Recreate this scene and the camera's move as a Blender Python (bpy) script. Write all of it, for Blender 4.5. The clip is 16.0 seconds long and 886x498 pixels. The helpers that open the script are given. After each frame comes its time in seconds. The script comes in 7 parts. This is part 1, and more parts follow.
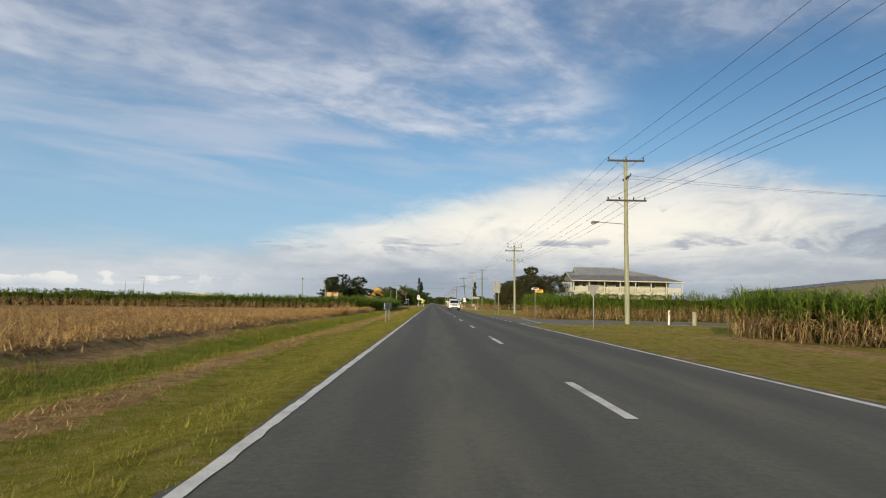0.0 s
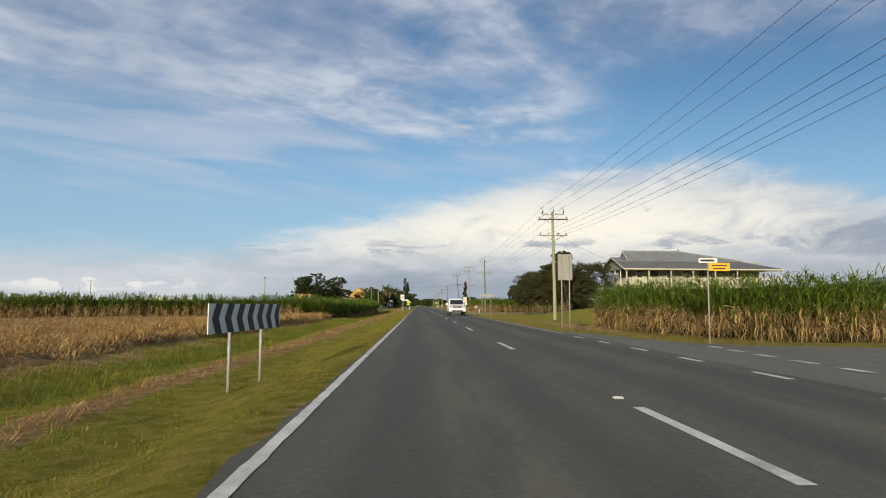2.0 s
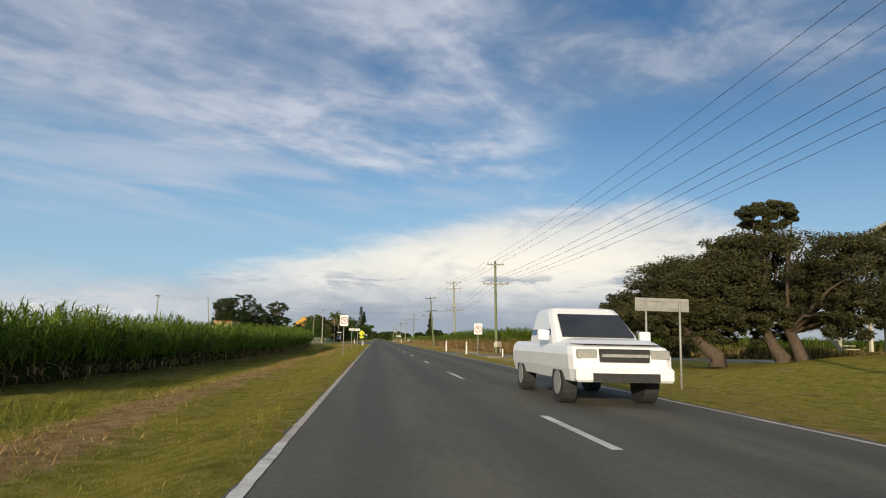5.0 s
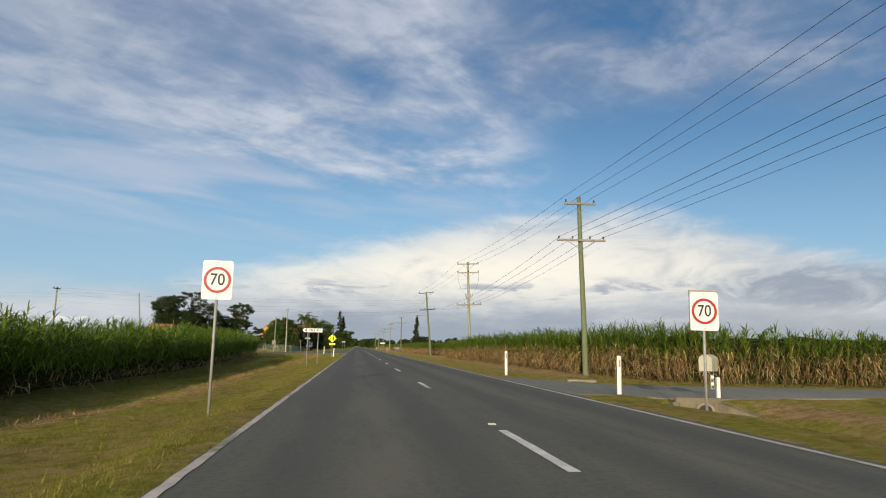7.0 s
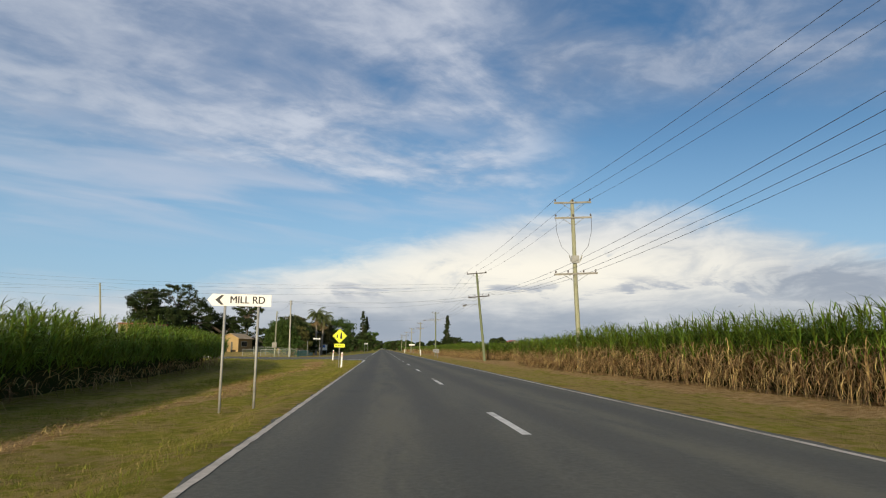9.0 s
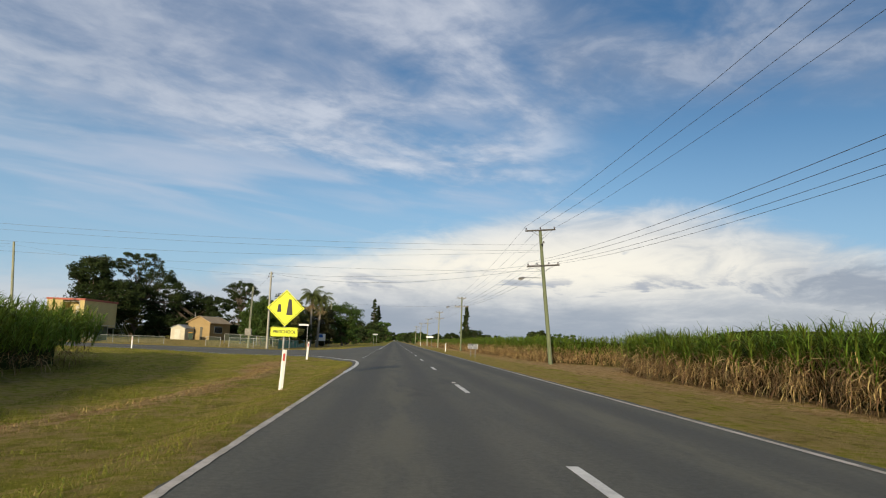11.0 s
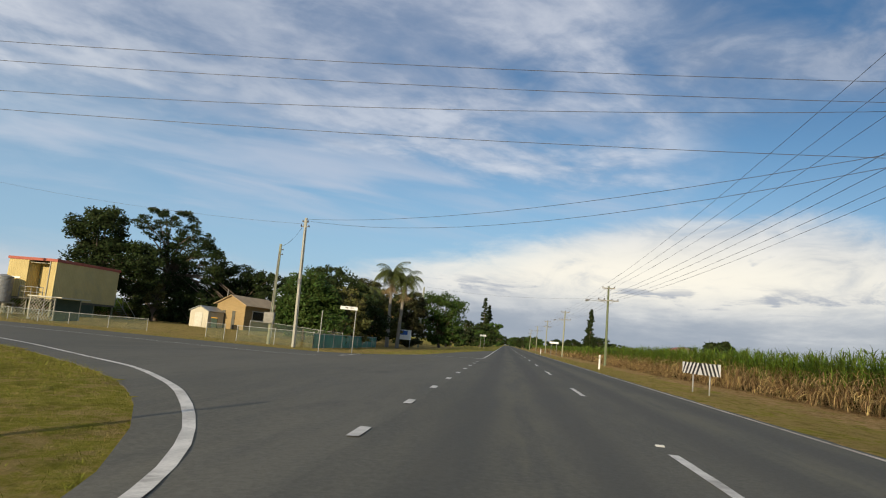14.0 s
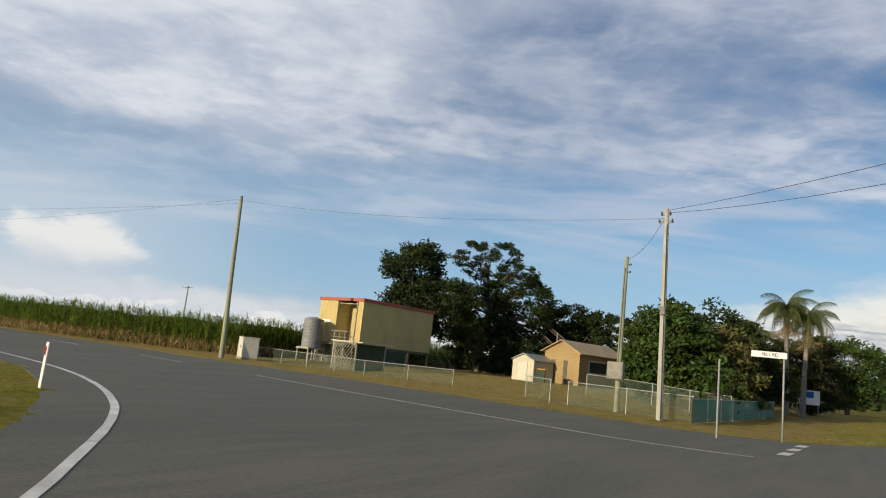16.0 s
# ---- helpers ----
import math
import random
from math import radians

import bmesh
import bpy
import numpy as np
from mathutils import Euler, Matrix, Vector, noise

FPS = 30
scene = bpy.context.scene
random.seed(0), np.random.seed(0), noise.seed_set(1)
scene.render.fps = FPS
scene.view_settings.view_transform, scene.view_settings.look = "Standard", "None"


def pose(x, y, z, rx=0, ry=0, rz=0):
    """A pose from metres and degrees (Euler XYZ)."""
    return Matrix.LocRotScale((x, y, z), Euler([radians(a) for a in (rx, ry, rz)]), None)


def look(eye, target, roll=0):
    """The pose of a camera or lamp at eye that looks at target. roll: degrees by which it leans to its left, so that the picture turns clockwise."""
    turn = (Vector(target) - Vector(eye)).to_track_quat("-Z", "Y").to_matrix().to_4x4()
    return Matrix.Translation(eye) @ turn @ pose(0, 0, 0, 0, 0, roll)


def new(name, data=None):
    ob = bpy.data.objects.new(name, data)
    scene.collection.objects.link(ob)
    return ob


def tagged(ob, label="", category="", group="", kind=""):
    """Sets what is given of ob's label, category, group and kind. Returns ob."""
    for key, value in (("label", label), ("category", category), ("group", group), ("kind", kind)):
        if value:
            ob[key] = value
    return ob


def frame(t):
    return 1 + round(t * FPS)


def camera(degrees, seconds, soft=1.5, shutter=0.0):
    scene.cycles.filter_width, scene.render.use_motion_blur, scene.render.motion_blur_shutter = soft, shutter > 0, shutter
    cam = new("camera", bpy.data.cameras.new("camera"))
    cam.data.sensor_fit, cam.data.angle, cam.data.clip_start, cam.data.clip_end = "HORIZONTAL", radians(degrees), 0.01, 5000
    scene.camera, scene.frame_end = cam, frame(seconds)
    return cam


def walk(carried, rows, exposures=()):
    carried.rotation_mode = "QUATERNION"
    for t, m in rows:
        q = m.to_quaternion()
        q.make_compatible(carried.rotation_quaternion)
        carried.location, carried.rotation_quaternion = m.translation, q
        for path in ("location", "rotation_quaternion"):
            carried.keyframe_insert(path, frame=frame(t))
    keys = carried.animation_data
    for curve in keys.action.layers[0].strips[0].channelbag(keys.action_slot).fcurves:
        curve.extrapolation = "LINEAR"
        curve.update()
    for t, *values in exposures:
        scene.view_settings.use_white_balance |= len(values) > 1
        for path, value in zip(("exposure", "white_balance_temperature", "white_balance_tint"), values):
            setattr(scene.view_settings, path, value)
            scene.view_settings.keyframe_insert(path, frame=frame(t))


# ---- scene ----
cam = camera(67.3, 16.0, 1.1)
PATH = [
    (0, (-1.966, -14.824, 1.094), (-1.935, -12.831, 1.257), 1.1),
    (0.5, (-1.966, -5.194, 1.041), (-1.91, -3.198, 1.148), 2.0),
    (1, (-2.091, 4.563, 1.038), (-2.049, 6.56, 1.134), 1.0),
    (1.5, (-2.182, 14.236, 1.037), (-2.09, 16.23, 1.156), -0.2),
    (2, (-2.28, 23.798, 1.049), (-2.207, 25.789, 1.218), 0.3),
    (2.5, (-2.383, 33.271, 1.02), (-2.357, 35.258, 1.242), 1.0),
    (3, (-2.448, 42.704, 1.019), (-2.383, 44.688, 1.26), 2.9),
    (3.5, (-2.556, 52.192, 1.051), (-2.442, 54.175, 1.287), 3.1),
    (6, (-2.289, 99.762, 1.087), (-2.059, 101.727, 1.38), 0.7),
    (6.5, (-2.151, 108.806, 1.121), (-1.897, 110.768, 1.415), 1.0),
    (7, (-1.972, 117.763, 1.081), (-1.725, 119.726, 1.375), 1.2),
    (7.5, (-1.874, 126.706, 1.131), (-1.685, 128.675, 1.427), 0.7),
    (8, (-1.856, 135.361, 1.123), (-1.651, 137.331, 1.398), 0.0),
    (8.5, (-1.838, 143.417, 1.134), (-1.627, 145.382, 1.442), 0.6),
    (9, (-1.87, 151.123, 1.076), (-1.693, 153.093, 1.374), 0.6),
    (11.5, (-1.626, 187.031, 1.146), (-1.496, 189.007, 1.423), 2.3),
    (12, (-1.486, 193.473, 1.122), (-1.375, 195.444, 1.442), 2.3),
    (12.5, (-1.487, 199.294, 1.108), (-1.442, 201.274, 1.383), 2.1),
    (13, (-1.443, 204.787, 1.105), (-1.483, 206.762, 1.414), 1.7),
    (13.5, (-1.68, 209.937, 1.147), (-1.805, 211.914, 1.427), 6.7),
    (14, (-2.039, 214.495, 1.106), (-2.246, 216.467, 1.373), 5.2),
    (14.5, (-2.818, 218.857, 1.105), (-3.178, 220.802, 1.398), 4.1),
    (15, (-4.063, 223.115, 1.128), (-4.648, 225.005, 1.422), 4.8),
    (15.5, (-5.895, 227.046, 1.157), (-6.77, 228.821, 1.445), 4.1),
    (16, (-8.393, 230.577, 1.245), (-9.51, 232.205, 1.564), 6.2),
]
walk(cam, [(t, look(e, g, r)) for t, e, g, r in PATH])

# ---------- light and sky ----------
SUN_AZ, SUN_EL = 197.0, 11.5          # degrees, clockwise from +y; height
sun_from = Vector((math.sin(radians(SUN_AZ)) * math.cos(radians(SUN_EL)), math.cos(radians(SUN_AZ)) * math.cos(radians(SUN_EL)), math.sin(radians(SUN_EL))))
sun = new("sun", bpy.data.lights.new("sun", "SUN"))
sun.data.energy, sun.data.angle, sun.data.color = 4.9, radians(0.6), (1.0, 0.84, 0.60)
sun.matrix_world = look(sun_from * 100, (0, 0, 0))


class Nodes:
    """Short names for node building."""

    def __init__(self, tree):
        self.t = tree
        tree.nodes.clear()

    def n(self, kind, **k):
        node = self.t.nodes.new(kind)
        for key, v in k.items():
            if key in ("op", "operation"):
                node.operation = v
            elif key == "blend":
                node.blend_type = v
            elif key == "dims":
                node.noise_dimensions = v
            elif key == "data":
                node.data_type = v
        return node

    def put(self, sock, v):
        if isinstance(v, bpy.types.NodeSocket):
            self.t.links.new(v, sock)
        elif isinstance(v, tuple) and len(v) == 3 and sock.type == "RGBA":
            sock.default_value = (*v, 1)
        else:
            sock.default_value = v

    def math(self, op, a, b=0.0, c=0.0):
        m = self.n("ShaderNodeMath", op=op)
        for i, v in enumerate((a, b, c)):
            self.put(m.inputs[i], v)
        return m.outputs[0]

    def step(self, v, lo, hi):
        m = self.n("ShaderNodeMapRange")
        m.interpolation_type = "SMOOTHSTEP"
        for i, x in enumerate((v, lo, hi, 0.0, 1.0)):
            self.put(m.inputs[i], x)
        return m.outputs[0]

    def mix(self, f, a, b, blend="MIX"):
        m = self.n("ShaderNodeMix", data="RGBA", blend=blend)
        self.put(m.inputs[0], f), self.put(m.inputs[6], a), self.put(m.inputs[7], b)
        return m.outputs[2]

    def noise(self, vec, scale, detail=4.0, rough=0.55, distort=0.0):
        m = self.n("ShaderNodeTexNoise")
        self.put(m.inputs["Vector"], vec)
        self.put(m.inputs["Scale"], scale), self.put(m.inputs["Detail"], detail)
        self.put(m.inputs["Roughness"], rough), self.put(m.inputs["Distortion"], distort)
        return m.outputs[0]

    def vec(self, x, y, z):
        m = self.n("ShaderNodeCombineXYZ")
        for i, v in enumerate((x, y, z)):
            self.put(m.inputs[i], v)
        return m.outputs[0]

    def mapped(self, v, scale, rot=(0, 0, 0), loc=(0, 0, 0)):
        m = self.n("ShaderNodeMapping")
        self.put(m.inputs[0], v)
        m.inputs["Location"].default_value, m.inputs["Rotation"].default_value, m.inputs["Scale"].default_value = loc, rot, scale
        return m.outputs[0]


def build_sky():
    world = bpy.data.worlds.new("sky")
    scene.world = world
    world.use_nodes = True
    w = Nodes(world.node_tree)
    A, S, M = (lambda a, b: w.math("ADD", a, b)), (lambda a, b: w.math("SUBTRACT", a, b)), (lambda a, b: w.math("MULTIPLY", a, b))
    co = w.n("ShaderNodeTexCoord").outputs["Generated"]
    sep = w.n("ShaderNodeSeparateXYZ")
    w.put(sep.inputs[0], co)
    x, y, z = sep.outputs
    el = M(w.math("ARCSINE", z), 57.2958)                    # degrees above the horizon
    az = M(w.math("ARCTAN2", x, y), 57.2958)                 # degrees right of the road

    def bell(v, c, r):
        d = w.math("DIVIDE", S(v, c), r)
        return w.math("EXPONENT", M(M(d, d), -1.0))

    sky = w.n("ShaderNodeTexSky")
    sky.sky_type, sky.sun_disc = "NISHITA", False
    sky.sun_elevation, sky.sun_rotation = radians(SUN_EL), radians(SUN_AZ)
    sky.air_density, sky.dust_density, sky.ozone_density = 1.0, 0.6, 2.0
    rich = w.n("ShaderNodeHueSaturation")
    rich.inputs["Saturation"].default_value = 1.22
    w.put(rich.inputs["Color"], sky.outputs[0])
    col = w.mix(1.0, rich.outputs[0], (0.106, 0.109, 0.115), "MULTIPLY")
    # pale towards the horizon
    col = w.mix(M(S(1.0, w.step(el, 0.0, 24.0)), 0.74), col, (0.34, 0.535, 0.77))
    col = w.mix(M(w.step(A(el, M(w.step(az, 8.0, 30.0), 7.0)), 10.0, 27.0), 0.42), col, w.mix(1.0, col, (0.60, 0.66, 0.74), "MULTIPLY"))
    # the high sheet lies flat, so its texture is seen in perspective; fibres run away to the right
    zz = A(w.math("MAXIMUM", z, 0.0), 0.105)
    flat = w.vec(w.math("DIVIDE", x, zz), w.math("DIVIDE", y, zz), 0.0)
    lay = w.mapped(flat, (1, 1, 1), (0, 0, radians(-33)), (2.1, 0.4, 0))
    fibre = w.noise(w.mapped(lay, (0.58, 1.1, 1)), 1.6, 6.0, 0.50, 0.5)
    thin = w.noise(w.mapped(lay, (0.45, 1.2, 1), (0, 0, radians(9)), (3.3, 2.2, 0)), 2.4, 5.0, 0.50, 0.5)
    broad = w.noise(w.mapped(lay, (0.5, 0.9, 1), (0, 0, 0), (5.3, 1.2, 0)), 0.7, 3.0, 0.5, 0.3)
    puff = w.noise(w.mapped(lay, (1.0, 1.0, 1)), 3.1, 8.0, 0.56, 0.4)
    fleck = w.noise(w.mapped(lay, (1.0, 1.3, 1), (0, 0, 0), (1.7, 8.1, 0)), 9.0, 6.0, 0.60, 0.4)
    west = S(1.0, w.step(az, -54.0, -26.0))
    tilt = A(el, M(w.math("MAXIMUM", w.math("MINIMUM", az, 20.0), -36.0), 0.10))      # its lower edge rises to the left
    warp = M(S(fibre, 0.5), 13.0)
    dens = w.math("MAXIMUM", w.step(A(tilt, M(warp, 0.6)), 11.8, 20.0), M(west, w.step(A(el, warp), 8.0, 15.0)))
    side = S(1.0, w.step(A(A(az, M(S(el, 14.0), 0.30)), M(warp, 1.2)), 10.0, 21.5))
    grain = A(A(M(S(fibre, 0.5), 2.5), M(S(thin, 0.5), 0.6)), A(M(S(puff, 0.5), 2.2), A(M(S(fleck, 0.5), 0.55), M(S(broad, 0.5), 2.3))))
    high = M(w.step(A(el, M(warp, 0.5)), 14.0, 23.0), S(1.0, w.step(az, -10.0, 8.0)))
    cover = w.step(A(A(grain, M(high, 0.66)), S(M(dens, A(1.0, M(west, 1.5))), 0.16)), -0.10, 1.30)
    cover = M(M(cover, side), w.step(A(tilt, M(warp, 0.5)), 9.5, 14.0))
    band = M(bell(A(tilt, A(M(S(broad, 0.5), 3.0), M(S(thin, 0.5), 2.5))), 14.6, 0.62), M(w.step(A(M(puff, 0.5), M(thin, 0.5)), 0.40, 0.58), S(1.0, w.step(az, 2.0, 15.0))))
    cover = w.math("MAXIMUM", cover, M(band, 0.9))
    tone = w.step(A(A(M(puff, 0.46), M(fibre, 0.34)), A(M(fleck, 0.22), M(thin, 0.12))), 0.46, 0.72)
    col = w.mix(M(cover, A(0.78, M(west, 0.16))), col, w.mix(tone, w.mix(west, (0.335, 0.395, 0.52), (0.42, 0.48, 0.60)), w.mix(west, w.mix(bell(az, -30.0, 14.0), (0.70, 0.725, 0.79), (0.525, 0.57, 0.655)), (0.80, 0.81, 0.84))))
    # thin rosy veils below the sheet and a grey one high on the right
    veil = M(M(w.step(A(M(thin, 0.5), M(broad, 0.5)), 0.44, 0.66), w.step(el, 7.0, 11.0)), M(S(1.0, w.step(az, 4.0, 15.0)), A(0.64, M(west, 0.25))))
    col = w.mix(M(veil, S(1.0, cover)), col, (0.56, 0.60, 0.70))
    grey = M(M(w.step(A(el, M(warp, 0.6)), 16.5, 24.0), w.step(az, 7.0, 16.0)), M(w.step(A(M(broad, 0.5), M(puff, 0.5)), 0.34, 0.58), 0.80))
    col = w.mix(grey, col, w.mix(w.step(A(M(puff, 0.6), M(fleck, 0.4)), 0.45, 0.66), (0.25, 0.315, 0.44), (0.42, 0.47, 0.57)))
    col = w.mix(M(M(S(1.0, w.step(az, -50.0, -18.0)), w.step(el, 6.0, 15.0)), A(0.20, M(w.step(A(M(puff, 0.5), M(broad, 0.5)), 0.40, 0.60), 0.34))), col, (0.66, 0.71, 0.78))
    # broad bright bank ahead and to the right, its top a long low arch
    ring = w.vec(M(az, 0.05), M(el, 0.15), 3.7)
    b1 = w.noise(ring, 1.1, 9.0, 0.62, 0.5)
    b2 = w.noise(w.mapped(ring, (1.6, 3.4, 1), (0, 0, 0), (4, 7, 1)), 1.3, 9.0, 0.62, 0.5)
    b3 = w.noise(w.vec(M(az, 0.17), M(el, 0.42), 1.3), 1.0, 9.0, 0.6, 0.6)
    top = A(A(3.5, M(bell(az, 19.0, 26.0), 8.5)), A(M(S(b1, 0.5), 4.5), M(S(b3, 0.5), 3.0)))
    depth = S(top, el)                                       # degrees below the top of the bank
    bank = M(w.step(depth, -0.7, 1.5), A(0.72, M(w.step(depth, 0.5, 3.0), 0.24)))
    lit = M(M(bell(az, 13.0, 23.0), bell(el, 6.6, 2.6)), w.step(A(M(b3, 0.5), M(b1, 0.5)), 0.30, 0.52))
    bank_col = w.mix(lit, w.mix(w.step(A(M(b1, 0.5), M(b3, 0.5)), 0.40, 0.62), (0.50, 0.535, 0.585), (0.76, 0.765, 0.765)), (1.02, 0.96, 0.82))
    wisp = M(w.step(A(M(b2, 0.6), M(b3, 0.4)), 0.50, 0.58), bell(A(el, M(S(b1, 0.5), 3.0)), 4.9, 0.95))
    bank_col = w.mix(M(wisp, 0.85), bank_col, (0.37, 0.405, 0.48))
    dark = M(w.step(A(M(bell(az, 37.0, 9.0), bell(el, 5.2, 2.1)), M(S(b3, 0.5), 2.2)), 0.38, 0.70), 0.85)
    bank_col = w.mix(dark, bank_col, w.mix(w.step(b3, 0.45, 0.62), (0.30, 0.345, 0.42), (0.50, 0.535, 0.58)))
    col = w.mix(bank, col, bank_col)
    # rain-grey base over the horizon
    base = S(1.0, w.step(A(A(el, M(S(b2, 0.5), 3.0)), M(S(b1, 0.5), 5.0)), 1.2, 4.9))
    col = w.mix(M(base, 0.85), col, w.mix(w.step(az, -22.0, -2.0), (0.60, 0.645, 0.685), w.mix(w.step(az, 14.0, 34.0), (0.315, 0.37, 0.45), (0.39, 0.43, 0.475))))
    # small heaped clouds low on the left
    heap = w.noise(w.vec(M(az, 0.30), M(el, 0.55), 9.1), 1.0, 8.0, 0.58, 0.4)
    low = M(w.step(S(heap, M(w.math("ABSOLUTE", S(el, 1.1)), 0.17)), 0.40, 0.47), S(1.0, w.step(az, -24.0, -12.0)))
    big = w.step(A(M(bell(az, -63.5, 6.0), bell(el, 5.6, 2.3)), M(S(heap, 0.5), 1.1)), 0.34, 0.72)
    left = M(M(S(1.0, w.step(az, -66.0, -44.0)), S(1.0, w.step(el, 7.0, 15.0))), 0.55)
    col = w.mix(M(low, 0.85), col, w.mix(w.step(A(el, M(S(b3, 0.5), 2.0)), 0.5, 1.6), (0.55, 0.60, 0.65), (0.86, 0.85, 0.81)))
    col = w.mix(left, col, (0.66, 0.70, 0.74))
    col = w.mix(M(big, 0.78), col, w.mix(w.step(A(el, M(S(b3, 0.5), 3.0)), 3.4, 6.2), (0.60, 0.635, 0.69), (0.90, 0.88, 0.83)))
    col = w.mix(w.step(el, -2.0, -0.2), (0.10, 0.11, 0.07), col)
    bg = w.n("ShaderNodeBackground")
    w.put(bg.inputs[0], col)
    bg.inputs[1].default_value = 1.0
    out = w.n("ShaderNodeOutputWorld")
    w.put(out.inputs[0], bg.outputs[0])


build_sky()

# ---------- materials ----------


def mat(name, c1, c2=None, scale=3.0, rough=0.8, metal=0.0, bump=0.0, fine=40.0, spec=0.3, vary=0.0, stretch=(1, 1, 1), dirt=None, transl=0.0, ramp=(0.35, 0.65)):
    """A surface with two scales of variation, fine relief, an optional second tone of dirt and a spread from piece to piece."""
    m = bpy.data.materials.new(name)
    m.use_nodes = True
    k = Nodes(m.node_tree)
    co = k.n("ShaderNodeTexCoord").outputs["Object"]
    if stretch != (1, 1, 1):
        co = k.mapped(co, stretch)
    c2 = c2 or tuple(v * 0.8 for v in c1)
    big, small = k.noise(co, scale, 5.0, 0.6), k.noise(co, fine, 4.0, 0.65)
    f = k.step(k.math("ADD", k.math("MULTIPLY", big, 0.65), k.math("MULTIPLY", small, 0.35)), *ramp)
    col = k.mix(f, c1, c2)
    if dirt:
        d = k.step(k.noise(co, scale * 0.37, 6.0, 0.7, 0.6), 0.52, 0.7)
        col = k.mix(k.math("MULTIPLY", d, dirt[1]), col, dirt[0])
    if vary:
        hsv = k.n("ShaderNodeHueSaturation")
        r = k.n("ShaderNodeNewGeometry").outputs["Random Per Island"]
        k.put(hsv.inputs["Value"], k.math("ADD", 1.0 - vary, k.math("MULTIPLY", r, 2 * vary)))
        k.put(hsv.inputs["Hue"], k.math("ADD", 0.5 - vary * 0.045, k.math("MULTIPLY", r, vary * 0.09)))
        k.put(hsv.inputs["Color"], col)
        col = hsv.outputs[0]
    b = k.n("ShaderNodeBsdfPrincipled")
    k.put(b.inputs["Base Color"], col)
    k.put(b.inputs["Roughness"], k.math("ADD", rough - 0.06, k.math("MULTIPLY", small, 0.12)))
    b.inputs["Metallic"].default_value, b.inputs["Specular IOR Level"].default_value = metal, spec
    if bump:
        bn = k.n("ShaderNodeBump")
        bn.inputs["Strength"].default_value, bn.inputs["Distance"].default_value = bump, 0.02
        k.put(bn.inputs["Height"], small)
        k.put(b.inputs["Normal"], bn.outputs[0])
    shader = b.outputs[0]
    if transl:
        tr = k.n("ShaderNodeBsdfTranslucent")
        k.put(tr.inputs[0], col)
        ms = k.n("ShaderNodeMixShader")
        ms.inputs[0].default_value = transl
        k.put(ms.inputs[1], shader), k.put(ms.inputs[2], tr.outputs[0])
        shader = ms.outputs[0]
    out = k.n("ShaderNodeOutputMaterial")
    k.put(out.inputs[0], shader)
    return m


def ground_material():
    """Grass, dry grass, bare soil and cane trash, by the weights stored on the ground's points."""
    m = bpy.data.materials.new("verge_grass_and_soil")
    m.use_nodes = True
    k = Nodes(m.node_tree)
    co = k.n("ShaderNodeTexCoord").outputs["Object"]
    at = k.n("ShaderNodeAttribute")
    at.attribute_name = "cover"
    sep = k.n("ShaderNodeSeparateColor")
    k.put(sep.inputs[0], at.outputs["Color"])
    soil, trash, dry = sep.outputs
    n1, n2, n3 = k.noise(co, 0.45, 6.0, 0.65), k.noise(co, 3.5, 6.0, 0.7), k.noise(co, 26.0, 5.0, 0.7)
    wob = k.math("ADD", k.math("MULTIPLY", k.math("SUBTRACT", n1, 0.5), 0.9), k.math("MULTIPLY", k.math("SUBTRACT", n2, 0.5), 0.9))
    grass = k.mix(k.step(n2, 0.35, 0.65), (0.250, 0.240, 0.040), (0.400, 0.345, 0.080))
    straw = k.mix(k.step(n2, 0.3, 0.7), (0.32, 0.235, 0.080), (0.43, 0.32, 0.125))
    col = k.mix(k.step(k.math("ADD", dry, k.math("MULTIPLY", wob, 1.5)), 0.32, 0.66), grass, straw)
    earth = k.mix(k.step(n2, 0.35, 0.65), (0.34, 0.205, 0.088), (0.54, 0.375, 0.185))
    col = k.mix(k.step(k.math("ADD", soil, wob), 0.4, 0.66), col, earth)
    cane = k.mix(k.step(n2, 0.36, 0.62), (0.18, 0.108, 0.056), (0.40, 0.275, 0.145))
    col = k.mix(k.step(k.math("ADD", trash, k.math("MULTIPLY", wob, 0.5)), 0.4, 0.6), col, cane)
    n4, n5 = k.noise(k.mapped(co, (1.0, 0.55, 1.0)), 1.7, 7.0, 0.68, 0.4), k.noise(co, 9.0, 5.0, 0.7)
    col = k.mix(k.math("MULTIPLY", k.step(n4, 0.50, 0.68), 0.62), col, k.mix(0.62, col, (0.045, 0.048, 0.014)))
    col = k.mix(k.math("MULTIPLY", k.step(n5, 0.52, 0.68), 0.40), col, k.mix(0.6, col, (0.46, 0.38, 0.15)))
    col = k.mix(k.math("MULTIPLY", k.step(n3, 0.4, 0.7), 0.35), col, k.mix(0.55, col, (0.03, 0.03, 0.012)))
    b = k.n("ShaderNodeBsdfPrincipled")
    k.put(b.inputs["Base Color"], col)
    b.inputs["Roughness"].default_value, b.inputs["Specular IOR Level"].default_value = 0.98, 0.0
    bn = k.n("ShaderNodeBump")
    bn.inputs["Strength"].default_value, bn.inputs["Distance"].default_value = 1.0, 0.12
    k.put(bn.inputs["Height"], k.math("ADD", k.math("MULTIPLY", n2, 0.6), n3))
    k.put(b.inputs["Normal"], bn.outputs[0])
    k.put(k.n("ShaderNodeOutputMaterial").inputs[0], b.outputs[0])
    return m


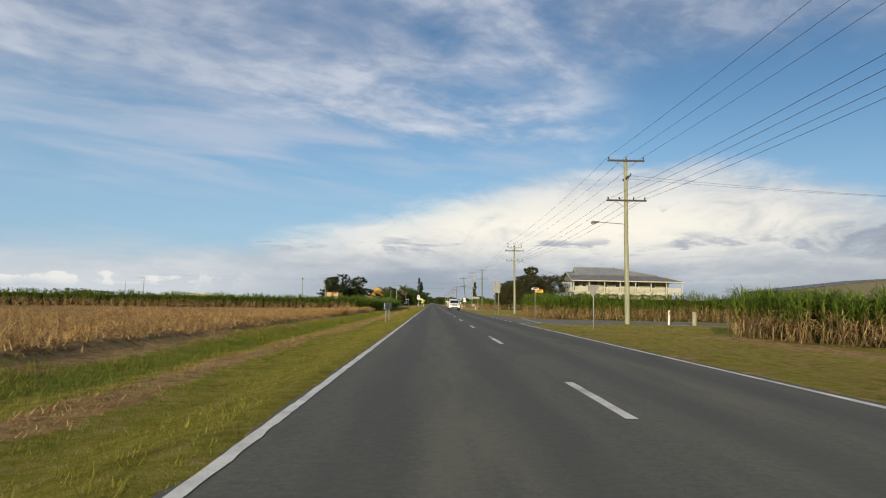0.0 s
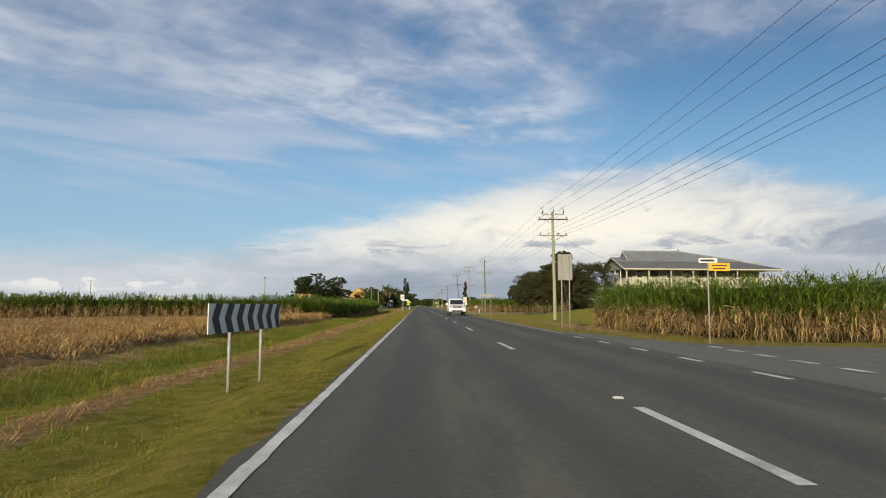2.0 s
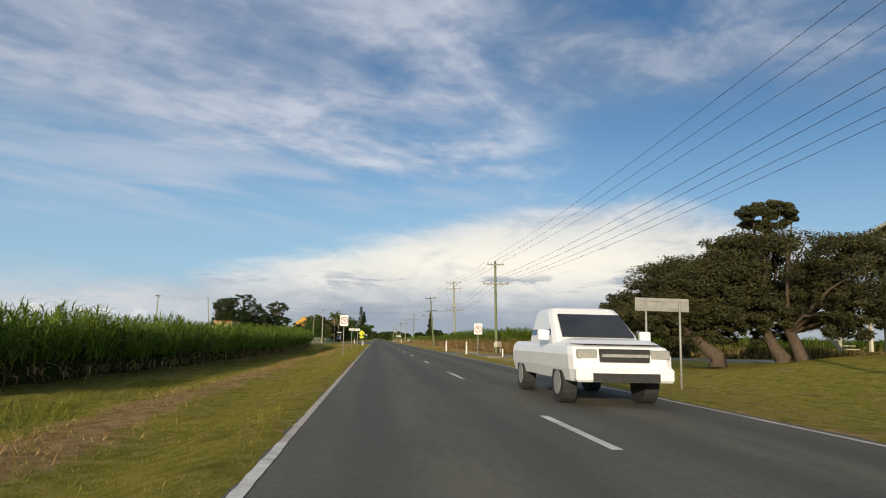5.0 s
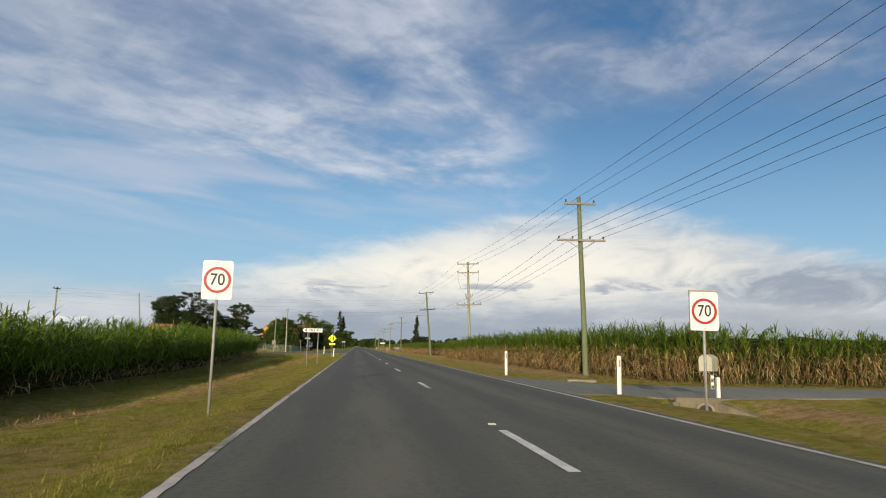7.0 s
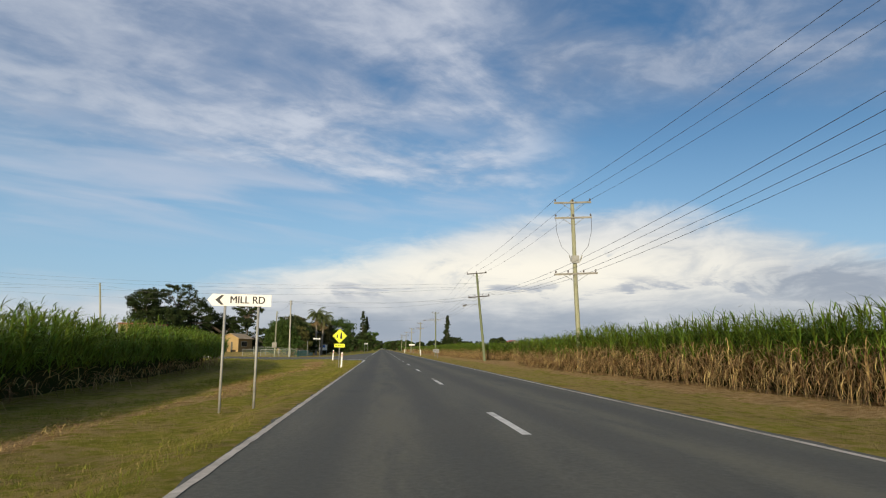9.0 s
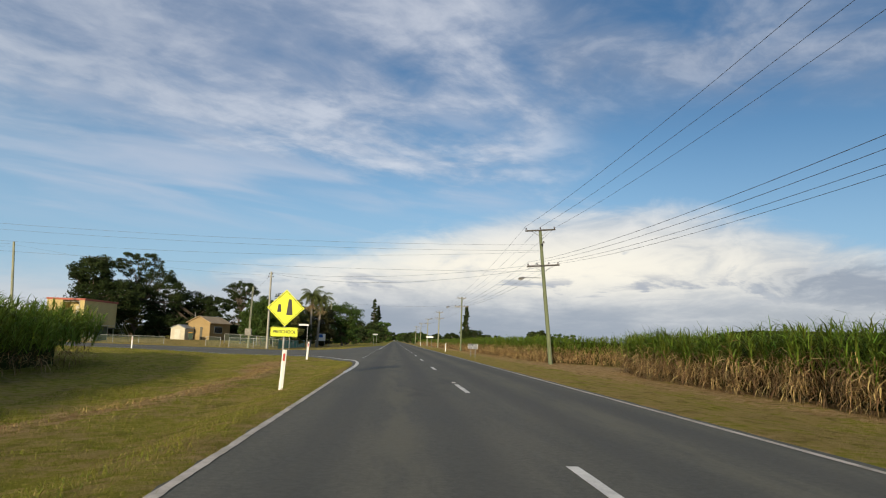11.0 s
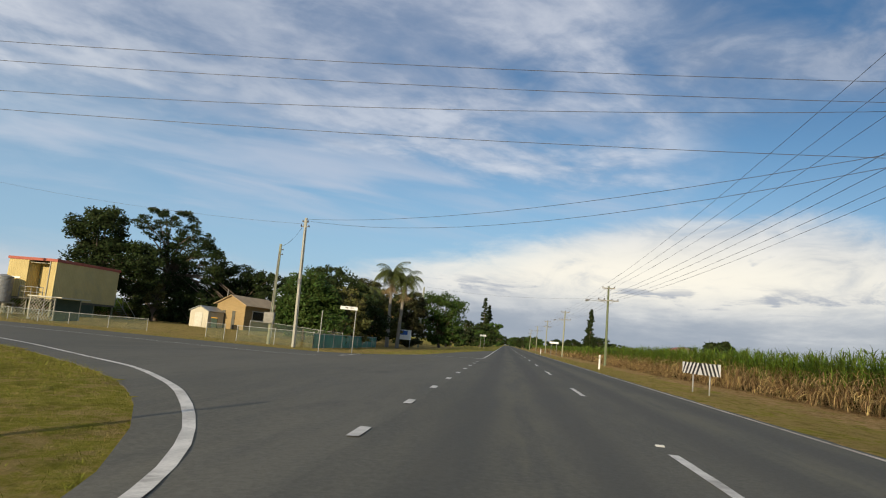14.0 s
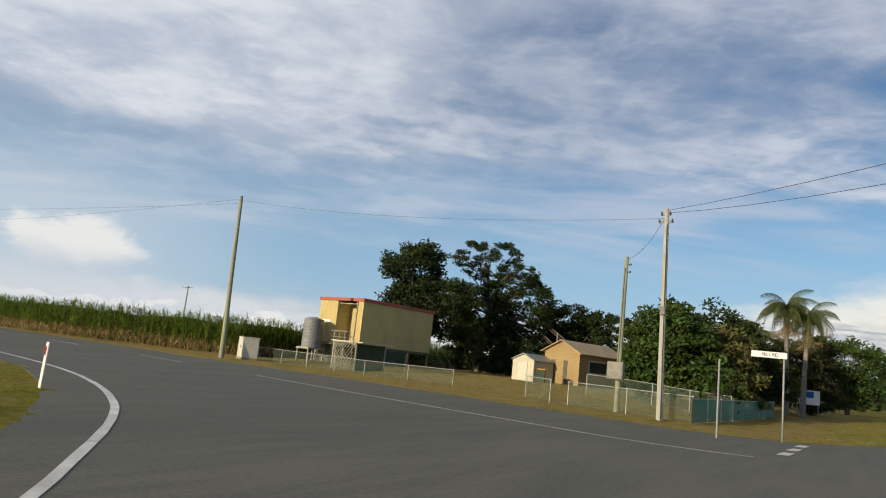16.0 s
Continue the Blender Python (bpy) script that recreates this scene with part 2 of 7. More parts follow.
def asphalt_material(name, tone=1.0, tracks=1.0):
    """Sprayed seal: fine stone, smoother darker wheel tracks along the lane, patches and a few fine cracks."""
    m = bpy.data.materials.new(name)
    m.use_nodes = True
    k = Nodes(m.node_tree)
    co = k.n("ShaderNodeTexCoord").outputs["Object"]
    sep = k.n("ShaderNodeSeparateXYZ")
    k.put(sep.inputs[0], co)
    stone = k.noise(co, 70.0, 3.0, 0.8)
    grit = k.noise(co, 14.0, 5.0, 0.8)
    mid = k.noise(k.mapped(co, (1.0, 0.12, 1)), 2.2, 6.0, 0.65)
    big = k.noise(k.mapped(co, (0.5, 0.08, 1)), 0.7, 5.0, 0.6)
    a, b2 = tuple(tone * v for v in (0.082, 0.079, 0.062)), tuple(tone * v for v in (0.118, 0.111, 0.086))
    col = k.mix(k.step(k.math("ADD", k.math("MULTIPLY", mid, 0.6), k.math("MULTIPLY", big, 0.4)), 0.36, 0.64), a, b2)
    col = k.mix(k.math("MULTIPLY", k.step(k.math("ADD", k.math("MULTIPLY", stone, 0.45), k.math("MULTIPLY", grit, 0.55)), 0.44, 0.64), 0.40), col, tuple(tone * v for v in (0.172, 0.164, 0.140)))
    col = k.mix(k.math("MULTIPLY", k.step(grit, 0.54, 0.30), 0.25), col, tuple(tone * v for v in (0.045, 0.045, 0.042)))
    # polished wheel tracks and a paler strip between them, along a lane
    lane = k.math("ABSOLUTE", k.math("SUBTRACT", k.math("ABSOLUTE", sep.outputs[0]), 1.68))
    track = k.math("MULTIPLY", k.math("SUBTRACT", 1.0, k.step(k.math("ABSOLUTE", k.math("SUBTRACT", lane, 0.78)), 0.1, 0.5)), k.math("ADD", 0.25, k.math("MULTIPLY", big, 0.5)))
    col = k.mix(k.math("MULTIPLY", track, tracks), col, tuple(tone * v for v in (0.062, 0.061, 0.055)))
    mid_strip = k.math("MULTIPLY", k.math("SUBTRACT", 1.0, k.step(lane, 0.05, 0.5)), k.math("MULTIPLY", k.step(mid, 0.36, 0.6), 0.6))
    col = k.mix(k.math("MULTIPLY", mid_strip, tracks), col, tuple(tone * v for v in (0.150, 0.138, 0.098)))
    # dark bleeding patches
    stain = k.math("MULTIPLY", k.step(k.noise(k.mapped(co, (0.55, 0.16, 1)), 1.0, 6.0, 0.7, 0.8), 0.58, 0.72), 0.45)
    col = k.mix(stain, col, tuple(tone * v for v in (0.055, 0.055, 0.05)))
    b = k.n("ShaderNodeBsdfPrincipled")
    k.put(b.inputs["Base Color"], col)
    k.put(b.inputs["Roughness"], k.math("ADD", 0.62, k.math("MULTIPLY", mid, 0.25)))
    b.inputs["Specular IOR Level"].default_value = 0.10
    bn = k.n("ShaderNodeBump")
    bn.inputs["Strength"].default_value, bn.inputs["Distance"].default_value = 0.35, 0.01
    k.put(bn.inputs["Height"], stone)
    k.put(b.inputs["Normal"], bn.outputs[0])
    k.put(k.n("ShaderNodeOutputMaterial").inputs[0], b.outputs[0])
    return m


M_GROUND = ground_material()
M_ROAD = asphalt_material("sprayed_seal_asphalt", 1.10, 0.75)
M_SIDE = asphalt_material("older_grey_asphalt", 1.22, 0.0)
M_LANE = asphalt_material("pale_worn_asphalt", 1.65, 0.0)
M_DRIVE = asphalt_material("dusty_driveway_seal", 1.9, 0.0)
M_LINE = mat("worn_road_paint", (0.74, 0.71, 0.64), (0.50, 0.48, 0.43), 1.5, 0.7, fine=25, dirt=((0.22, 0.20, 0.17), 0.75))
M_LINE_OLD = mat("dusty_worn_road_paint", (0.58, 0.51, 0.43), (0.36, 0.32, 0.26), 1.5, 0.8, fine=18, dirt=((0.17, 0.15, 0.11), 0.9))
M_POLE = mat("weathered_pole_timber", (0.34, 0.345, 0.225), (0.21, 0.215, 0.14), 2.0, 0.9, bump=0.4, fine=18, stretch=(6, 6, 0.5), dirt=((0.24, 0.22, 0.17), 0.5))
M_POLE_G = mat("green_treated_pole_timber", (0.16, 0.19, 0.105), (0.115, 0.135, 0.075), 2.0, 0.9, bump=0.4, fine=18, stretch=(6, 6, 0.5), dirt=((0.20, 0.19, 0.13), 0.5))
M_ARM = mat("dark_crossarm_timber", (0.085, 0.076, 0.066), (0.055, 0.050, 0.044), 4, 0.85, bump=0.3)
M_ARM_L = mat("grey_crossarm_timber", (0.30, 0.285, 0.24), (0.20, 0.19, 0.16), 4, 0.85, bump=0.3)
M_INS = mat("brown_glazed_porcelain", (0.09, 0.06, 0.05), (0.06, 0.045, 0.04), 5, 0.25, spec=0.6)
M_WIRE = mat("dull_aluminium_wire", (0.09, 0.09, 0.095), (0.06, 0.06, 0.065), 5, 0.6, 0.3)
M_GALV = mat("galvanised_steel", (0.36, 0.36, 0.33), (0.27, 0.27, 0.25), 6, 0.6, 0.3, fine=30)
M_STEEL = mat("dull_grey_painted_steel", (0.17, 0.17, 0.165), (0.12, 0.12, 0.115), 6, 0.6, 0.2, fine=30)
M_POLE_W = mat("pale_bleached_pole_timber", (0.43, 0.42, 0.34), (0.29, 0.28, 0.22), 2.0, 0.9, bump=0.4, fine=18, stretch=(6, 6, 0.5), dirt=((0.28, 0.26, 0.2), 0.5))
M_WHITE = mat("white_sign_face", (0.80, 0.79, 0.75), (0.72, 0.71, 0.67), 3, 0.45, fine=14)
M_RED = mat("red_sign_ring", (0.42, 0.035, 0.04), (0.34, 0.03, 0.035), 4, 0.45)
M_BLACK = mat("black_sign_print", (0.025, 0.025, 0.025), (0.035, 0.035, 0.035), 4, 0.5)
M_YELLOW = mat("fluorescent_yellow_green_sign", (0.80, 0.86, 0.03), (0.72, 0.78, 0.03), 4, 0.45)
M_AMBER = mat("amber_sign_face", (0.80, 0.42, 0.02), (0.70, 0.36, 0.02), 4, 0.5)
M_REFL = mat("red_reflector", (0.45, 0.02, 0.02), (0.35, 0.02, 0.02), 9, 0.3)
M_CONC = mat("weathered_concrete", (0.30, 0.275, 0.21), (0.21, 0.19, 0.14), 2.5, 0.9, bump=0.3, dirt=((0.16, 0.15, 0.11), 0.6))
M_CONC_OLD = mat("mossy_old_concrete", (0.21, 0.18, 0.125), (0.12, 0.105, 0.072), 2.0, 0.95, bump=0.5, fine=22, dirt=((0.08, 0.075, 0.05), 0.7))
M_POST = mat("white_guide_post_plastic", (0.78, 0.77, 0.73), (0.68, 0.67, 0.62), 5, 0.5, dirt=((0.45, 0.38, 0.28), 0.5))

# ---------- mesh helpers ----------


class Geo:
    """Gathers points and faces of one mesh."""

    def __init__(self):
        self.v, self.f = [], []

    def add(self, v, f):
        o = len(self.v)
        self.v += [tuple(p) for p in v]
        self.f += [tuple(i + o for i in q) for q in f]
        return self

    def box(self, c, s, rz=0.0, m=None):
        """A box round c with sides s, turned by rz degrees about z, or by the matrix m."""
        r = m or Matrix.Rotation(radians(rz), 3, "Z")
        v = [Vector(c) + r @ Vector((s[0] * i / 2, s[1] * j / 2, s[2] * k / 2)) for k in (-1, 1) for j in (-1, 1) for i in (-1, 1)]
        return self.add(v, [(0, 2, 3, 1), (4, 5, 7, 6), (0, 1, 5, 4), (2, 6, 7, 3), (0, 4, 6, 2), (1, 3, 7, 5)])

    def tube(self, pts, rad, n=8, cap=True):
        """A tapered tube through pts; rad: one radius or one for each point."""
        pts = [Vector(p) for p in pts]
        rad = rad if isinstance(rad, (list, tuple)) else [rad] * len(pts)
        o, v, f = 0, [], []
        for i, p in enumerate(pts):
            d = (pts[min(i + 1, len(pts) - 1)] - pts[max(i - 1, 0)]).normalized()
            a = d.orthogonal().normalized() if abs(d.z) < 0.99 else Vector((1, 0, 0))
            b = d.cross(a).normalized()
            a = b.cross(d)
            v += [p + (a * math.cos(2 * math.pi * j / n) + b * math.sin(2 * math.pi * j / n)) * rad[i] for j in range(n)]
        for i in range(len(pts) - 1):
            f += [(i * n + j, i * n + (j + 1) % n, (i + 1) * n + (j + 1) % n, (i + 1) * n + j) for j in range(n)]
        if cap:
            f += [tuple(range(n - 1, -1, -1)), tuple(range((len(pts) - 1) * n, len(pts) * n))]
        return self.add(v, f)

    def prism(self, poly, z0, z1):
        """An upright block over a plan outline (counterclockwise)."""
        n = len(poly)
        v = [(x, y, z0) for x, y in poly] + [(x, y, z1) for x, y in poly]
        return self.add(v, [tuple(range(n - 1, -1, -1)), tuple(range(n, 2 * n))] + [(i, (i + 1) % n, n + (i + 1) % n, n + i) for i in range(n)])

    def slab(self, pts, thick):
        """A plate with any outline pts (planar, 3D), thickened backwards along its normal."""
        p = [Vector(q) for q in pts]
        nrm = (p[1] - p[0]).cross(p[2] - p[0]).normalized()
        n = len(p)
        v = p + [q - nrm * thick for q in p]
        return self.add(v, [tuple(range(n)), tuple(range(2 * n - 1, n - 1, -1))] + [(i, n + i, n + (i + 1) % n, (i + 1) % n) for i in range(n)])


def part(name, geo, material, parent=None, label="", smooth=False, bevel=0.0):
    """Links a Geo as one mesh object, under a thing or a part."""
    me = bpy.data.meshes.new(name)
    me.from_pydata(geo.v, [], geo.f)
    if bevel:
        bm = bmesh.new()
        bm.from_mesh(me)
        bmesh.ops.bevel(bm, geom=bm.edges[:], offset=bevel, segments=1, affect="EDGES")
        bm.to_mesh(me)
        bm.free()
    if smooth:
        me.polygons.foreach_set("use_smooth", [True] * len(me.polygons))
    me.materials.append(material)
    ob = new(name, me)
    if parent:
        ob.parent = parent
    if label:
        ob["label"] = label
    return ob


def raw_mesh(name, verts, faces, material, parent=None):
    """One mesh from arrays of points and of triangles or quads."""
    me = bpy.data.meshes.new(name)
    verts, faces = np.asarray(verts, dtype=np.float32).reshape(-1, 3), np.asarray(faces, dtype=np.int32)
    k = faces.shape[1]
    me.vertices.add(len(verts)), me.vertices.foreach_set("co", verts.ravel())
    me.loops.add(faces.size), me.loops.foreach_set("vertex_index", faces.ravel())
    me.polygons.add(len(faces)), me.polygons.foreach_set("loop_start", np.arange(0, faces.size, k, dtype=np.int32))
    me.update(calc_edges=True)
    me.materials.append(material)
    ob = new(name, me)
    if parent:
        ob.parent = parent
    return ob


def thing(name, at=(0, 0, 0), rz=0.0, label="", category="", group="", kind=""):
    ob = new(name)
    ob.empty_display_size = 0.3
    ob.matrix_world = pose(*at, 0, 0, rz)
    return tagged(ob, label, category, group, kind)


def lettering(name, body, size, material, parent, at, depth=0.003, align="CENTER", squeeze=1.0, bold=0.0):
    """Flat letters that face -y, centred on the place at."""
    cu = bpy.data.curves.new(name, "FONT")
    cu.body, cu.size, cu.extrude, cu.align_x, cu.align_y, cu.offset = body, size, depth, align, "CENTER", size * bold
    tmp = new("letters", cu)
    bpy.context.view_layer.update()
    me = bpy.data.meshes.new_from_object(tmp.evaluated_get(bpy.context.evaluated_depsgraph_get()))
    bpy.data.objects.remove(tmp)
    me.transform(pose(*at, 90) @ Matrix.Diagonal((squeeze, 1, 1, 1)))
    me.materials.clear()
    me.materials.append(material)
    ob = new(name, me)
    ob.parent = parent
    return ob


def sstep(v, lo, hi):
    t = np.clip((v - lo) / (hi - lo), 0, 1)
    return t * t * (3 - 2 * t)


# ---------- ground ----------


def ground_z(x, y):
    """Height of the land: a raised road, shallow drains on both sides, a rise under the farmhouse."""
    x, y = np.asarray(x, float), np.asarray(y, float)
    left = -0.36 * sstep(-x, 3.6, 5.3) - 0.20 * np.exp(-((x + 8.6) / 1.3) ** 2)
    left = left - 0.22 * sstep(-x, 8.4, 10.8) * sstep(y, 92, 104)
    junction = -0.36 * sstep(-x, 3.9, 15.0)
    j = sstep(y, 208, 226)
    left = left * (1 - j) + junction * j
    left = left + 0.5 * sstep(y, 261, 277) * sstep(-x, 15, 22) * (1 - sstep(-x, 46, 53))
    right = -0.30 * sstep(x, 3.8, 8.0)
    mouth = -0.12 * sstep(x, 3.8, 8.0)
    jr = sstep(y, 22, 29) * (1 - sstep(y, 42, 50)) + sstep(y, 134, 138) * (1 - sstep(y, 141.5, 145))
    right = right * (1 - jr) + mouth * jr
    right = right - 0.55 * np.exp(-((x - 7.3) / 1.1) ** 2) * sstep(y, 116, 131) * (1 - sstep(y, 134.9, 135.5))
    mound = 1.22 * sstep(x, 10.0, 22.5) * sstep(y, 86, 97) * (1 - sstep(y, 109, 122)) * (1 - sstep(x, 50, 75))
    return np.where(x < 0, left, right + mound)


def gz(x, y):
    return float(ground_z(x, y))


def patchy(x, y, scale, seed):
    """Smooth random patches over the plan, from 0 to 1."""
    rng = np.random.default_rng(seed)
    tab = rng.random((64, 64))
    u, v = np.asarray(x) / scale + 700.3, np.asarray(y) / scale + 900.7
    i, j = np.floor(u).astype(int), np.floor(v).astype(int)
    a, b = u - i, v - j
    a, b = a * a * (3 - 2 * a), b * b * (3 - 2 * b)
    t = lambda di, dj: tab[(i + di) % 64, (j + dj) % 64]
    return (t(0, 0) * (1 - a) + t(1, 0) * a) * (1 - b) + (t(0, 1) * (1 - a) + t(1, 1) * a) * b


def rough(x, y):
    """Small relief of the unpaved land: tufts and hollows, a windrow of torn-up turf along the left verge, the thick mat on the cut field."""
    x, y = np.asarray(x, float), np.asarray(y, float)
    big, small = patchy(x, y * 0.7, 1.1, 21) - 0.5, patchy(x, y, 0.42, 22) - 0.5
    off = sstep(np.abs(x), 3.6, 4.8)
    z = off * (0.09 * big + 0.085 * small) * (1 - 0.5 * np.exp(-((x + 6.8) / 0.8) ** 2))
    wob = 0.5 * np.sin(y * 0.21) + 0.3 * np.sin(y * 0.53 + 1)
    row = np.exp(-((x + 6.7 + 0.3 * wob) / 0.55) ** 2) * (1 - sstep(y, 84, 110)) + 0.6 * np.exp(-((x + 7.4 + wob) / 0.6) ** 2) * sstep(y, 84, 110) * (1 - sstep(y, 214, 222))
    z = z + row * (0.07 * patchy(x * 1.4, y * 0.55, 0.9, 23) * patchy(x, y, 0.5, 24))
    mat_ = sstep(-x, 10.7, 11.3) * (1 - sstep(y, 88, 94))
    return z + mat_ * (0.20 + 0.16 * sstep(y, 34, 62) * (1 - sstep(-x, 12.5, 17)) + 0.22 * (patchy(x, y, 1.3, 25) - 0.5) + 0.14 * small)


def inside(x, y, poly):
    """Which points lie within a plan outline."""
    hit = np.zeros(np.shape(x), bool)
    for (xa, ya), (xb, yb) in zip(poly, poly[1:] + poly[:1]):
        if ya != yb:
            hit ^= ((ya > y) != (yb > y)) & (x < (xb - xa) * (y - ya) / (yb - ya) + xa)
    return hit


def smooth_line(pts, step=0.8):
    """A Catmull-Rom line through plan points."""
    p = [np.array(q, float) for q in pts]
    p = [2 * p[0] - p[1]] + p + [2 * p[-1] - p[-2]]
    out = []
    for i in range(1, len(p) - 2):
        n = max(2, int(np.linalg.norm(p[i + 1] - p[i]) / step))
        for j in range(n):
            t = j / n
            out.append(0.5 * ((2 * p[i]) + (p[i + 1] - p[i - 1]) * t + (2 * p[i - 1] - 5 * p[i] + 4 * p[i + 1] - p[i + 2]) * t * t + (3 * p[i] - p[i - 1] - 3 * p[i + 1] + p[i + 2]) * t ** 3))
    return out + [p[-2]]


# outlines of the side roads and the driveway
KERB = [(-3.46, 203), (-3.52, 210), (-3.95, 215.5), (-5.0, 219.4), (-6.8, 223.0), (-9.4, 226.7), (-12.9, 230.7), (-16.8, 234.0), (-22, 237.3), (-28.4, 240.0), (-36, 241.5), (-48, 242.6), (-75, 245.0), (-140, 250)]
MILL_POLY = [(-3.4, 203)] + [tuple(q) for q in smooth_line(KERB, 2.5)][1:] + [(-140, 264), (-70, 258), (-48, 257.0), (-30, 256.4), (-16.0, 255.2), (-10.6, 255.2), (-8.4, 258.6), (-7.6, 262), (-6.6, 280), (-5.0, 300), (-3.4, 320)]
RIGHT_POLY = [(3.4, 22.5), (4.3, 24.0), (5.6, 26.8), (9.5, 29.8), (14, 31.9), (25, 33.4), (90, 35), (90, 42.5), (25, 41.0), (13, 42.0), (8.2, 44.4), (5.2, 47.6), (3.4, 51.0)]
DRIVE_POLY = [(3.4, 134.0), (4.5, 134.5), (6.0, 135.5), (9, 136.1), (14, 136.6), (40, 135.5), (60, 135.4), (60, 139.6), (40, 139.9), (17.4, 140.4), (10, 140.9), (6.8, 141.3), (5.4, 142.2), (4.4, 143.2), (3.4, 143.8)]


def build_ground():
    xs = np.unique(np.concatenate([np.arange(-24, 24.01, 0.5), np.arange(-12, -3.4, 0.25), np.arange(3.5, 10.1, 0.25), np.arange(-80, 80, 4.0), np.array([-4000, -1500, -600, -300, -200, -140, -100, 100, 140, 200, 300, 600, 1500, 4000.0])]))
    ys = np.unique(np.concatenate([np.arange(-40, 310, 1.0), np.arange(-14, 240, 0.5), np.arange(310, 620, 10.0), np.array([-2500, -600, -200, -100, -60, 800, 1200, 2000, 4000.0])]))
    gx, gy = np.meshgrid(xs, ys)
    z = ground_z(gx, gy)
    z = np.where(np.abs(gx) < 3.3, z - 0.08, z + rough(gx, gy))
    for poly in (MILL_POLY, RIGHT_POLY, DRIVE_POLY):
        z = np.where(inside(gx, gy, poly), ground_z(gx, gy) - 0.03, z)
    nx, ny = len(xs), len(ys)
    idx = np.arange(nx * ny).reshape(ny, nx)
    f = np.stack([idx[:-1, :-1], idx[:-1, 1:], idx[1:, 1:], idx[1:, :-1]], -1).reshape(-1, 4)
    ob = raw_mesh("ground", np.stack([gx, gy, z], -1), f, M_GROUND)
    # cover: bare soil, cane trash, dryness
    x, y = gx.ravel(), gy.ravel()
    wob = 0.5 * np.sin(y * 0.21) + 0.3 * np.sin(y * 0.53 + 1)
    track = np.exp(-((x + 6.8 + 0.3 * wob) / (0.62 + 0.35 * sstep(y, 30, 70))) ** 2) * (1 - sstep(y, 84, 120)) + 0.75 * np.exp(-((x + 7.4 + wob) / 0.9) ** 2) * sstep(y, 84, 120) * (1 - sstep(y, 214, 222))
    edge = np.exp(-((x + 10.3 + 0.4 * wob) / 0.7) ** 2) * (1 - sstep(y, 88, 104))
    rim = 0.42 * np.exp(-((x + 3.55) / 0.25) ** 2) + 0.6 * np.exp(-((x - 3.6) / 0.2) ** 2)
    headland = 0.66 * sstep(x, 7.0, 9.2) * (1 - sstep(x, 12, 15)) * sstep(y, 146, 156) + 0.8 * np.exp(-((x - 8.3) / 1.4) ** 2) * sstep(y, 54, 60) * (1 - sstep(y, 76, 80)) \
        + 0.7 * np.exp(-((x - 12) / 2.0) ** 2) * (1 - sstep(y, 16, 22)) + 0.8 * sstep(x, 8.5, 12) * np.exp(-((y - 227.5) / 5.5) ** 2)
    soil = np.clip(track + edge + rim + headland + 0.5 * np.exp(-((x + 8.2) / 1.3) ** 2 - ((y - 215) / 5) ** 2) + 0.95 * np.exp(-((x - 9.6) / 1.4) ** 2 - ((y - 133) / 3) ** 2), 0, 1)
    trash = sstep(-x, 10.6, 11.3) * (1 - sstep(y, 92, 97))
    dry = np.where(x < 0, 0.26 + 0.20 * sstep(y, 84, 120) - 0.05 * sstep(y, 203, 212), 0.46 + 0.12 * sstep(y, 146, 160))
    dry = dry - 0.35 * np.exp(-((x + 9.0) / 1.2) ** 2) * (1 - sstep(y, 80, 110)) - 0.34 * np.exp(-((x - 20) / 9) ** 2 - ((y - 96) / 16) ** 2)
    dry = dry + 0.30 * sstep(y, 253, 257) * sstep(-x, 9, 12) * (1 - sstep(y, 330, 360))
    cov = ob.data.attributes.new("cover", "FLOAT_COLOR", "POINT")
    cov.data.foreach_set("color", np.stack([soil, trash, np.clip(dry, 0, 1), np.ones_like(soil)], -1).astype(np.float32).ravel())
    return tagged(ob, "flat farmland with mown grass verges, drains and bare soil", "ground", kind="structure")


build_ground()


def strip(name, xa, xb, ya, yb, material, lift=0.0, step=4.0, cross=6, label="", wander=0.0):
    """A strip of paving along y that follows the land, with an uneven edge."""
    ys = np.arange(ya, yb + 0.01, step)
    g = Geo()
    rng = np.random.default_rng(len(name) + 500 + int(ya))
    rows = []
    for y in ys:
        a, b = (xa(y) if callable(xa) else xa) + rng.normal(0, 1) * wander, xb + rng.normal(0, 1) * wander
        rows.append([(a + (b - a) * i / cross, y, gz(a + (b - a) * i / cross, y) + lift) for i in range(cross + 1)])
    n = cross + 1
    v = [p for r in rows for p in r]
    f = [(i * n + j, i * n + j + 1, (i + 1) * n + j + 1, (i + 1) * n + j) for i in range(len(ys) - 1) for j in range(cross)]
    g.add(v, f)
    return g


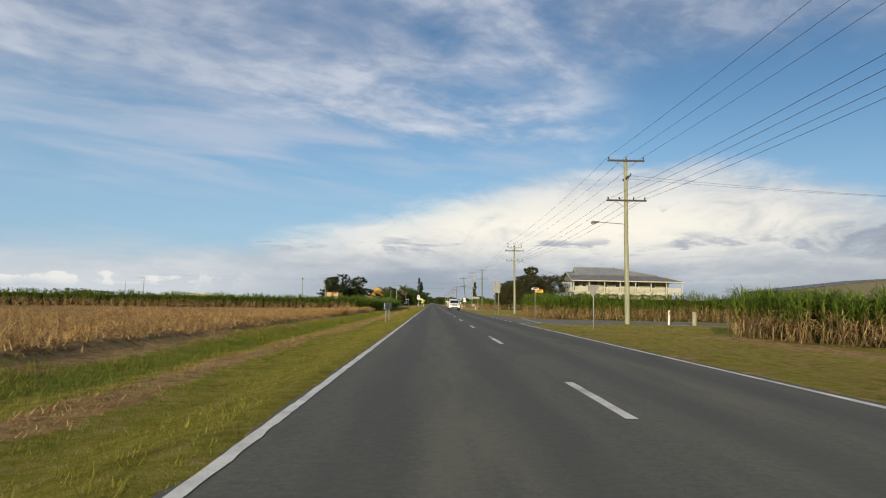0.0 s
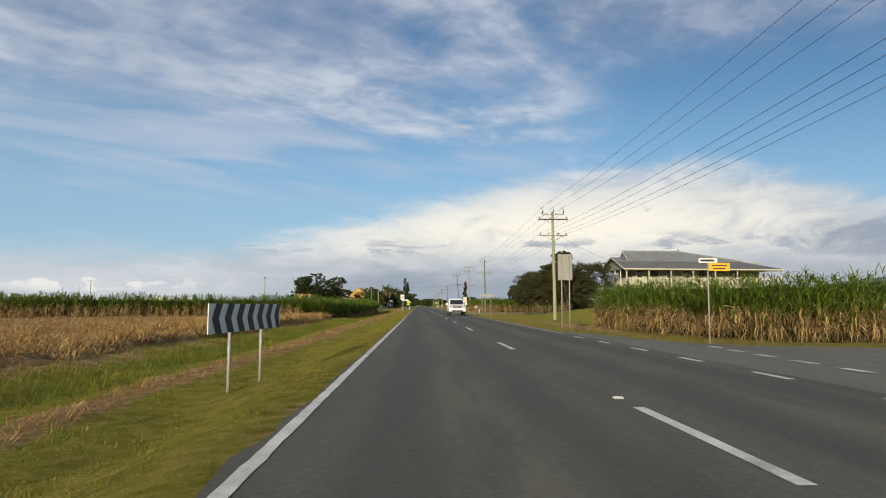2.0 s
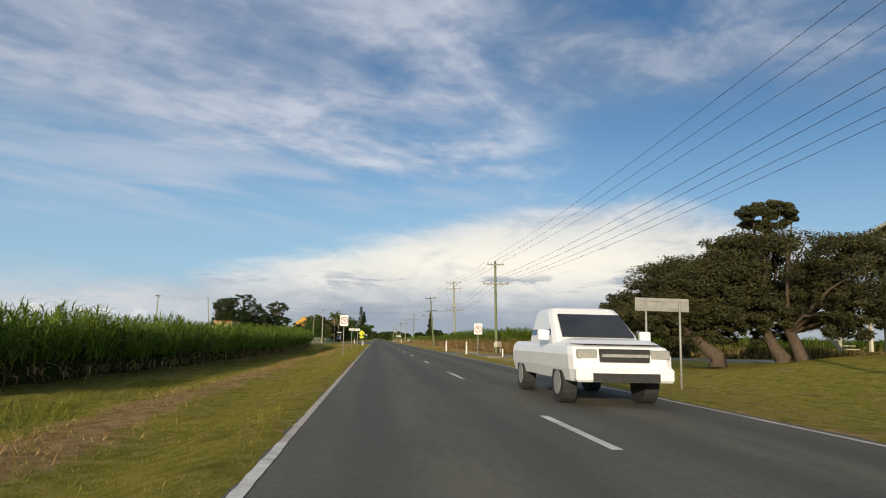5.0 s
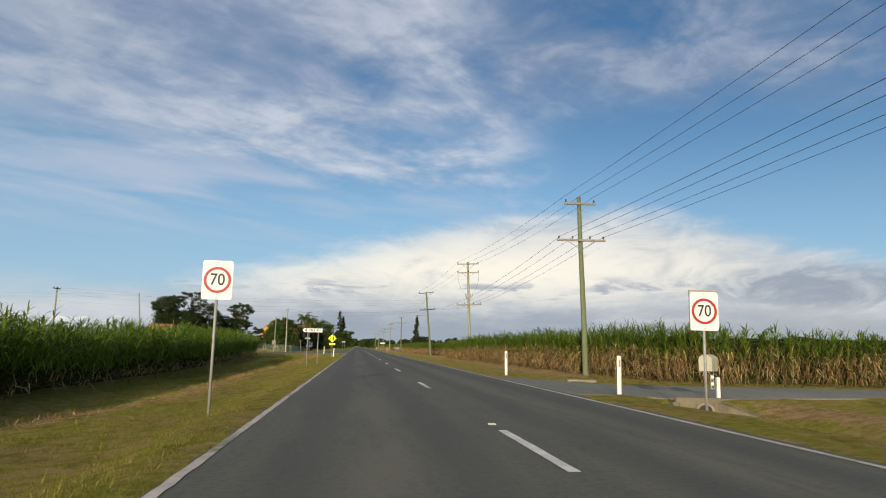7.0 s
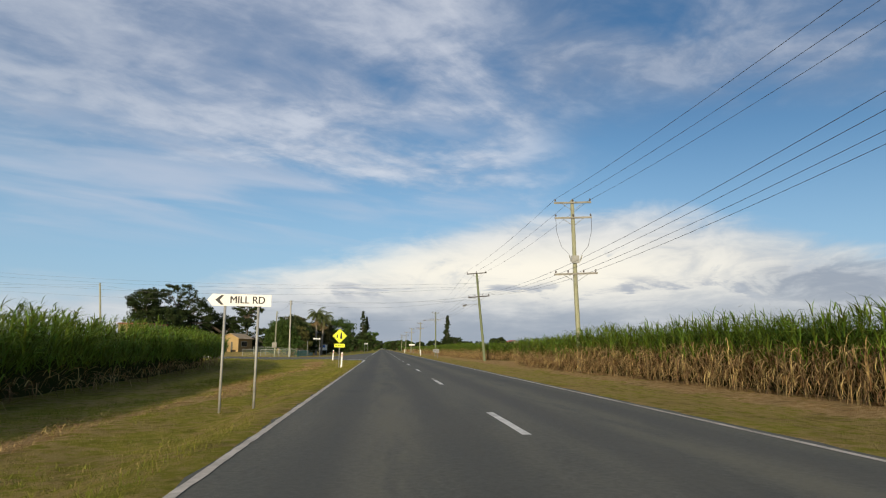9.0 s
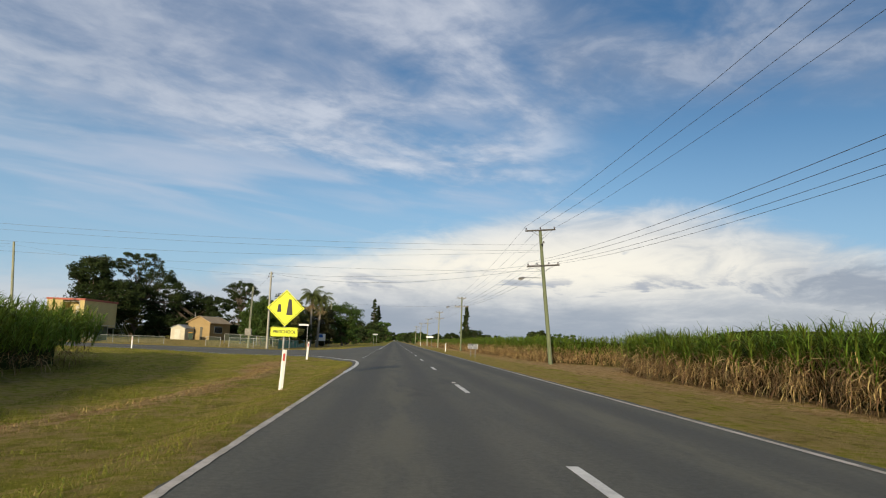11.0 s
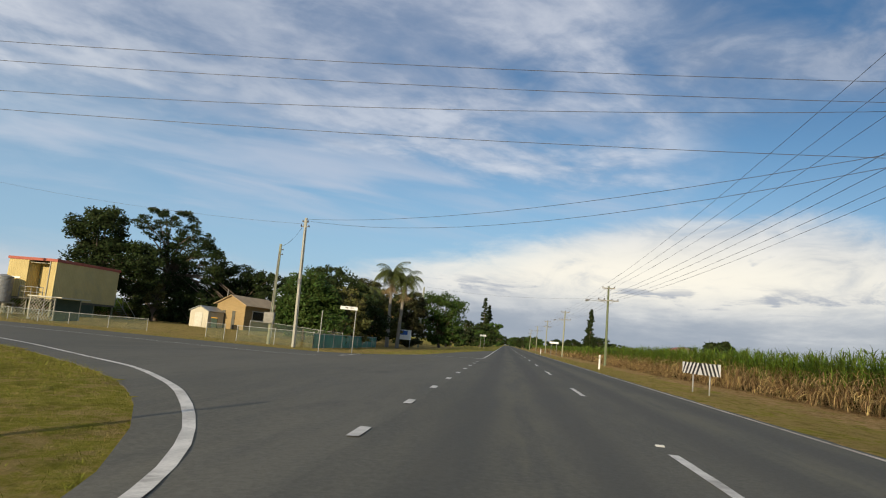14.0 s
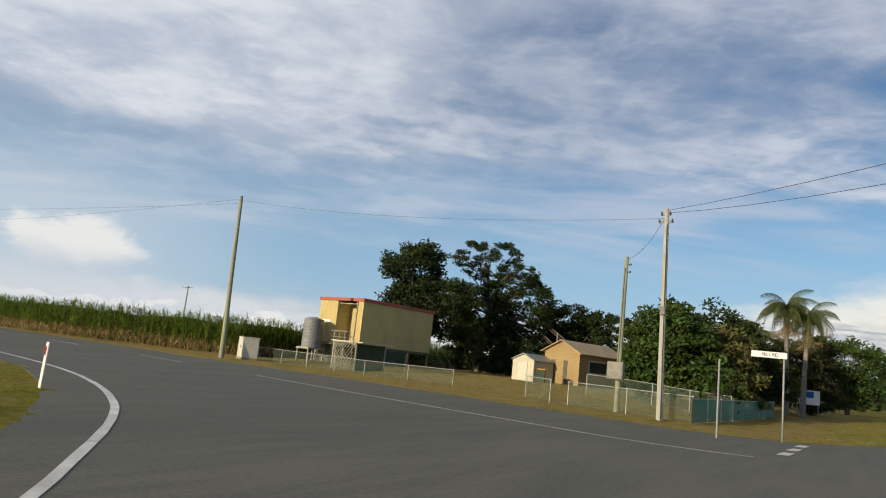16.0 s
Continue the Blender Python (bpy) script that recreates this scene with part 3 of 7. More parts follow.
def sheet(poly, cell, lift):
    """A plan outline filled with small faces that follow the land."""
    bm = bmesh.new()
    bm.faces.new([bm.verts.new((x, y, 0)) for x, y in poly])
    xs, ys = [p[0] for p in poly], [p[1] for p in poly]
    for ax, lo, hi in ((0, min(xs), max(xs)), (1, min(ys), max(ys))):
        for i in range(1, int((hi - lo) / cell) + 1):
            co = [0, 0, 0]
            co[ax] = lo + i * cell
            bmesh.ops.bisect_plane(bm, geom=bm.verts[:] + bm.edges[:] + bm.faces[:], plane_co=co, plane_no=(1, 0, 0) if ax == 0 else (0, 1, 0))
    bm.verts.ensure_lookup_table()
    g = Geo()
    bm.verts.index_update()
    g.add([(v.co.x, v.co.y, gz(v.co.x, v.co.y) + lift) for v in bm.verts], [[v.index for v in f.verts] for f in bm.faces])
    for e in bm.edges:                      # the broken edge of the seal
        if e.is_boundary:
            (xa, ya, za), (xb, yb, zb) = (g.v[v.index] for v in e.verts)
            g.add([(xa, ya, za), (xb, yb, zb), (xb, yb, zb - 0.12), (xa, ya, za - 0.12)], [(0, 1, 2, 3)])
    bm.free()
    return g


def paint(name, pts, width, lift, label, fray=0.0, group="road markings", m=None):
    """A painted line along plan points."""
    g, rng = Geo(), np.random.default_rng(len(pts))
    v = []
    for i, q in enumerate(pts):
        d = np.array(pts[min(i + 1, len(pts) - 1)]) - np.array(pts[max(i - 1, 0)])
        nrm = np.array((-d[1], d[0])) / max(np.linalg.norm(d), 1e-6)
        for s in (1, -1):
            w = q + nrm * s * (width / 2 + rng.normal(0, 1) * fray)
            v.append((w[0], w[1], gz(w[0], w[1]) + lift - (0.008 if abs(w[0]) < 3.5 else 0.013)))
    g.add(v, [(2 * i, 2 * i + 1, 2 * i + 3, 2 * i + 2) for i in range(len(pts) - 1)])
    return tagged(part(name, g, m or M_LINE), label, "road marking", group, "structure")


road = tagged(part("road", strip("road", lambda y: -3.46 + 0.05 * sstep(y, 70, 96) * (1 - sstep(y, 205, 212)), 3.40, -120, 1010, M_ROAD, 0.010, 0.5, 6, wander=0.026), M_ROAD), "straight two-lane sealed country road with worn asphalt", "road", kind="structure")
NEAR_CURVE = [(-3.35, 203), (-3.34, 210), (-3.68, 215.5), (-4.56, 219.6), (-6.18, 223.2), (-8.58, 227.0), (-11.9, 231.25), (-16.0, 234.8), (-21.3, 238.4), (-28.0, 241.1), (-36.0, 242.6), (-48, 243.8), (-75, 246.2)]
near = smooth_line(NEAR_CURVE)
tagged(part("side_road_mill", sheet(MILL_POLY[::-1], 1.0, 0.003), M_SIDE), "wide sealed side road mouth of older grey asphalt", "road", kind="structure")
tagged(part("side_road_cane", sheet(RIGHT_POLY, 1.0, 0.005), M_LANE), "sealed side road leading off between the cane fields", "road", kind="structure")
tagged(part("driveway", sheet(DRIVE_POLY, 0.75, 0.006), M_DRIVE), "grey sealed farm driveway over a culvert", "driveway", kind="structure")

# ---------- road markings ----------
L_X, R_X = -3.35, 3.19
paint("edge_line", [np.array((L_X, y)) for y in np.arange(-60, 88.1, 0.2)], 0.11, 0.024, "worn white edge line along the seal", 0.005)
paint("edge_line", [np.array((L_X, y)) for y in np.arange(88, 203.1, 0.2)], 0.092, 0.024, "ragged white edge line half lost at the broken seal edge", 0.005, m=M_LINE_OLD)
paint("edge_line", near, 0.15, 0.024, "bold white edge line curving into the side road", 0.006)
paint("edge_line", [np.array((R_X, y)) for y in np.arange(-60, 24.1, 1.0)] + [np.array(q) for q in ((3.5, 24.6), (4.2, 25.6), (5.0, 27.2))], 0.11, 0.024, "worn white edge line beside the verge", 0.008)
paint("edge_line", [np.array((R_X, y)) for y in np.arange(49, 1000, 1.0)], 0.105, 0.024, "worn white edge line beside the verge", 0.005, m=M_LINE_OLD)
paint("edge_line", smooth_line([(-11.0, 259.5), (-8.5, 259.5), (-6.0, 259.6), (-4.4, 260.1), (-3.7, 261.2), (-3.5, 263), (-3.45, 266)], 0.5) + [np.array((-3.44, y)) for y in np.arange(269, 900, 3.0)], 0.13, 0.024, "worn white edge line past the side road", 0.006)
for k in range(-3, 70):
    paint("centre_dash", [np.array((0.0, 3.7 + 12 * k + i * 0.5)) for i in range(7)], 0.125, 0.024, "worn white centre line dash", 0.004, "centre line dashes")
for i in range(9):
    y0 = 221.6 + 3.95 * i
    paint("turn_dash", [np.array((-3.55, y0)), np.array((-3.57, y0 + 0.4)), np.array((-3.58, y0 + 0.8))], 0.14, 0.026, "short white dash across the side road mouth", 0.006, "continuity dashes")
for i in range(7):
    y0 = 27.2 + 3.05 * i
    paint("turn_dash", [np.array((3.1, y0)), np.array((3.1, y0 + 1.1))], 0.14, 0.026, "short white dash across the side road mouth", 0.006, "continuity dashes")
for i in range(9):
    f = i / 8.5
    a, b = np.array((4.95 + 0.35 * f + 0.6 * f ** 3, 27.8 + 14.5 * f)), np.array((4.98 + 0.35 * f + 0.7 * f ** 3, 28.6 + 14.5 * f))
    paint("give_way_dash", [a, b], 0.3, 0.03, "broad white give-way dash at the junction", 0.01, "give-way dashes")
for i in range(3):
    paint("give_way_dash", [np.array((-10.6, 249.3 + 1.9 * i)), np.array((-10.55, 250.3 + 1.9 * i))], 0.3, 0.03, "broad white give-way dash at the junction", 0.01, "give-way dashes")
paint("centre_line", smooth_line([(-11.0, 247.8), (-15.9, 248.3), (-22.4, 249.0), (-30.8, 250.2)], 1.0), 0.12, 0.026, "solid white centre line of the side road", 0.006)
for x0 in (-37, -49, -61):
    paint("centre_dash", [np.array((x0, 251.1 + (-37 - x0) * 0.1)), np.array((x0 - 4.5, 251.6 + (-37 - x0) * 0.1))], 0.12, 0.026, "worn white centre line dash", 0.006, "centre line dashes")

# ---------- sugar cane ----------
M_LEAF = mat("cane_leaf_green", (0.088, 0.150, 0.018), (0.185, 0.240, 0.036), 0.8, 0.6, fine=6, spec=0.08, vary=0.5, transl=0.34)
M_LEAF_DRY = mat("cane_leaf_straw", (0.52, 0.365, 0.175), (0.23, 0.145, 0.065), 0.8, 0.9, fine=6, spec=0.0, vary=0.55, transl=0.15)
M_STALK = mat("cane_stalk", (0.32, 0.225, 0.11), (0.17, 0.12, 0.06), 2, 0.8, fine=9, spec=0.1, vary=0.5)
# the shade deep inside a stand, put into one dark colour
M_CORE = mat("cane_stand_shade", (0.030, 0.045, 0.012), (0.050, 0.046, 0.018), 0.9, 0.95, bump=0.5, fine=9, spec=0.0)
M_TRASH = mat("dry_cane_trash", (0.47, 0.305, 0.130), (0.25, 0.150, 0.062), 0.7, 0.95, fine=5, spec=0.0, vary=0.55)
M_GRASS = mat("verge_grass_blade", (0.165, 0.180, 0.027), (0.260, 0.235, 0.046), 0.35, 0.9, fine=2, spec=0.0, vary=0.35, transl=0.25)
M_GRASS_LUSH = mat("lush_grass_blade", (0.105, 0.150, 0.028), (0.170, 0.195, 0.040), 0.35, 0.9, fine=2, spec=0.0, vary=0.35, transl=0.25)
M_GRASS_DRY = mat("dry_grass_blade", (0.37, 0.285, 0.105), (0.26, 0.195, 0.070), 0.4, 0.95, fine=2, spec=0.0, vary=0.3, transl=0.2)


def ribbons(base, heading, length, width, lift, droop, rng, segs=3):
    """Arching tapered leaves: base points, headings (radians), lengths, widths, starting slope and how far they bend over."""
    n = len(base)
    ts = np.linspace(0, 1, segs + 1)
    dirx, diry = np.cos(heading), np.sin(heading)
    sx, sy = -diry, dirx
    pts, p, ang = [], base.copy(), lift.copy()
    seg = length / segs
    twist = rng.normal(0, 0.5, n)
    for i, t in enumerate(ts):
        w = width * (0.75 + 0.6 * t) * (1 - t) ** 0.7 if i < segs else np.zeros(n)
        cw, sw = np.cos(twist * t), np.sin(twist * t)
        off = np.stack([sx * w * cw, sy * w * cw, w * sw], -1) * 0.5
        if i < segs:
            pts += [p - off, p + off]
        else:
            pts.append(p)
        p = p + np.stack([dirx * np.cos(ang) * seg, diry * np.cos(ang) * seg, np.sin(ang) * seg], -1)
        ang = ang - droop / segs
    k = 2 * segs + 1
    v = np.stack(pts, 1).reshape(-1, 3)
    tri = []
    for i in range(segs - 1):
        a = 2 * i
        tri += [(a, a + 1, a + 3), (a, a + 3, a + 2)]
    tri.append((2 * segs - 2, 2 * segs - 1, 2 * segs))
    f = (np.arange(n)[:, None, None] * k + np.array(tri)[None]).reshape(-1, 3)
    return v, f


def along(line, step, rng):
    """Points spread along a plan line, and the inward normal (to the left of the way) at each."""
    p, nr = [], []
    for a, b in zip(line[:-1], line[1:]):
        a, b = np.array(a, float), np.array(b, float)
        d = b - a
        n = max(1, int(np.linalg.norm(d) / step))
        t = (np.arange(n) + rng.random(n)) / n
        p.append(a + d * t[:, None])
        nr.append(np.repeat([(-d[1], d[0])] / np.linalg.norm(d), n, 0))
    return np.concatenate(p), np.concatenate(nr)


def cane_field(fronts, outline, height, dry, seed, label, dense=1.0, coarse=1.0, skirt=0.56, grow=None, low=None, shoulder=0.0):
    """A stand of cane. fronts: plan lines that can be seen, with the stand on their left; outline: the whole stand; dry: share of straw on its face; skirt: how high it hangs."""
    rng = np.random.default_rng(seed)
    field = thing("sugarcane_field", (0, 0, 0), 0, label, "crop", "cane fields", "stuff")
    G, D, S = [], [], []
    for line in fronts:
        for depth, step, green, straw in ((0.15, 0.17, 10, 14), (0.7, 0.22, 16, 8), (1.5, 0.30, 17, 2), (2.6, 0.42, 15, 0), (4.2, 0.6, 11, 0), (6.5, 0.9, 9, 0)):
            p, nr = along(line, step * coarse / dense, rng)
            n = len(p)
            tang = np.column_stack([nr[:, 1], -nr[:, 0]])
            p = p + tang * (0.24 * np.sin((p * tang).sum(1) * 5.9 + seed) * (depth < 1.2))[:, None]
            p = p + nr * (depth + rng.normal(0, 0.22, n))[:, None] + rng.normal(0, 0.08, (n, 2))
            wave = 0.95 + 0.05 * np.sin(p[:, 0] * 0.9 + p[:, 1] * 0.55 + seed) + 0.04 * np.sin(p[:, 1] * 1.9 + seed)
            z0 = ground_z(p[:, 0], p[:, 1])
            h = height * wave * rng.uniform(0.92, 1.05, n)
            h = h * (1 - shoulder * max(0.0, 1 - depth / 1.6))
            if grow:
                h = h * (1 + grow[2] * sstep(p[:, 1], grow[0], grow[1]))
            out = np.arctan2(-nr[:, 1], -nr[:, 0])
            lean = rng.normal(0, 0.10, (n, 2)) - nr * 0.06 * (depth < 1)
            if depth < 1.2 and dry > 0.2:
                for i in range(n):
                    for _ in range(2):
                        e = rng.normal(0, 0.16, 2)
                        S.append(((p[i, 0] - e[0], p[i, 1] - e[1], z0[i]), (p[i, 0] + lean[i, 0] * h[i] + 2.2 * e[0], p[i, 1] + lean[i, 1] * h[i] + 2.2 * e[1], z0[i] + h[i] * skirt * rng.uniform(0.65, 1.2))))
            for _ in range(int(green * 1.45)):
                f0 = max(0.10, skirt - 0.24) if low is None else low
                f = f0 + (0.93 - f0) * rng.random(n) ** 0.72
                base = np.column_stack([p + lean * (h * f)[:, None], z0 + h * f])
                head = np.where(rng.random(n) < 0.45, out + rng.normal(0, 0.8, n), rng.uniform(0, 6.28, n))
                G.append((base, head, rng.uniform(0.6, 1.05, n) * np.where(f > 0.70, 0.50 if seed in (17, 18) else 0.64, 1.0) * height / 2.4, rng.uniform(0.034, 0.060, n) * coarse, np.where(f > 0.7, rng.uniform(0.25, 1.3, n), rng.uniform(0.6, 1.4, n)), np.where(f > 0.7, rng.uniform(0.5, 2.1, n), rng.uniform(1.2, 3.0, n))))
            for _ in range(int(round(straw * dry))):
                f = rng.uniform(0.12, skirt + 0.02, n)
                base = np.column_stack([p + lean * (h * f)[:, None], z0 + h * f])
                head = np.where(rng.random(n) < 0.6, out + rng.normal(0, 0.9, n), rng.uniform(0, 6.28, n))
                D.append((base, head, rng.uniform(0.55, 1.15, n), rng.uniform(0.024, 0.050, n) * coarse, rng.uniform(-0.4, 1.3, n), rng.uniform(1.6, 3.6, n)))
    for name, data, m in (("green_leaves", G, M_LEAF), ("dry_leaves", D, M_LEAF_DRY)):
        if data:
            v, f = ribbons(*[np.concatenate([d[i] for d in data]) for i in range(6)], rng, 3 if coarse < 1.2 and name == "dry_leaves" or seed == 12 else 2)
            v[:, 2] = np.maximum(v[:, 2], ground_z(v[:, 0], v[:, 1]) + 0.01)
            raw_mesh(name, v, f, m, field)["kind"] = "stuff"
    # dark block behind the leaves, coloured as the shade between them
    part("shaded_core", canopy(outline, height * (0.70 if seed == 17 else 0.76), seed), M_CORE, field)["kind"] = "stuff"
    if not S:
        return field
    a, b = np.array([s[0] for s in S]), np.array([s[1] for s in S])
    r = 0.011 * coarse
    ring = np.array([(1, 0, 0), (-0.5, 0.87, 0), (-0.5, -0.87, 0)]) * r
    v = np.concatenate([a[:, None] + ring, b[:, None] + ring * 0.8], 1).reshape(-1, 3)
    quads = np.array([(0, 1, 4, 3), (1, 2, 5, 4), (2, 0, 3, 5)])
    raw_mesh("stalks", v, (np.arange(len(a))[:, None, None] * 6 + quads[None]).reshape(-1, 4), M_STALK, field)["kind"] = "stuff"
    return field


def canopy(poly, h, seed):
    """The closed inside of a stand, a dark block in place of the shade among the stalks: an uneven top over its
    outline, with sides to the ground.
    """
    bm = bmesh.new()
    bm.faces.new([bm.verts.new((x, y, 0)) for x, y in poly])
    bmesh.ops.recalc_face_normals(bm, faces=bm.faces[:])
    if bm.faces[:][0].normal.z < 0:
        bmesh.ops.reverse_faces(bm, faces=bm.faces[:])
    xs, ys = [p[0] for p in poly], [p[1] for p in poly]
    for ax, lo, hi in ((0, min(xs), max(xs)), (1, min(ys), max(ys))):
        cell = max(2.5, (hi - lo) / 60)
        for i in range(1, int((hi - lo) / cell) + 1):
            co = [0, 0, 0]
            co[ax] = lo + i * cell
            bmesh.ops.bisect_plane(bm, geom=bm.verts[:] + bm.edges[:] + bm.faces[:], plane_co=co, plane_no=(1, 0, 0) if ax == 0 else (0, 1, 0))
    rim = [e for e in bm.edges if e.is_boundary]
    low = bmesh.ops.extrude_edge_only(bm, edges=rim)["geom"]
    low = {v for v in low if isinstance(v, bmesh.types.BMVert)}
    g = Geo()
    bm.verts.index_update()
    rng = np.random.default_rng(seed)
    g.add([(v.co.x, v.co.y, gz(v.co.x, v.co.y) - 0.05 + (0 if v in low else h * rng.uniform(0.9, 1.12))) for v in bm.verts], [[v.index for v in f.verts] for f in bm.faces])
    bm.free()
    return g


def inset(line, d):
    """A plan line moved to its left by d."""
    p = [np.array(q, float) for q in line]
    out = []
    for i, q in enumerate(p):
        t = p[min(i + 1, len(p) - 1)] - p[max(i - 1, 0)]
        t = t / np.linalg.norm(t)
        out.append(tuple(q + np.array((-t[1], t[0])) * d))
    return out


# stands on the right of the road: their faces run from far to near, then away from the road
F1 = [(70, 20.5), (16.0, 20.0), (13.0, 18.2), (13.2, 13.0), (14.9, 9.5), (16.5, 2), (19, -12), (22, -30)]
cane_field([F1[1:]], inset(F1, 1.3) + [(70, -30)], 2.4, 0.75, 11, "tall green sugarcane with a straw-brown skirt beside the side road")
F2 = [(70, 76.5), (20, 75.8), (13.6, 74.6), (10.9, 70.6), (9.3, 65), (8.9, 59), (10.2, 51.0), (12.5, 48.3), (22, 47.0), (34, 46.6), (70, 46.2)]
cane_field([F2[1:9], F2[8:]], inset(F2, 1.3), 2.75, 1.0, 12, "tall green sugarcane with a thick straw-brown skirt at the junction corner", skirt=0.46)
F3 = [(24, 225), (16.4, 224.6), (13.5, 222.8), (12.0, 219), (10.7, 211), (10.4, 195), (11.2, 180), (11.2, 168), (11.9, 155), (12.4, 147.5), (14.5, 146.2), (30, 146.6), (62, 147)]
cane_field([F3[:10], F3[9:11]], inset(F3, 1.3) + [(62, 224)], 2.85, 1.0, 13, "long stand of green sugarcane with dry brown lower leaves", grow=(186, 206, -0.19))
cane_field([F3[10:]], [(30, 148), (31, 147.9), (31, 149), (30, 149)], 2.6, 1.0, 14, "far end of a green sugarcane stand behind the lawn", 0.8, 1.3)
F4 = [(10.6, 300), (10.8, 270), (11.2, 250), (11.6, 238), (14.0, 233.5), (22, 231.8), (60, 231)]
cane_field([F4[:6]], inset([(10.6, 520)] + F4, 1.4) + [(70, 520)], 2.35, 1.0, 15, "green sugarcane stand with straw-coloured base along the verge")
cane_field([[(10.6, 520), (10.6, 300)]], [(12, 520), (12, 519), (13, 519), (13, 520)], 2.3, 0.9, 16, "distant green sugarcane stand along the verge", 0.5, 2.0)
# stands on the left
F5 = [(-90, 50), (-60, 64), (-34, 79), (-25, 87.0), (-14.0, 91.0), (-12.2, 93.5), (-11.6, 105), (-10.9, 120), (-10.6, 135), (-10.8, 160), (-11.9, 176), (-13.0, 190), (-14.6, 205), (-16.5, 214.5), (-21, 218.5)]
cane_field([F5[:5]], inset(F5, 1.6) + [(-60, 232), (-90, 235)], 2.45, 0.95, 17, "wide stand of green sugarcane with tan lower leaves behind a cut field", 1.2, 1.15, 0.52)
cane_field([F5[4:]], [(-16, 100), (-15, 100), (-15, 101), (-16, 101)], 2.66, 0.10, 18, "dense dark green sugarcane hedge along the grass verge", 1.3, 1.1, 0.24, (140, 180, 0.20), 0.32, 0.24)
F6 = [(-50.5, 264.5), (-56, 263.5), (-66, 260.5), (-85, 259.5), (-130, 262)]
cane_field([F6[::-1], [(-50.5, 264.5), (-52.5, 300)]], [(-130, 264), (-85, 261), (-66, 262), (-56, 265), (-52, 267), (-54, 330), (-130, 330)], 3.15, 0.4, 19, "green sugarcane stand along the far side of the side road", 1.0, 1.3, 0.3)

# ---------- cut field with trash ----------


def cut_field():
    rng = np.random.default_rng(31)
    n = 190000
    y = rng.uniform(-20, 90, n)
    x = -11.0 - rng.exponential(11, n)
    row = np.round(x / 1.5) * 1.5
    x = np.where(rng.random(n) < 0.55, row + rng.normal(0, 0.22, n), x)
    ok = (patchy(x * 0.6, y, 4.0, 33) + 0.4 * patchy(x, y, 1.1, 34) + rng.normal(0, 0.10, n) > 0.50) | (rng.random(n) < 0.35)
    ok &= (x > -70) & (y < 91 + (x + 13) * 0.55) & (x < -10.7)
    x, y = x[ok], y[ok]
    n = len(x)
    base = np.column_stack([x, y, ground_z(x, y) + rough(x, y) + rng.uniform(0.0, 0.10, n)])
    v, f = ribbons(base, rng.uniform(0, 6.28, n), rng.uniform(0.18, 0.5, n), rng.uniform(0.014, 0.034, n), rng.uniform(-0.05, 0.85, n), np.zeros(n), rng, 1)
    v[:, 2] = np.maximum(v[:, 2], ground_z(v[:, 0], v[:, 1]) + rough(v[:, 0], v[:, 1]) + 0.015)
    # a thick ragged lip of standing straw along the edge of the field
    n = 46000
    y2 = rng.uniform(-14, 92, n)
    x2 = -10.85 - rng.exponential(0.9, n) - 0.25 * np.sin(y2 * 0.3)
    ok = (x2 > -16) & (rng.random(n) < 0.15 + 0.85 * sstep(y2, 30, 60)) & (patchy(x2, y2, 0.9, 28) + rng.normal(0, 0.15, n) > 0.36)
    x2, y2 = x2[ok], y2[ok]
    n = len(x2)
    tall = 0.28 + 0.30 * sstep(y2, 36, 66)
    base = np.column_stack([x2, y2, ground_z(x2, y2) + rough(x2, y2) - 0.02])
    v2, f2 = ribbons(base, rng.uniform(0, 6.28, n), tall * rng.uniform(0.5, 1.25, n), rng.uniform(0.016, 0.036, n), rng.uniform(0.2, 1.3, n), rng.uniform(0.6, 2.6, n), rng, 2)
    ob = raw_mesh("cane_trash", np.concatenate([v, v2]), np.concatenate([f, f2 + len(v)]), M_TRASH)
    return tagged(ob, "dry brown cane stubble and trash on a harvested field", "stubble", kind="stuff")


cut_field()


def turf_litter():
    """Torn dead grass along the windrow of the left verge."""
    rng = np.random.default_rng(32)
    n = 42000
    y = rng.uniform(-12, 219, n)
    wob = 0.5 * np.sin(y * 0.21) + 0.3 * np.sin(y * 0.53 + 1)
    x = np.where(y < 97, -6.8 - 0.3 * wob + rng.normal(0, 1, n) * (0.34 + 0.22 * sstep(y, 30, 70)), -7.4 - wob + rng.normal(0, 0.45, n))
    ok = patchy(x, y * 0.6, 0.9, 26) + rng.normal(0, 0.12, n) > 0.40
    x, y = x[ok], y[ok]
    n = len(x)
    base = np.column_stack([x, y, ground_z(x, y) + rough(x, y) + rng.uniform(-0.01, 0.05, n)])
    v, f = ribbons(base, rng.uniform(0, 6.28, n), rng.uniform(0.08, 0.24, n), rng.uniform(0.010, 0.022, n), rng.uniform(0.0, 0.7, n), np.zeros(n), rng, 1)
    return tagged(raw_mesh("turf_litter", v, f, M_TRASH), "brown torn-up dead turf along the verge", "grass litter", kind="stuff")


turf_litter()

# ---------- grass ----------


def grass(name, x, y, size, m, seed, label):
    """Fine upright blades."""
    rng = np.random.default_rng(seed)
    n = len(x)
    base = np.column_stack([x, y, ground_z(x, y) + rough(x, y) - 0.012])
    v, f = ribbons(base, rng.uniform(0, 6.28, n), size * rng.uniform(0.5, 1.4, n), rng.uniform(0.007, 0.014, n) * (0.7 + size * 4), rng.uniform(0.15, 1.0, n), np.zeros(n), rng, 1)
    return tagged(raw_mesh(name, v, f, m), label, "grass", "verge grass", "stuff")


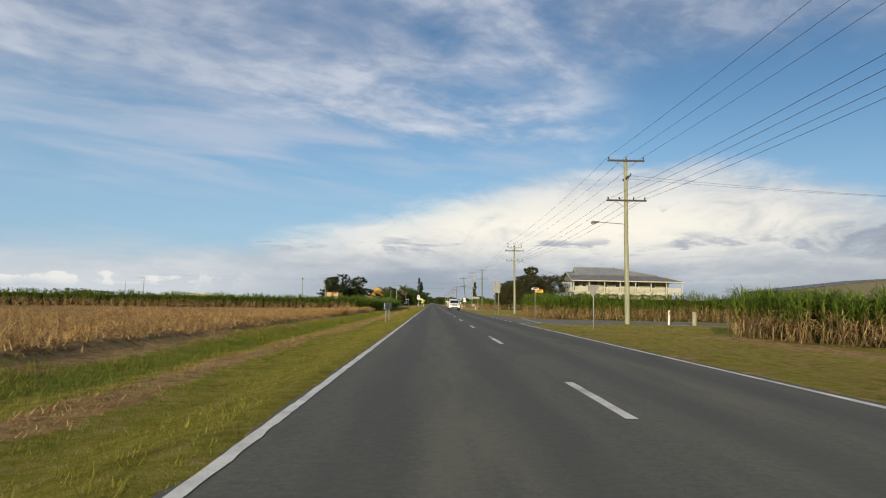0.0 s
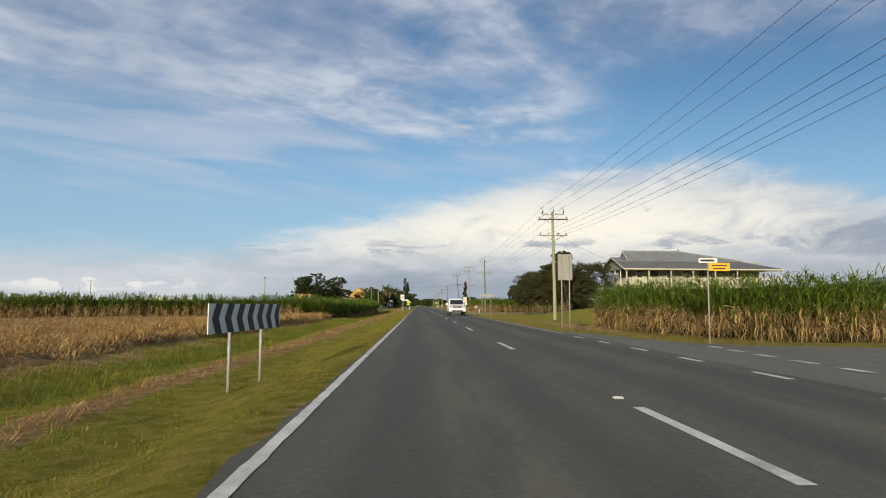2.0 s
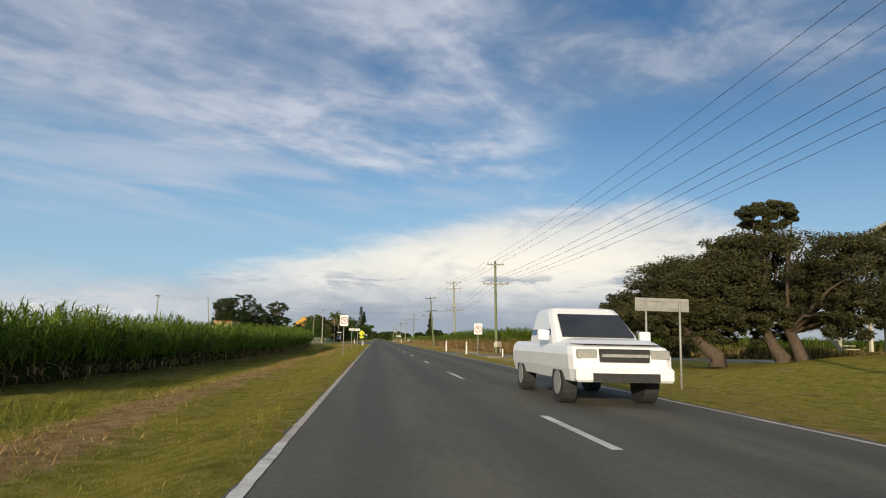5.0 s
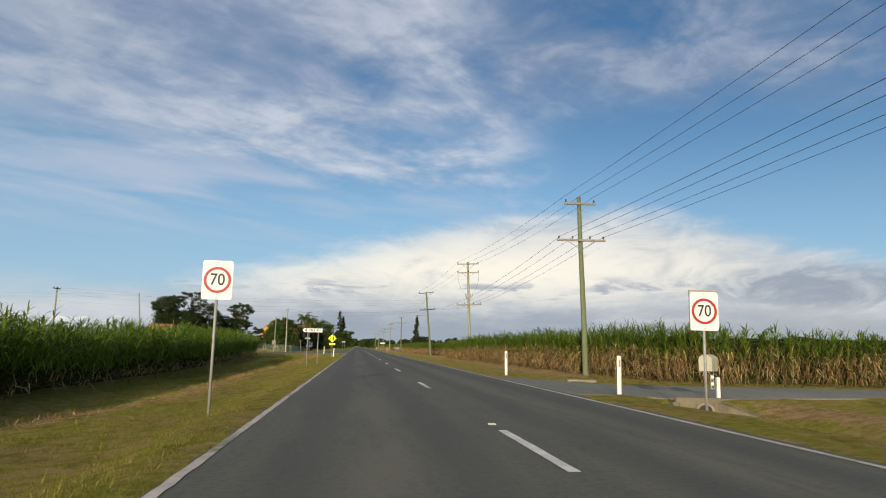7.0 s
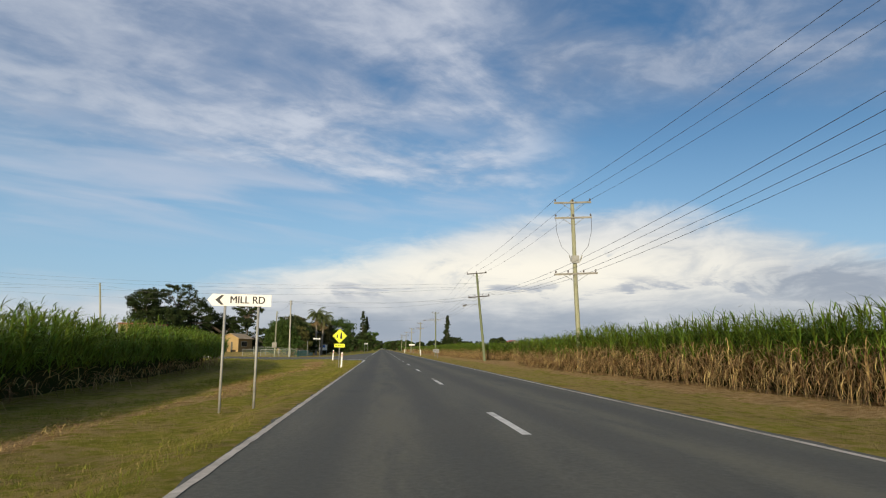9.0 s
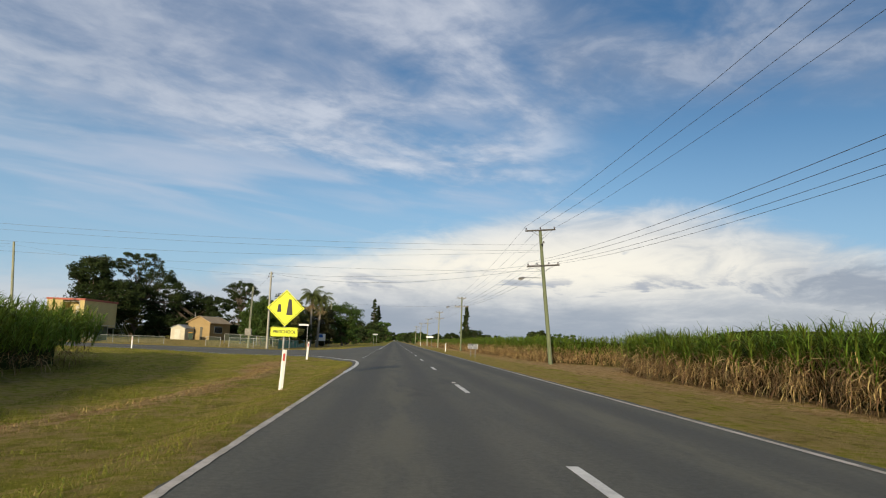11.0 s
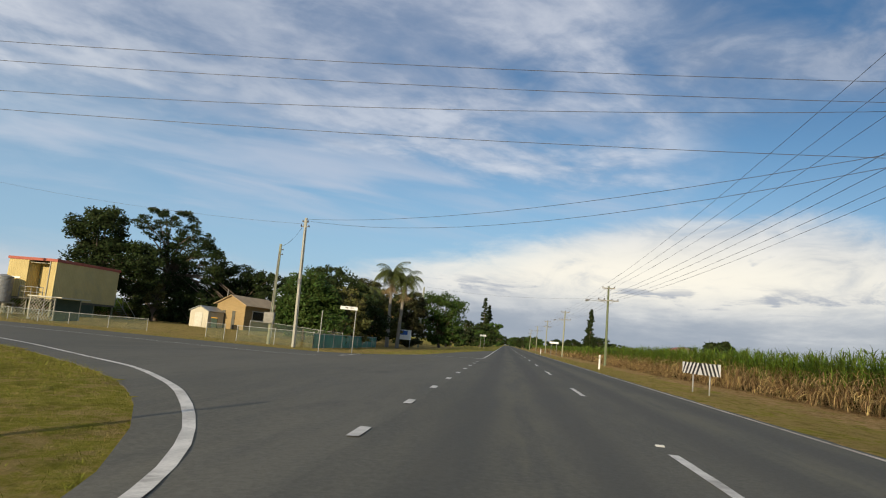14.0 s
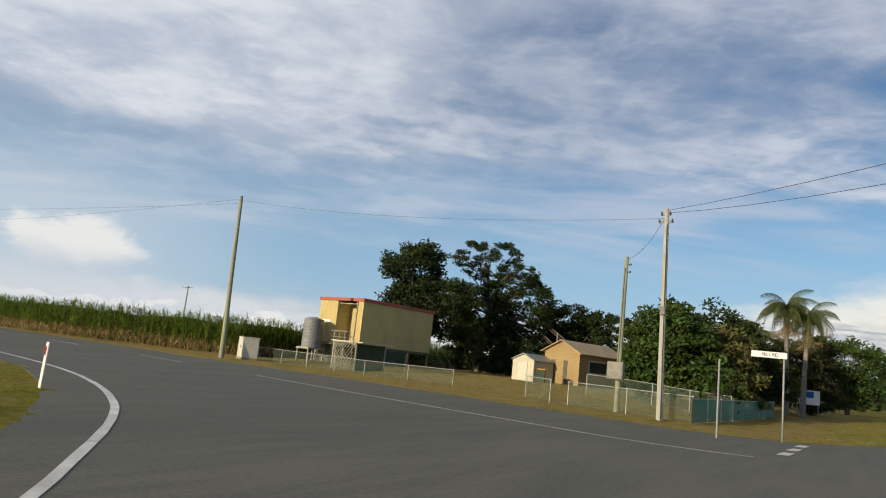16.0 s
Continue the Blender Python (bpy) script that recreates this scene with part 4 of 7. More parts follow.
def verge():
    rng = np.random.default_rng(41)
    # left verge up to the side road, thicker close to the seal
    n = 600000
    y, u = rng.uniform(-12, 214, n), rng.random(n) ** 1.25
    x = -3.38 - u * 7.0
    lush = 0.5 * patchy(x, y * 0.6, 1.6, 5) + 0.3 * patchy(x, y, 0.5, 6) + 0.2 * patchy(x, y * 0.4, 4.0, 7)
    keep = (np.abs(x + 6.7 + 0.3 * np.sin(y * 0.21)) > 0.65 * (y < 100)) & (x < -3.38 - np.maximum(0, (y - 208)) * 0.14) & (rng.random(n) > 0.6 * np.exp(-((x + 7.4) / 0.9) ** 2))
    keep &= rng.random(n) < np.clip((lush - 0.30) * 5, 0.06, 1)
    patch = lush - 0.45 + rng.normal(0, 0.10, n) - 0.03 * (y > 95) - 0.05 * (x > -5.8) + 0.16 * np.exp(-((x + 9.0) / 0.9) ** 2)
    a = keep & (patch > 0.0)
    b = keep & (patch <= 0.0)
    grass("verge_grass", x[a], y[a], (np.where(x[a] < -8, np.where(y[a] < 97, 0.22, 0.14), 0.055) * (0.6 + 0.9 * lush[a])), M_GRASS, 1, "short green grass on the road verge")
    grass("dry_verge_grass", x[b], y[b], np.full(b.sum(), 0.045), M_GRASS_DRY, 2, "yellowed dry grass on the road verge")
    # the lush strip along the drain, and taller blades in the furrow beside the torn-up track
    n = 62000
    y, x = rng.uniform(-12, 93, n), -8.9 + rng.normal(0, 0.55, n)
    ok = (x < -7.9) & (x > -10.1 + 0.25 * np.sin(y * 0.3)) & (patchy(x, y * 0.6, 1.5, 29) + rng.normal(0, 0.15, n) > 0.30)
    f = rng.uniform(-12, 90, 9000)
    f = f[patchy(f * 0, f, 1.7, 30) > 0.35]
    x, y = np.concatenate([x[ok], -5.93 - 0.3 * (0.5 * np.sin(f * 0.21) + 0.3 * np.sin(f * 0.53 + 1)) + rng.normal(0, 0.09, len(f))]), np.concatenate([y[ok], f])
    grass("drain_grass", x, y, np.where(x < -7.5, 0.21, 0.10), M_GRASS_LUSH, 23, "long lush green grass along the drain")
    # darker rough patches on the verge beside the tall cane and on the corner
    n = 130000
    y, x = rng.uniform(97, 226, n), -4.0 - rng.random(n) * 9.0
    edge_y = np.interp(-x, [-q[0] for q in KERB][:-1], [q[1] for q in KERB][:-1])
    ok = ((x > -9.3) | (y > 203)) & (y < np.where(x < -3.9, edge_y, 210) - 0.8) & (patchy(x, y * 0.5, 1.2, 35) + 0.5 * patchy(x, y, 0.45, 36) + rng.normal(0, 0.08, n) > 0.98)
    grass("rough_grass", x[ok], y[ok], np.where(y[ok] > 203, 0.11, 0.075), M_GRASS_LUSH, 24, "rough dark green grass patches on the verge")
    # coarser tussocks and weeds
    n = 15000
    y, x = rng.uniform(-12, 212, n), -3.7 - rng.random(n) ** 1.2 * 4.2
    ok = (patchy(x, y * 0.6, 1.3, 14) + 0.5 * patchy(x, y, 0.5, 15) > 0.72) & (x < -3.6 - np.maximum(0, (y - 206)) * 0.2)
    x, y = np.repeat(x[ok], 11), np.repeat(y[ok], 11)
    x, y = x + rng.normal(0, 0.05, len(x)), y + rng.normal(0, 0.06, len(x))
    a = rng.random(len(x)) < 0.80
    grass("verge_tussock", x[a], y[a], np.full(a.sum(), 0.11), M_GRASS, 21, "green tussocks of coarser grass on the verge")
    grass("dry_tussock", x[~a], y[~a], np.full((~a).sum(), 0.085), M_GRASS_DRY, 22, "straw-coloured tussocks on the verge")
    # the island of grass inside the bend
    n = 130000
    x, y = rng.uniform(-34, -3.7, n), rng.uniform(206, 241, n)
    edge_y = np.interp(-x, [-q[0] for q in KERB][:-1], [q[1] for q in KERB][:-1])
    far = np.clip((edge_y - y) / 14, 0, 1)
    ok = (y < edge_y - 0.05) & (rng.random(n) > far * 0.55)
    x, y = x[ok], y[ok]
    a = patchy(x, y, 2.2, 10) + 0.6 * patchy(x, y, 0.6, 11) + rng.normal(0, 0.2, len(x)) > 0.70
    grass("verge_grass", x[a], y[a], np.where(x[a] < -9.8, 0.19, 0.075), M_GRASS, 3, "green grass on the corner inside the bend")
    grass("dry_verge_grass", x[~a], y[~a], np.full((~a).sum(), 0.075), M_GRASS_DRY, 4, "dry straw grass on the corner inside the bend")
    # right verge and the lawn
    n = 240000
    y, u = rng.uniform(-8, 300, n), rng.random(n) ** 1.4
    x = 3.5 + u * 7.2
    road_gap = ((y > 22) & (y < 51) & (x < 40) & (y > 20 + x * 0.55) & (y < 54 - x * 0.6)) | ((y > 134.5) & (y < 143.6))
    bare = (x > 7.4) & (((y > 55) & (y < 79)) | ((y > 146) & (rng.random(n) < 0.5)))
    ok = ~(road_gap | bare)
    x, y = x[ok], y[ok]
    a = patchy(x, y * 0.5, 1.5, 8) + 0.6 * patchy(x, y, 0.5, 9) + rng.normal(0, 0.2, len(x)) - 0.05 * (x - 4) > 0.80
    grass("verge_grass", x[a], y[a], np.full(a.sum(), 0.05), M_GRASS, 5, "mown green grass on the road verge")
    grass("dry_verge_grass", x[~a], y[~a], np.full((~a).sum(), 0.05), M_GRASS_DRY, 6, "mown dry grass on the road verge")
    # the yards beyond the side road
    n = 110000
    x, y = rng.uniform(-48, -4.5, n), 255.6 + rng.random(n) ** 1.5 * 26
    lush = patchy(x, y, 2.6, 12) * 0.6 + patchy(x, y, 0.8, 13) * 0.4
    ok = (y > np.interp(x, [-48, -30, -16, -10.6, -8.4, -7.6, -6.4], [257.2, 256.6, 255.4, 255.4, 258.8, 262.2, 282])) & (rng.random(n) < np.clip((lush - 0.25) * 4, 0.1, 1))
    x, y, lush = x[ok], y[ok], lush[ok]
    a = lush + rng.normal(0, 0.1, len(x)) > 0.52
    grass("verge_grass", x[a], y[a], np.full(a.sum(), 0.085), M_GRASS, 8, "green grass along the side road and in the yard")
    grass("dry_verge_grass", x[~a], y[~a], np.full((~a).sum(), 0.075), M_GRASS_DRY, 9, "dry grass along the side road and in the yard")
    n = 110000
    x, y = 9 + rng.random(n) ** 1.3 * 24, rng.uniform(79, 134, n)
    grass("lawn_grass", x, y, np.full(n, 0.05), M_GRASS, 7, "mown green lawn in front of the farmhouse")


verge()

# ---------- power poles and cables ----------


def arm_parts(pole, z, length, m, ins, dark=False, yaw=0.0, push=0.0, up=True):
    """A crossarm with its braces and insulators."""
    r = Matrix.Rotation(radians(yaw), 3, "Z")
    arm = part("crossarm", Geo().box((push, -0.16, z), (length, 0.1, 0.12), yaw), m, pole, bevel=0.008)
    for s in (-1, 1):
        part("brace", Geo().tube([r @ Vector((s * length * 0.28, -0.12, z - 0.05)), (0, -0.12, z - 0.55)], 0.018, 5), M_GALV, pole)
    for f in ins:
        c = r @ Vector((f * length / 2, -0.16, 0)) + Vector((push, 0, z))
        g = Geo()
        k = 1 if up else -1
        g.tube([c, c + Vector((0, 0, k * 0.13))], 0.014, 5)
        g.tube([c + Vector((0, 0, k * h)) for h in (0.10, 0.13, 0.16, 0.20, 0.25)], [0.03, 0.065, 0.05, 0.06, 0.025], 8)
        part("insulator", g, M_INS, arm, smooth=True)
    return arm


def power_pole(at, height, lean=(0.0, 0.0), r=0.17, green=False, arms=(), label="", lamp=None, sink=0.4, m=None):
    """A timber pole. arms: rows of z, length, insulator places, dark, yaw."""
    x, y = at
    z0 = gz(x, y)
    p = thing("power_pole", (x, y, z0), 0, label, "power pole", "power poles")
    p.matrix_world = Matrix.Translation((x, y, z0)) @ Euler((-math.atan(lean[1] / height), math.atan(lean[0] / height), 0)).to_matrix().to_4x4()
    zs = [-sink] + [height * f for f in (0.0, 0.25, 0.5, 0.75, 1.0)]
    part("pole_shaft", Geo().tube([(0.012 * math.sin(3 * z), 0.012 * math.cos(2 * z), z) for z in zs], [r, r, r * 0.93, r * 0.86, r * 0.78, r * 0.7], 12), m or (M_POLE_G if green else M_POLE), p, smooth=True)
    for z, length, ins, dark, yaw in arms:
        arm_parts(p, z, length, (M_GALV if dark == "steel" else M_ARM if dark else M_ARM_L), ins, dark, yaw)
    if lamp:
        z, reach = lamp
        a = part("lamp_arm", Geo().tube([(0, -0.1, z), (-reach * 0.5, -0.25, z + 0.05), (-reach, -0.4, z + 0.08)], 0.028, 6), M_GALV, p, "thin grey outreach arm")
        g = Geo().tube([(-reach + 0.12, -0.4, z + 0.08), (-reach - 0.05, -0.4, z + 0.09), (-reach - 0.34, -0.4, z + 0.07), (-reach - 0.46, -0.4, z + 0.03)], [0.04, 0.075, 0.09, 0.04], 8)
        lum = part("luminaire", g, M_STEEL, p, "grey street light head", smooth=True)
        part("diffuser", Geo().tube([(-reach - 0.04, -0.4, z + 0.03), (-reach - 0.3, -0.4, z - 0.07), (-reach - 0.5, -0.4, z)], [0.03, 0.055, 0.02], 8), M_GALV, lum, smooth=True)
    return p


T3, T4 = (-0.94, 0.0, 0.94), (-0.92, -0.36, 0.36, 0.92)
power_pole((11.53, 31.0), 11.6, (-0.05, 0.2), 0.18, False, ((11.45, 2.6, T3, True, 0), (10.2, 1.5, (-0.9, 0.9), True, 90), (8.62, 2.8, T4, True, 0)), "tall weathered timber power pole with two crossarms and a street light", (6.95, 2.1))
pp = power_pole((10.70, 86.8), 10.35, (-0.1, 0.3), 0.17, False, ((10.15, 2.2, (-0.95, -0.1, 0.95), "steel", 0), (9.65, 2.9, (-0.9, 0.9), True, 0), (8.1, 2.7, T4, False, 0)), "timber power pole with switch gear on its upper crossarms")
for sx in (-1.0, 0.0, 1.0):
    part("fuse_switch", Geo().tube([(sx, -0.2, 10.25), (sx + 0.04, -0.3, 10.6)], [0.05, 0.035], 6).box((sx - 0.05, -0.25, 10.75), (0.28, 0.07, 0.05)), M_INS, pp, "dark fuse switch")
power_pole((10.90, 154.5), 10.4, (-0.15, 0.5), 0.17, True, ((9.95, 1.9, (-0.9, 0.9), False, 0), (7.75, 2.9, T4, False, 0)), "greenish timber power pole with a small top crossarm")
pp = power_pole((11.05, 194.2), 11.3, (-0.6, -0.9), 0.17, False, ((11.1, 2.5, T3, False, 0), (10.1, 2.5, T3, False, 0), (6.4, 2.9, T4, False, 0)), "timber power pole with three crossarms and drop-out fuses")
part("fuse_bracket", Geo().box((0, -0.18, 7.35), (0.5, 0.12, 0.5)).tube([(-0.3, -0.25, 7.2), (-0.42, -0.3, 7.6)], 0.04, 6).tube([(0.3, -0.25, 7.2), (0.42, -0.3, 7.6)], 0.04, 6), M_GALV, pp, "grey fuse bracket")
for s in (-1, 1):
    part("jumper_cable", Geo().tube([(s * 1.2, -0.2, 10.1), (s * 1.18, -0.2, 9.2), (s * 0.9, -0.2, 8.2), (s * 0.35, -0.22, 7.6)], 0.014, 4), M_WIRE, pp)
pp = power_pole((10.85, 233.6), 10.95, (-1.05, 0.0), 0.18, True, ((10.88, 2.5, T3, True, 0), (7.95, 2.7, T4, True, 0), (9.7, 0.9, (-0.8, 0.8), True, 90)), "leaning green timber power pole with street light and cross-road cables", (6.95, 1.7))
power_pole((9.62, 294.2), 9.3, (-0.05, 0.2), 0.16, True, ((9.05, 1.5, (-0.9, 0.9), False, 0), (7.6, 2.4, T4, False, 0)), "green timber power pole beside the road", (7.4, 2.2))
FAR_POLES = ((9.5, 352), (9.4, 408), (9.4, 466), (9.2, 525))
for x, y in FAR_POLES:
    power_pole((x, y), 9.3, (0.1, 0), 0.16, False, ((9.0, 1.8, (-0.9, 0.9), False, 0), (7.5, 2.4, T4, False, 0)), "distant timber power pole beside the road", (7.2, 1.8) if y in (352, 466) else None)
pp = power_pole((-16.32, 259.1), 8.9, (-0.07, -0.3), 0.14, False, (), "slim pale timber service pole by the corner fence", m=M_POLE_W)
part("conduit", Geo().tube([(0.06, -0.15, 0.0), (0.05, -0.14, 4.4), (0.04, -0.12, 8.2)], 0.028, 6), M_GALV, pp, "grey cable conduit")
part("junction_box", Geo().box((0.04, -0.2, 4.5), (0.22, 0.14, 0.34)), M_STEEL, pp, bevel=0.015)
part("bracket", Geo().box((0, -0.02, 8.3), (0.62, 0.06, 0.07)).box((0, -0.02, 8.62), (0.42, 0.05, 0.06)), M_STEEL, pp)
for dx, dz in ((-0.27, 8.3), (0.27, 8.3), (-0.18, 8.62), (0.18, 8.62)):
    part("insulator", Geo().tube([(dx, -0.05, dz - 0.02), (dx, -0.06, dz + 0.06), (dx, -0.06, dz + 0.14)], [0.025, 0.05, 0.02], 8), M_INS, pp, smooth=True)
pp = power_pole((-18.98, 261.55), 7.25, (0.12, -0.2), 0.13, False, (), "shorter timber service pole with a grey meter box")
part("conduit", Geo().tube([(-0.03, -0.14, 2.2), (-0.02, -0.12, 6.7)], 0.024, 6), M_STEEL, pp, "dark cable conduit")
for dz in (6.5, 6.85):
    part("insulator", Geo().tube([(0.13, -0.06, dz), (0.22, -0.08, dz + 0.02), (0.28, -0.09, dz + 0.02)], [0.02, 0.05, 0.03], 8), M_INS, pp, smooth=True)
power_pole((-45.05, 259.65), 11.3, (-1.3, 0.6), 0.17, False, (), "tall leaning timber pole on the far roadside")
power_pole((-49.4, 230.1), 9.8, (0, 0), 0.16, False, ((9.5, 2.0, T3, True, 80),), "timber power pole standing in the cane")
power_pole((-13.6, 304), 8.2, (0.1, 0), 0.14, False, (), "grey timber service pole by the roadside trees")
power_pole((-150, 330), 12.0, (0, 0), 0.2, False, ((11.6, 3.0, T3, True, 20),), "far timber power pole beyond the cane")
power_pole((-205, 430), 12.0, (0, 0), 0.2, False, (), "far timber pole beyond the cane")
power_pole((11.0, -32.0), 11.3, (0, 0), 0.18, False, ((11.2, 2.6, T3, True, 0), (8.4, 2.8, T4, True, 0)), "timber power pole with two crossarms behind the start")


def cable(pts, sag, r, label):
    """A slack cable from support to support."""
    sag = sag if isinstance(sag, (list, tuple)) else [sag] * (len(pts) - 1)
    way, n = [], 14
    for a, b, s in zip(pts[:-1], pts[1:], sag):
        a, b = Vector(a), Vector(b)
        way += [a.lerp(b, i / n) - Vector((0, 0, 4 * s * (i / n) * (1 - i / n))) for i in range(n)]
    g = Geo().tube(way + [Vector(pts[-1])], r, 4)
    return tagged(part("power_cable", g, M_WIRE), label, "cable", "overhead cables")


for f in T3:
    k = 1.28 * f
    cable([(11.0 + k, -32.1, 11.45), (11.45 + k, 31.0, 11.6), (10.6 + k * 0.85, 87.0, 10.55), (10.75 + k * 0.72, 154.9, 10.1), (10.45 + k * 0.95, 193.3, 10.95), (9.8 + k, 233.5, 10.8), (9.57 + k * 0.6, 294.3, 9.0), (9.5 + k * 0.7, 352, 9.0), (9.4 + k * 0.7, 408, 9.0), (9.4 + k * 0.7, 466, 9.0)],
          [0.5, 0.5, 0.55, 0.35, 0.35, 0.5, 0.5, 0.5, 0.5], 0.009, "thin high-voltage cable along the top crossarms")
for f in T4:
    k = 1.38 * f
    cable([(11.0 + k, -32.1, 8.5), (11.5 + k, 31.0, 8.6), (10.65 + k, 87.0, 8.0), (10.8 + k, 154.7, 7.65), (10.6 + k, 193.6, 6.25), (10.1 + k, 233.5, 7.85), (9.6 + k * 0.85, 294.2, 7.5), (9.5 + k * 0.85, 352, 7.45), (9.4 + k * 0.85, 408, 7.45), (9.4 + k * 0.85, 466, 7.4)],
          [0.6, 0.55, 0.6, 0.35, 0.4, 0.5, 0.5, 0.5, 0.5], 0.0095, "low-voltage cable along the lower crossarms")
for i, (za, zb, sg) in enumerate(((9.28, 9.3, 0.85), (8.86, 8.9, 0.8), (8.83, 8.42, 1.3), (7.1, 7.25, 0.75))):
    cable([(10.0, 233.1 + 0.45 * (i % 3), za), (-49.4, 229.4 + 0.7 * (i % 3), zb)], sg, 0.009, "cable crossing high over the road")
cable([(10.0, 233.4, 7.75), (-16.4, 258.8, 8.45)], 0.75, 0.010, "slack service cable over the junction")
cable([(10.9, 233.4, 7.7), (-16.38, 258.85, 8.35)], 1.25, 0.010, "slack service cable over the junction")
cable([(-16.4, 258.8, 8.1), (-46.4, 260.1, 10.55)], 0.55, 0.009, "service cable along the side road")
cable([(-16.4, 258.8, 8.2), (-18.87, 261.4, 6.75)], 0.35, 0.009, "short slack service cable between poles")
cable([(-46.4, 260.1, 10.6), (-130, 262, 11.5)], 0.7, 0.009, "service cable along the side road")
cable([(-46.4, 260.1, 10.3), (-120, 240, 9.0)], 0.9, 0.009, "service cable leaving over the cane")
cable([(10.7, 86.9, 8.2), (26, 110.5, 6.6)], 0.7, 0.010, "slack service cable to the farmhouse")
cable([(11.53, 31.2, 10.1), (60, 35, 10.0), (140, 37, 10.0)], 0.6, 0.009, "thin branch cable along the cane side road")
cable([(11.53, 30.2, 10.1), (60, 34, 9.9), (140, 36, 9.9)], 0.7, 0.009, "thin branch cable along the cane side road")
cable([(9.6, 294.2, 7.6), (-13.5, 304, 7.9)], 0.6, 0.009, "service cable crossing over the road")
meter = thing("meter_box", (-18.98, 261.3, gz(-18.98, 261.3)), 0, "grey metal meter box fixed to a service pole", "meter box")
part("box_body", Geo().box((-0.05, -0.02, 1.85), (0.75, 0.3, 0.8)), M_ARM_L, meter, bevel=0.02)
part("box_door", Geo().box((-0.05, -0.18, 1.85), (0.66, 0.025, 0.71)), M_ARM_L, meter, bevel=0.006)

# ---------- signs ----------


def sign_post(parent, x, y, z0, z1, r=0.03):
    return part("post", Geo().tube([(x, y, z0 - 0.3), (x, y, z1)], r, 8), M_GALV, parent, smooth=True)


def rounded(w, h, rad, z, y, n=4):
    """Outline of a plate with rounded corners that faces -y."""
    out = []
    for cx, cz, a0 in ((w / 2 - rad, -h / 2 + rad, -90), (w / 2 - rad, h / 2 - rad, 0), (-w / 2 + rad, h / 2 - rad, 90), (-w / 2 + rad, -h / 2 + rad, 180)):
        out += [(cx + rad * math.cos(radians(a0 + 90 * i / n)), y, z + cz + rad * math.sin(radians(a0 + 90 * i / n))) for i in range(n + 1)]
    return out


def disc(cx, y, z, r, n=40):
    return [(cx + r * math.cos(2 * math.pi * i / n), y, z + r * math.sin(2 * math.pi * i / n)) for i in range(n)]


def ring(cx, y, z, r0, r1, n=48):
    g = Geo()
    v = [(cx + r * math.cos(2 * math.pi * i / n), yy, z + r * math.sin(2 * math.pi * i / n)) for yy in (y, y + 0.003) for r in (r0, r1) for i in range(n)]
    f = []
    for i in range(n):
        j = (i + 1) % n
        f += [(i, j, n + j, n + i), (2 * n + i, 3 * n + i, 3 * n + j, 2 * n + j), (i, 2 * n + i, 2 * n + j, j), (n + i, n + j, 3 * n + j, 3 * n + i)]
    return g.add(v, f)


def speed_sign(x, y, zc, rz, bracket=False):
    z0 = gz(x, y)
    s = thing("speed_sign", (x, y, z0), rz, "white 70 speed limit sign with red ring on a steel post", "road sign", "speed signs")
    zc = zc - z0
    sign_post(s, 0, 0.05, 0, zc + 0.36)
    plate = part("sign_plate", Geo().slab(rounded(0.6, 0.8, 0.05, zc, 0), 0.006), M_WHITE, s)
    part("red_ring", ring(0, -0.004, zc, 0.215, 0.27), M_RED, plate, "red painted ring")
    lettering("number", "70", 0.34, M_BLACK, plate, (0, -0.005, zc), squeeze=0.88, bold=0.010)
    for dz in (-0.36, 0.36):
        part("bolt", Geo().tube([(0, 0.0, zc + dz), (0, -0.012, zc + dz)], 0.014, 8), M_GALV, plate)
    if bracket:
        part("bracket", Geo().box((0, 0.03, zc + 0.43), (0.62, 0.03, 0.03)).box((-0.29, 0.03, zc + 0.02), (0.03, 0.03, 0.8)), M_GALV, s)
    return s


speed_sign(-4.84, 131.8, 2.36, 4)
speed_sign(5.21, 130.9, 1.95, -5, True)

# direction sign to the side road
zg = gz(-5.0, 166.7)
s = thing("direction_sign", (-5.08, 166.75, zg), 6, "white road name sign with black arrow on two posts", "road sign")
sign_post(s, -0.37, 0.05, 0, 2.46), sign_post(s, 0.37, 0.05, 0, 2.46)
plate = part("sign_plate", Geo().slab([(-0.76, 0, 2.47), (-0.65, 0, 2.335), (0.65, 0, 2.335), (0.65, 0, 2.605), (-0.65, 0, 2.605)], 0.012), M_WHITE, s)
part("arrow", Geo().slab([(-0.46, -0.005, 2.58), (-0.59, -0.005, 2.47), (-0.46, -0.005, 2.36), (-0.40, -0.005, 2.36), (-0.49, -0.005, 2.47), (-0.40, -0.005, 2.58)], -0.003), M_BLACK, plate)
for k in (0, 1):
    lettering("name", "MILL RD", 0.235, M_BLACK, plate, (0.12 + 0.008 * k, -0.005 - 0.001 * k, 2.47), squeeze=0.92)

# warning diamond
zg = gz(-4.9, 199.6)
s = thing("warning_sign", (-4.86, 199.55, zg), 5, "fluorescent yellow diamond warning sign with a lettered plate below", "road sign")
zc = 1.94 - zg
sign_post(s, 0, 0.05, 0, zc + 0.3)
d = 0.52
plate = part("diamond_plate", Geo().slab([(0, 0, zc - d), (d, 0, zc), (0, 0, zc + d), (-d, 0, zc)], 0.006), M_YELLOW, s)
g = Geo()
for k in range(4):
    a, b = radians(90 * k), radians(90 * k + 90)
    q = [(math.cos(t) * rr, -0.004, zc + math.sin(t) * rr) for t, rr in ((a, 0.485), (b, 0.485), (b, 0.462), (a, 0.462))]
    g.slab(q, 0.003)
part("border", g, M_BLACK, plate, "thin black border")
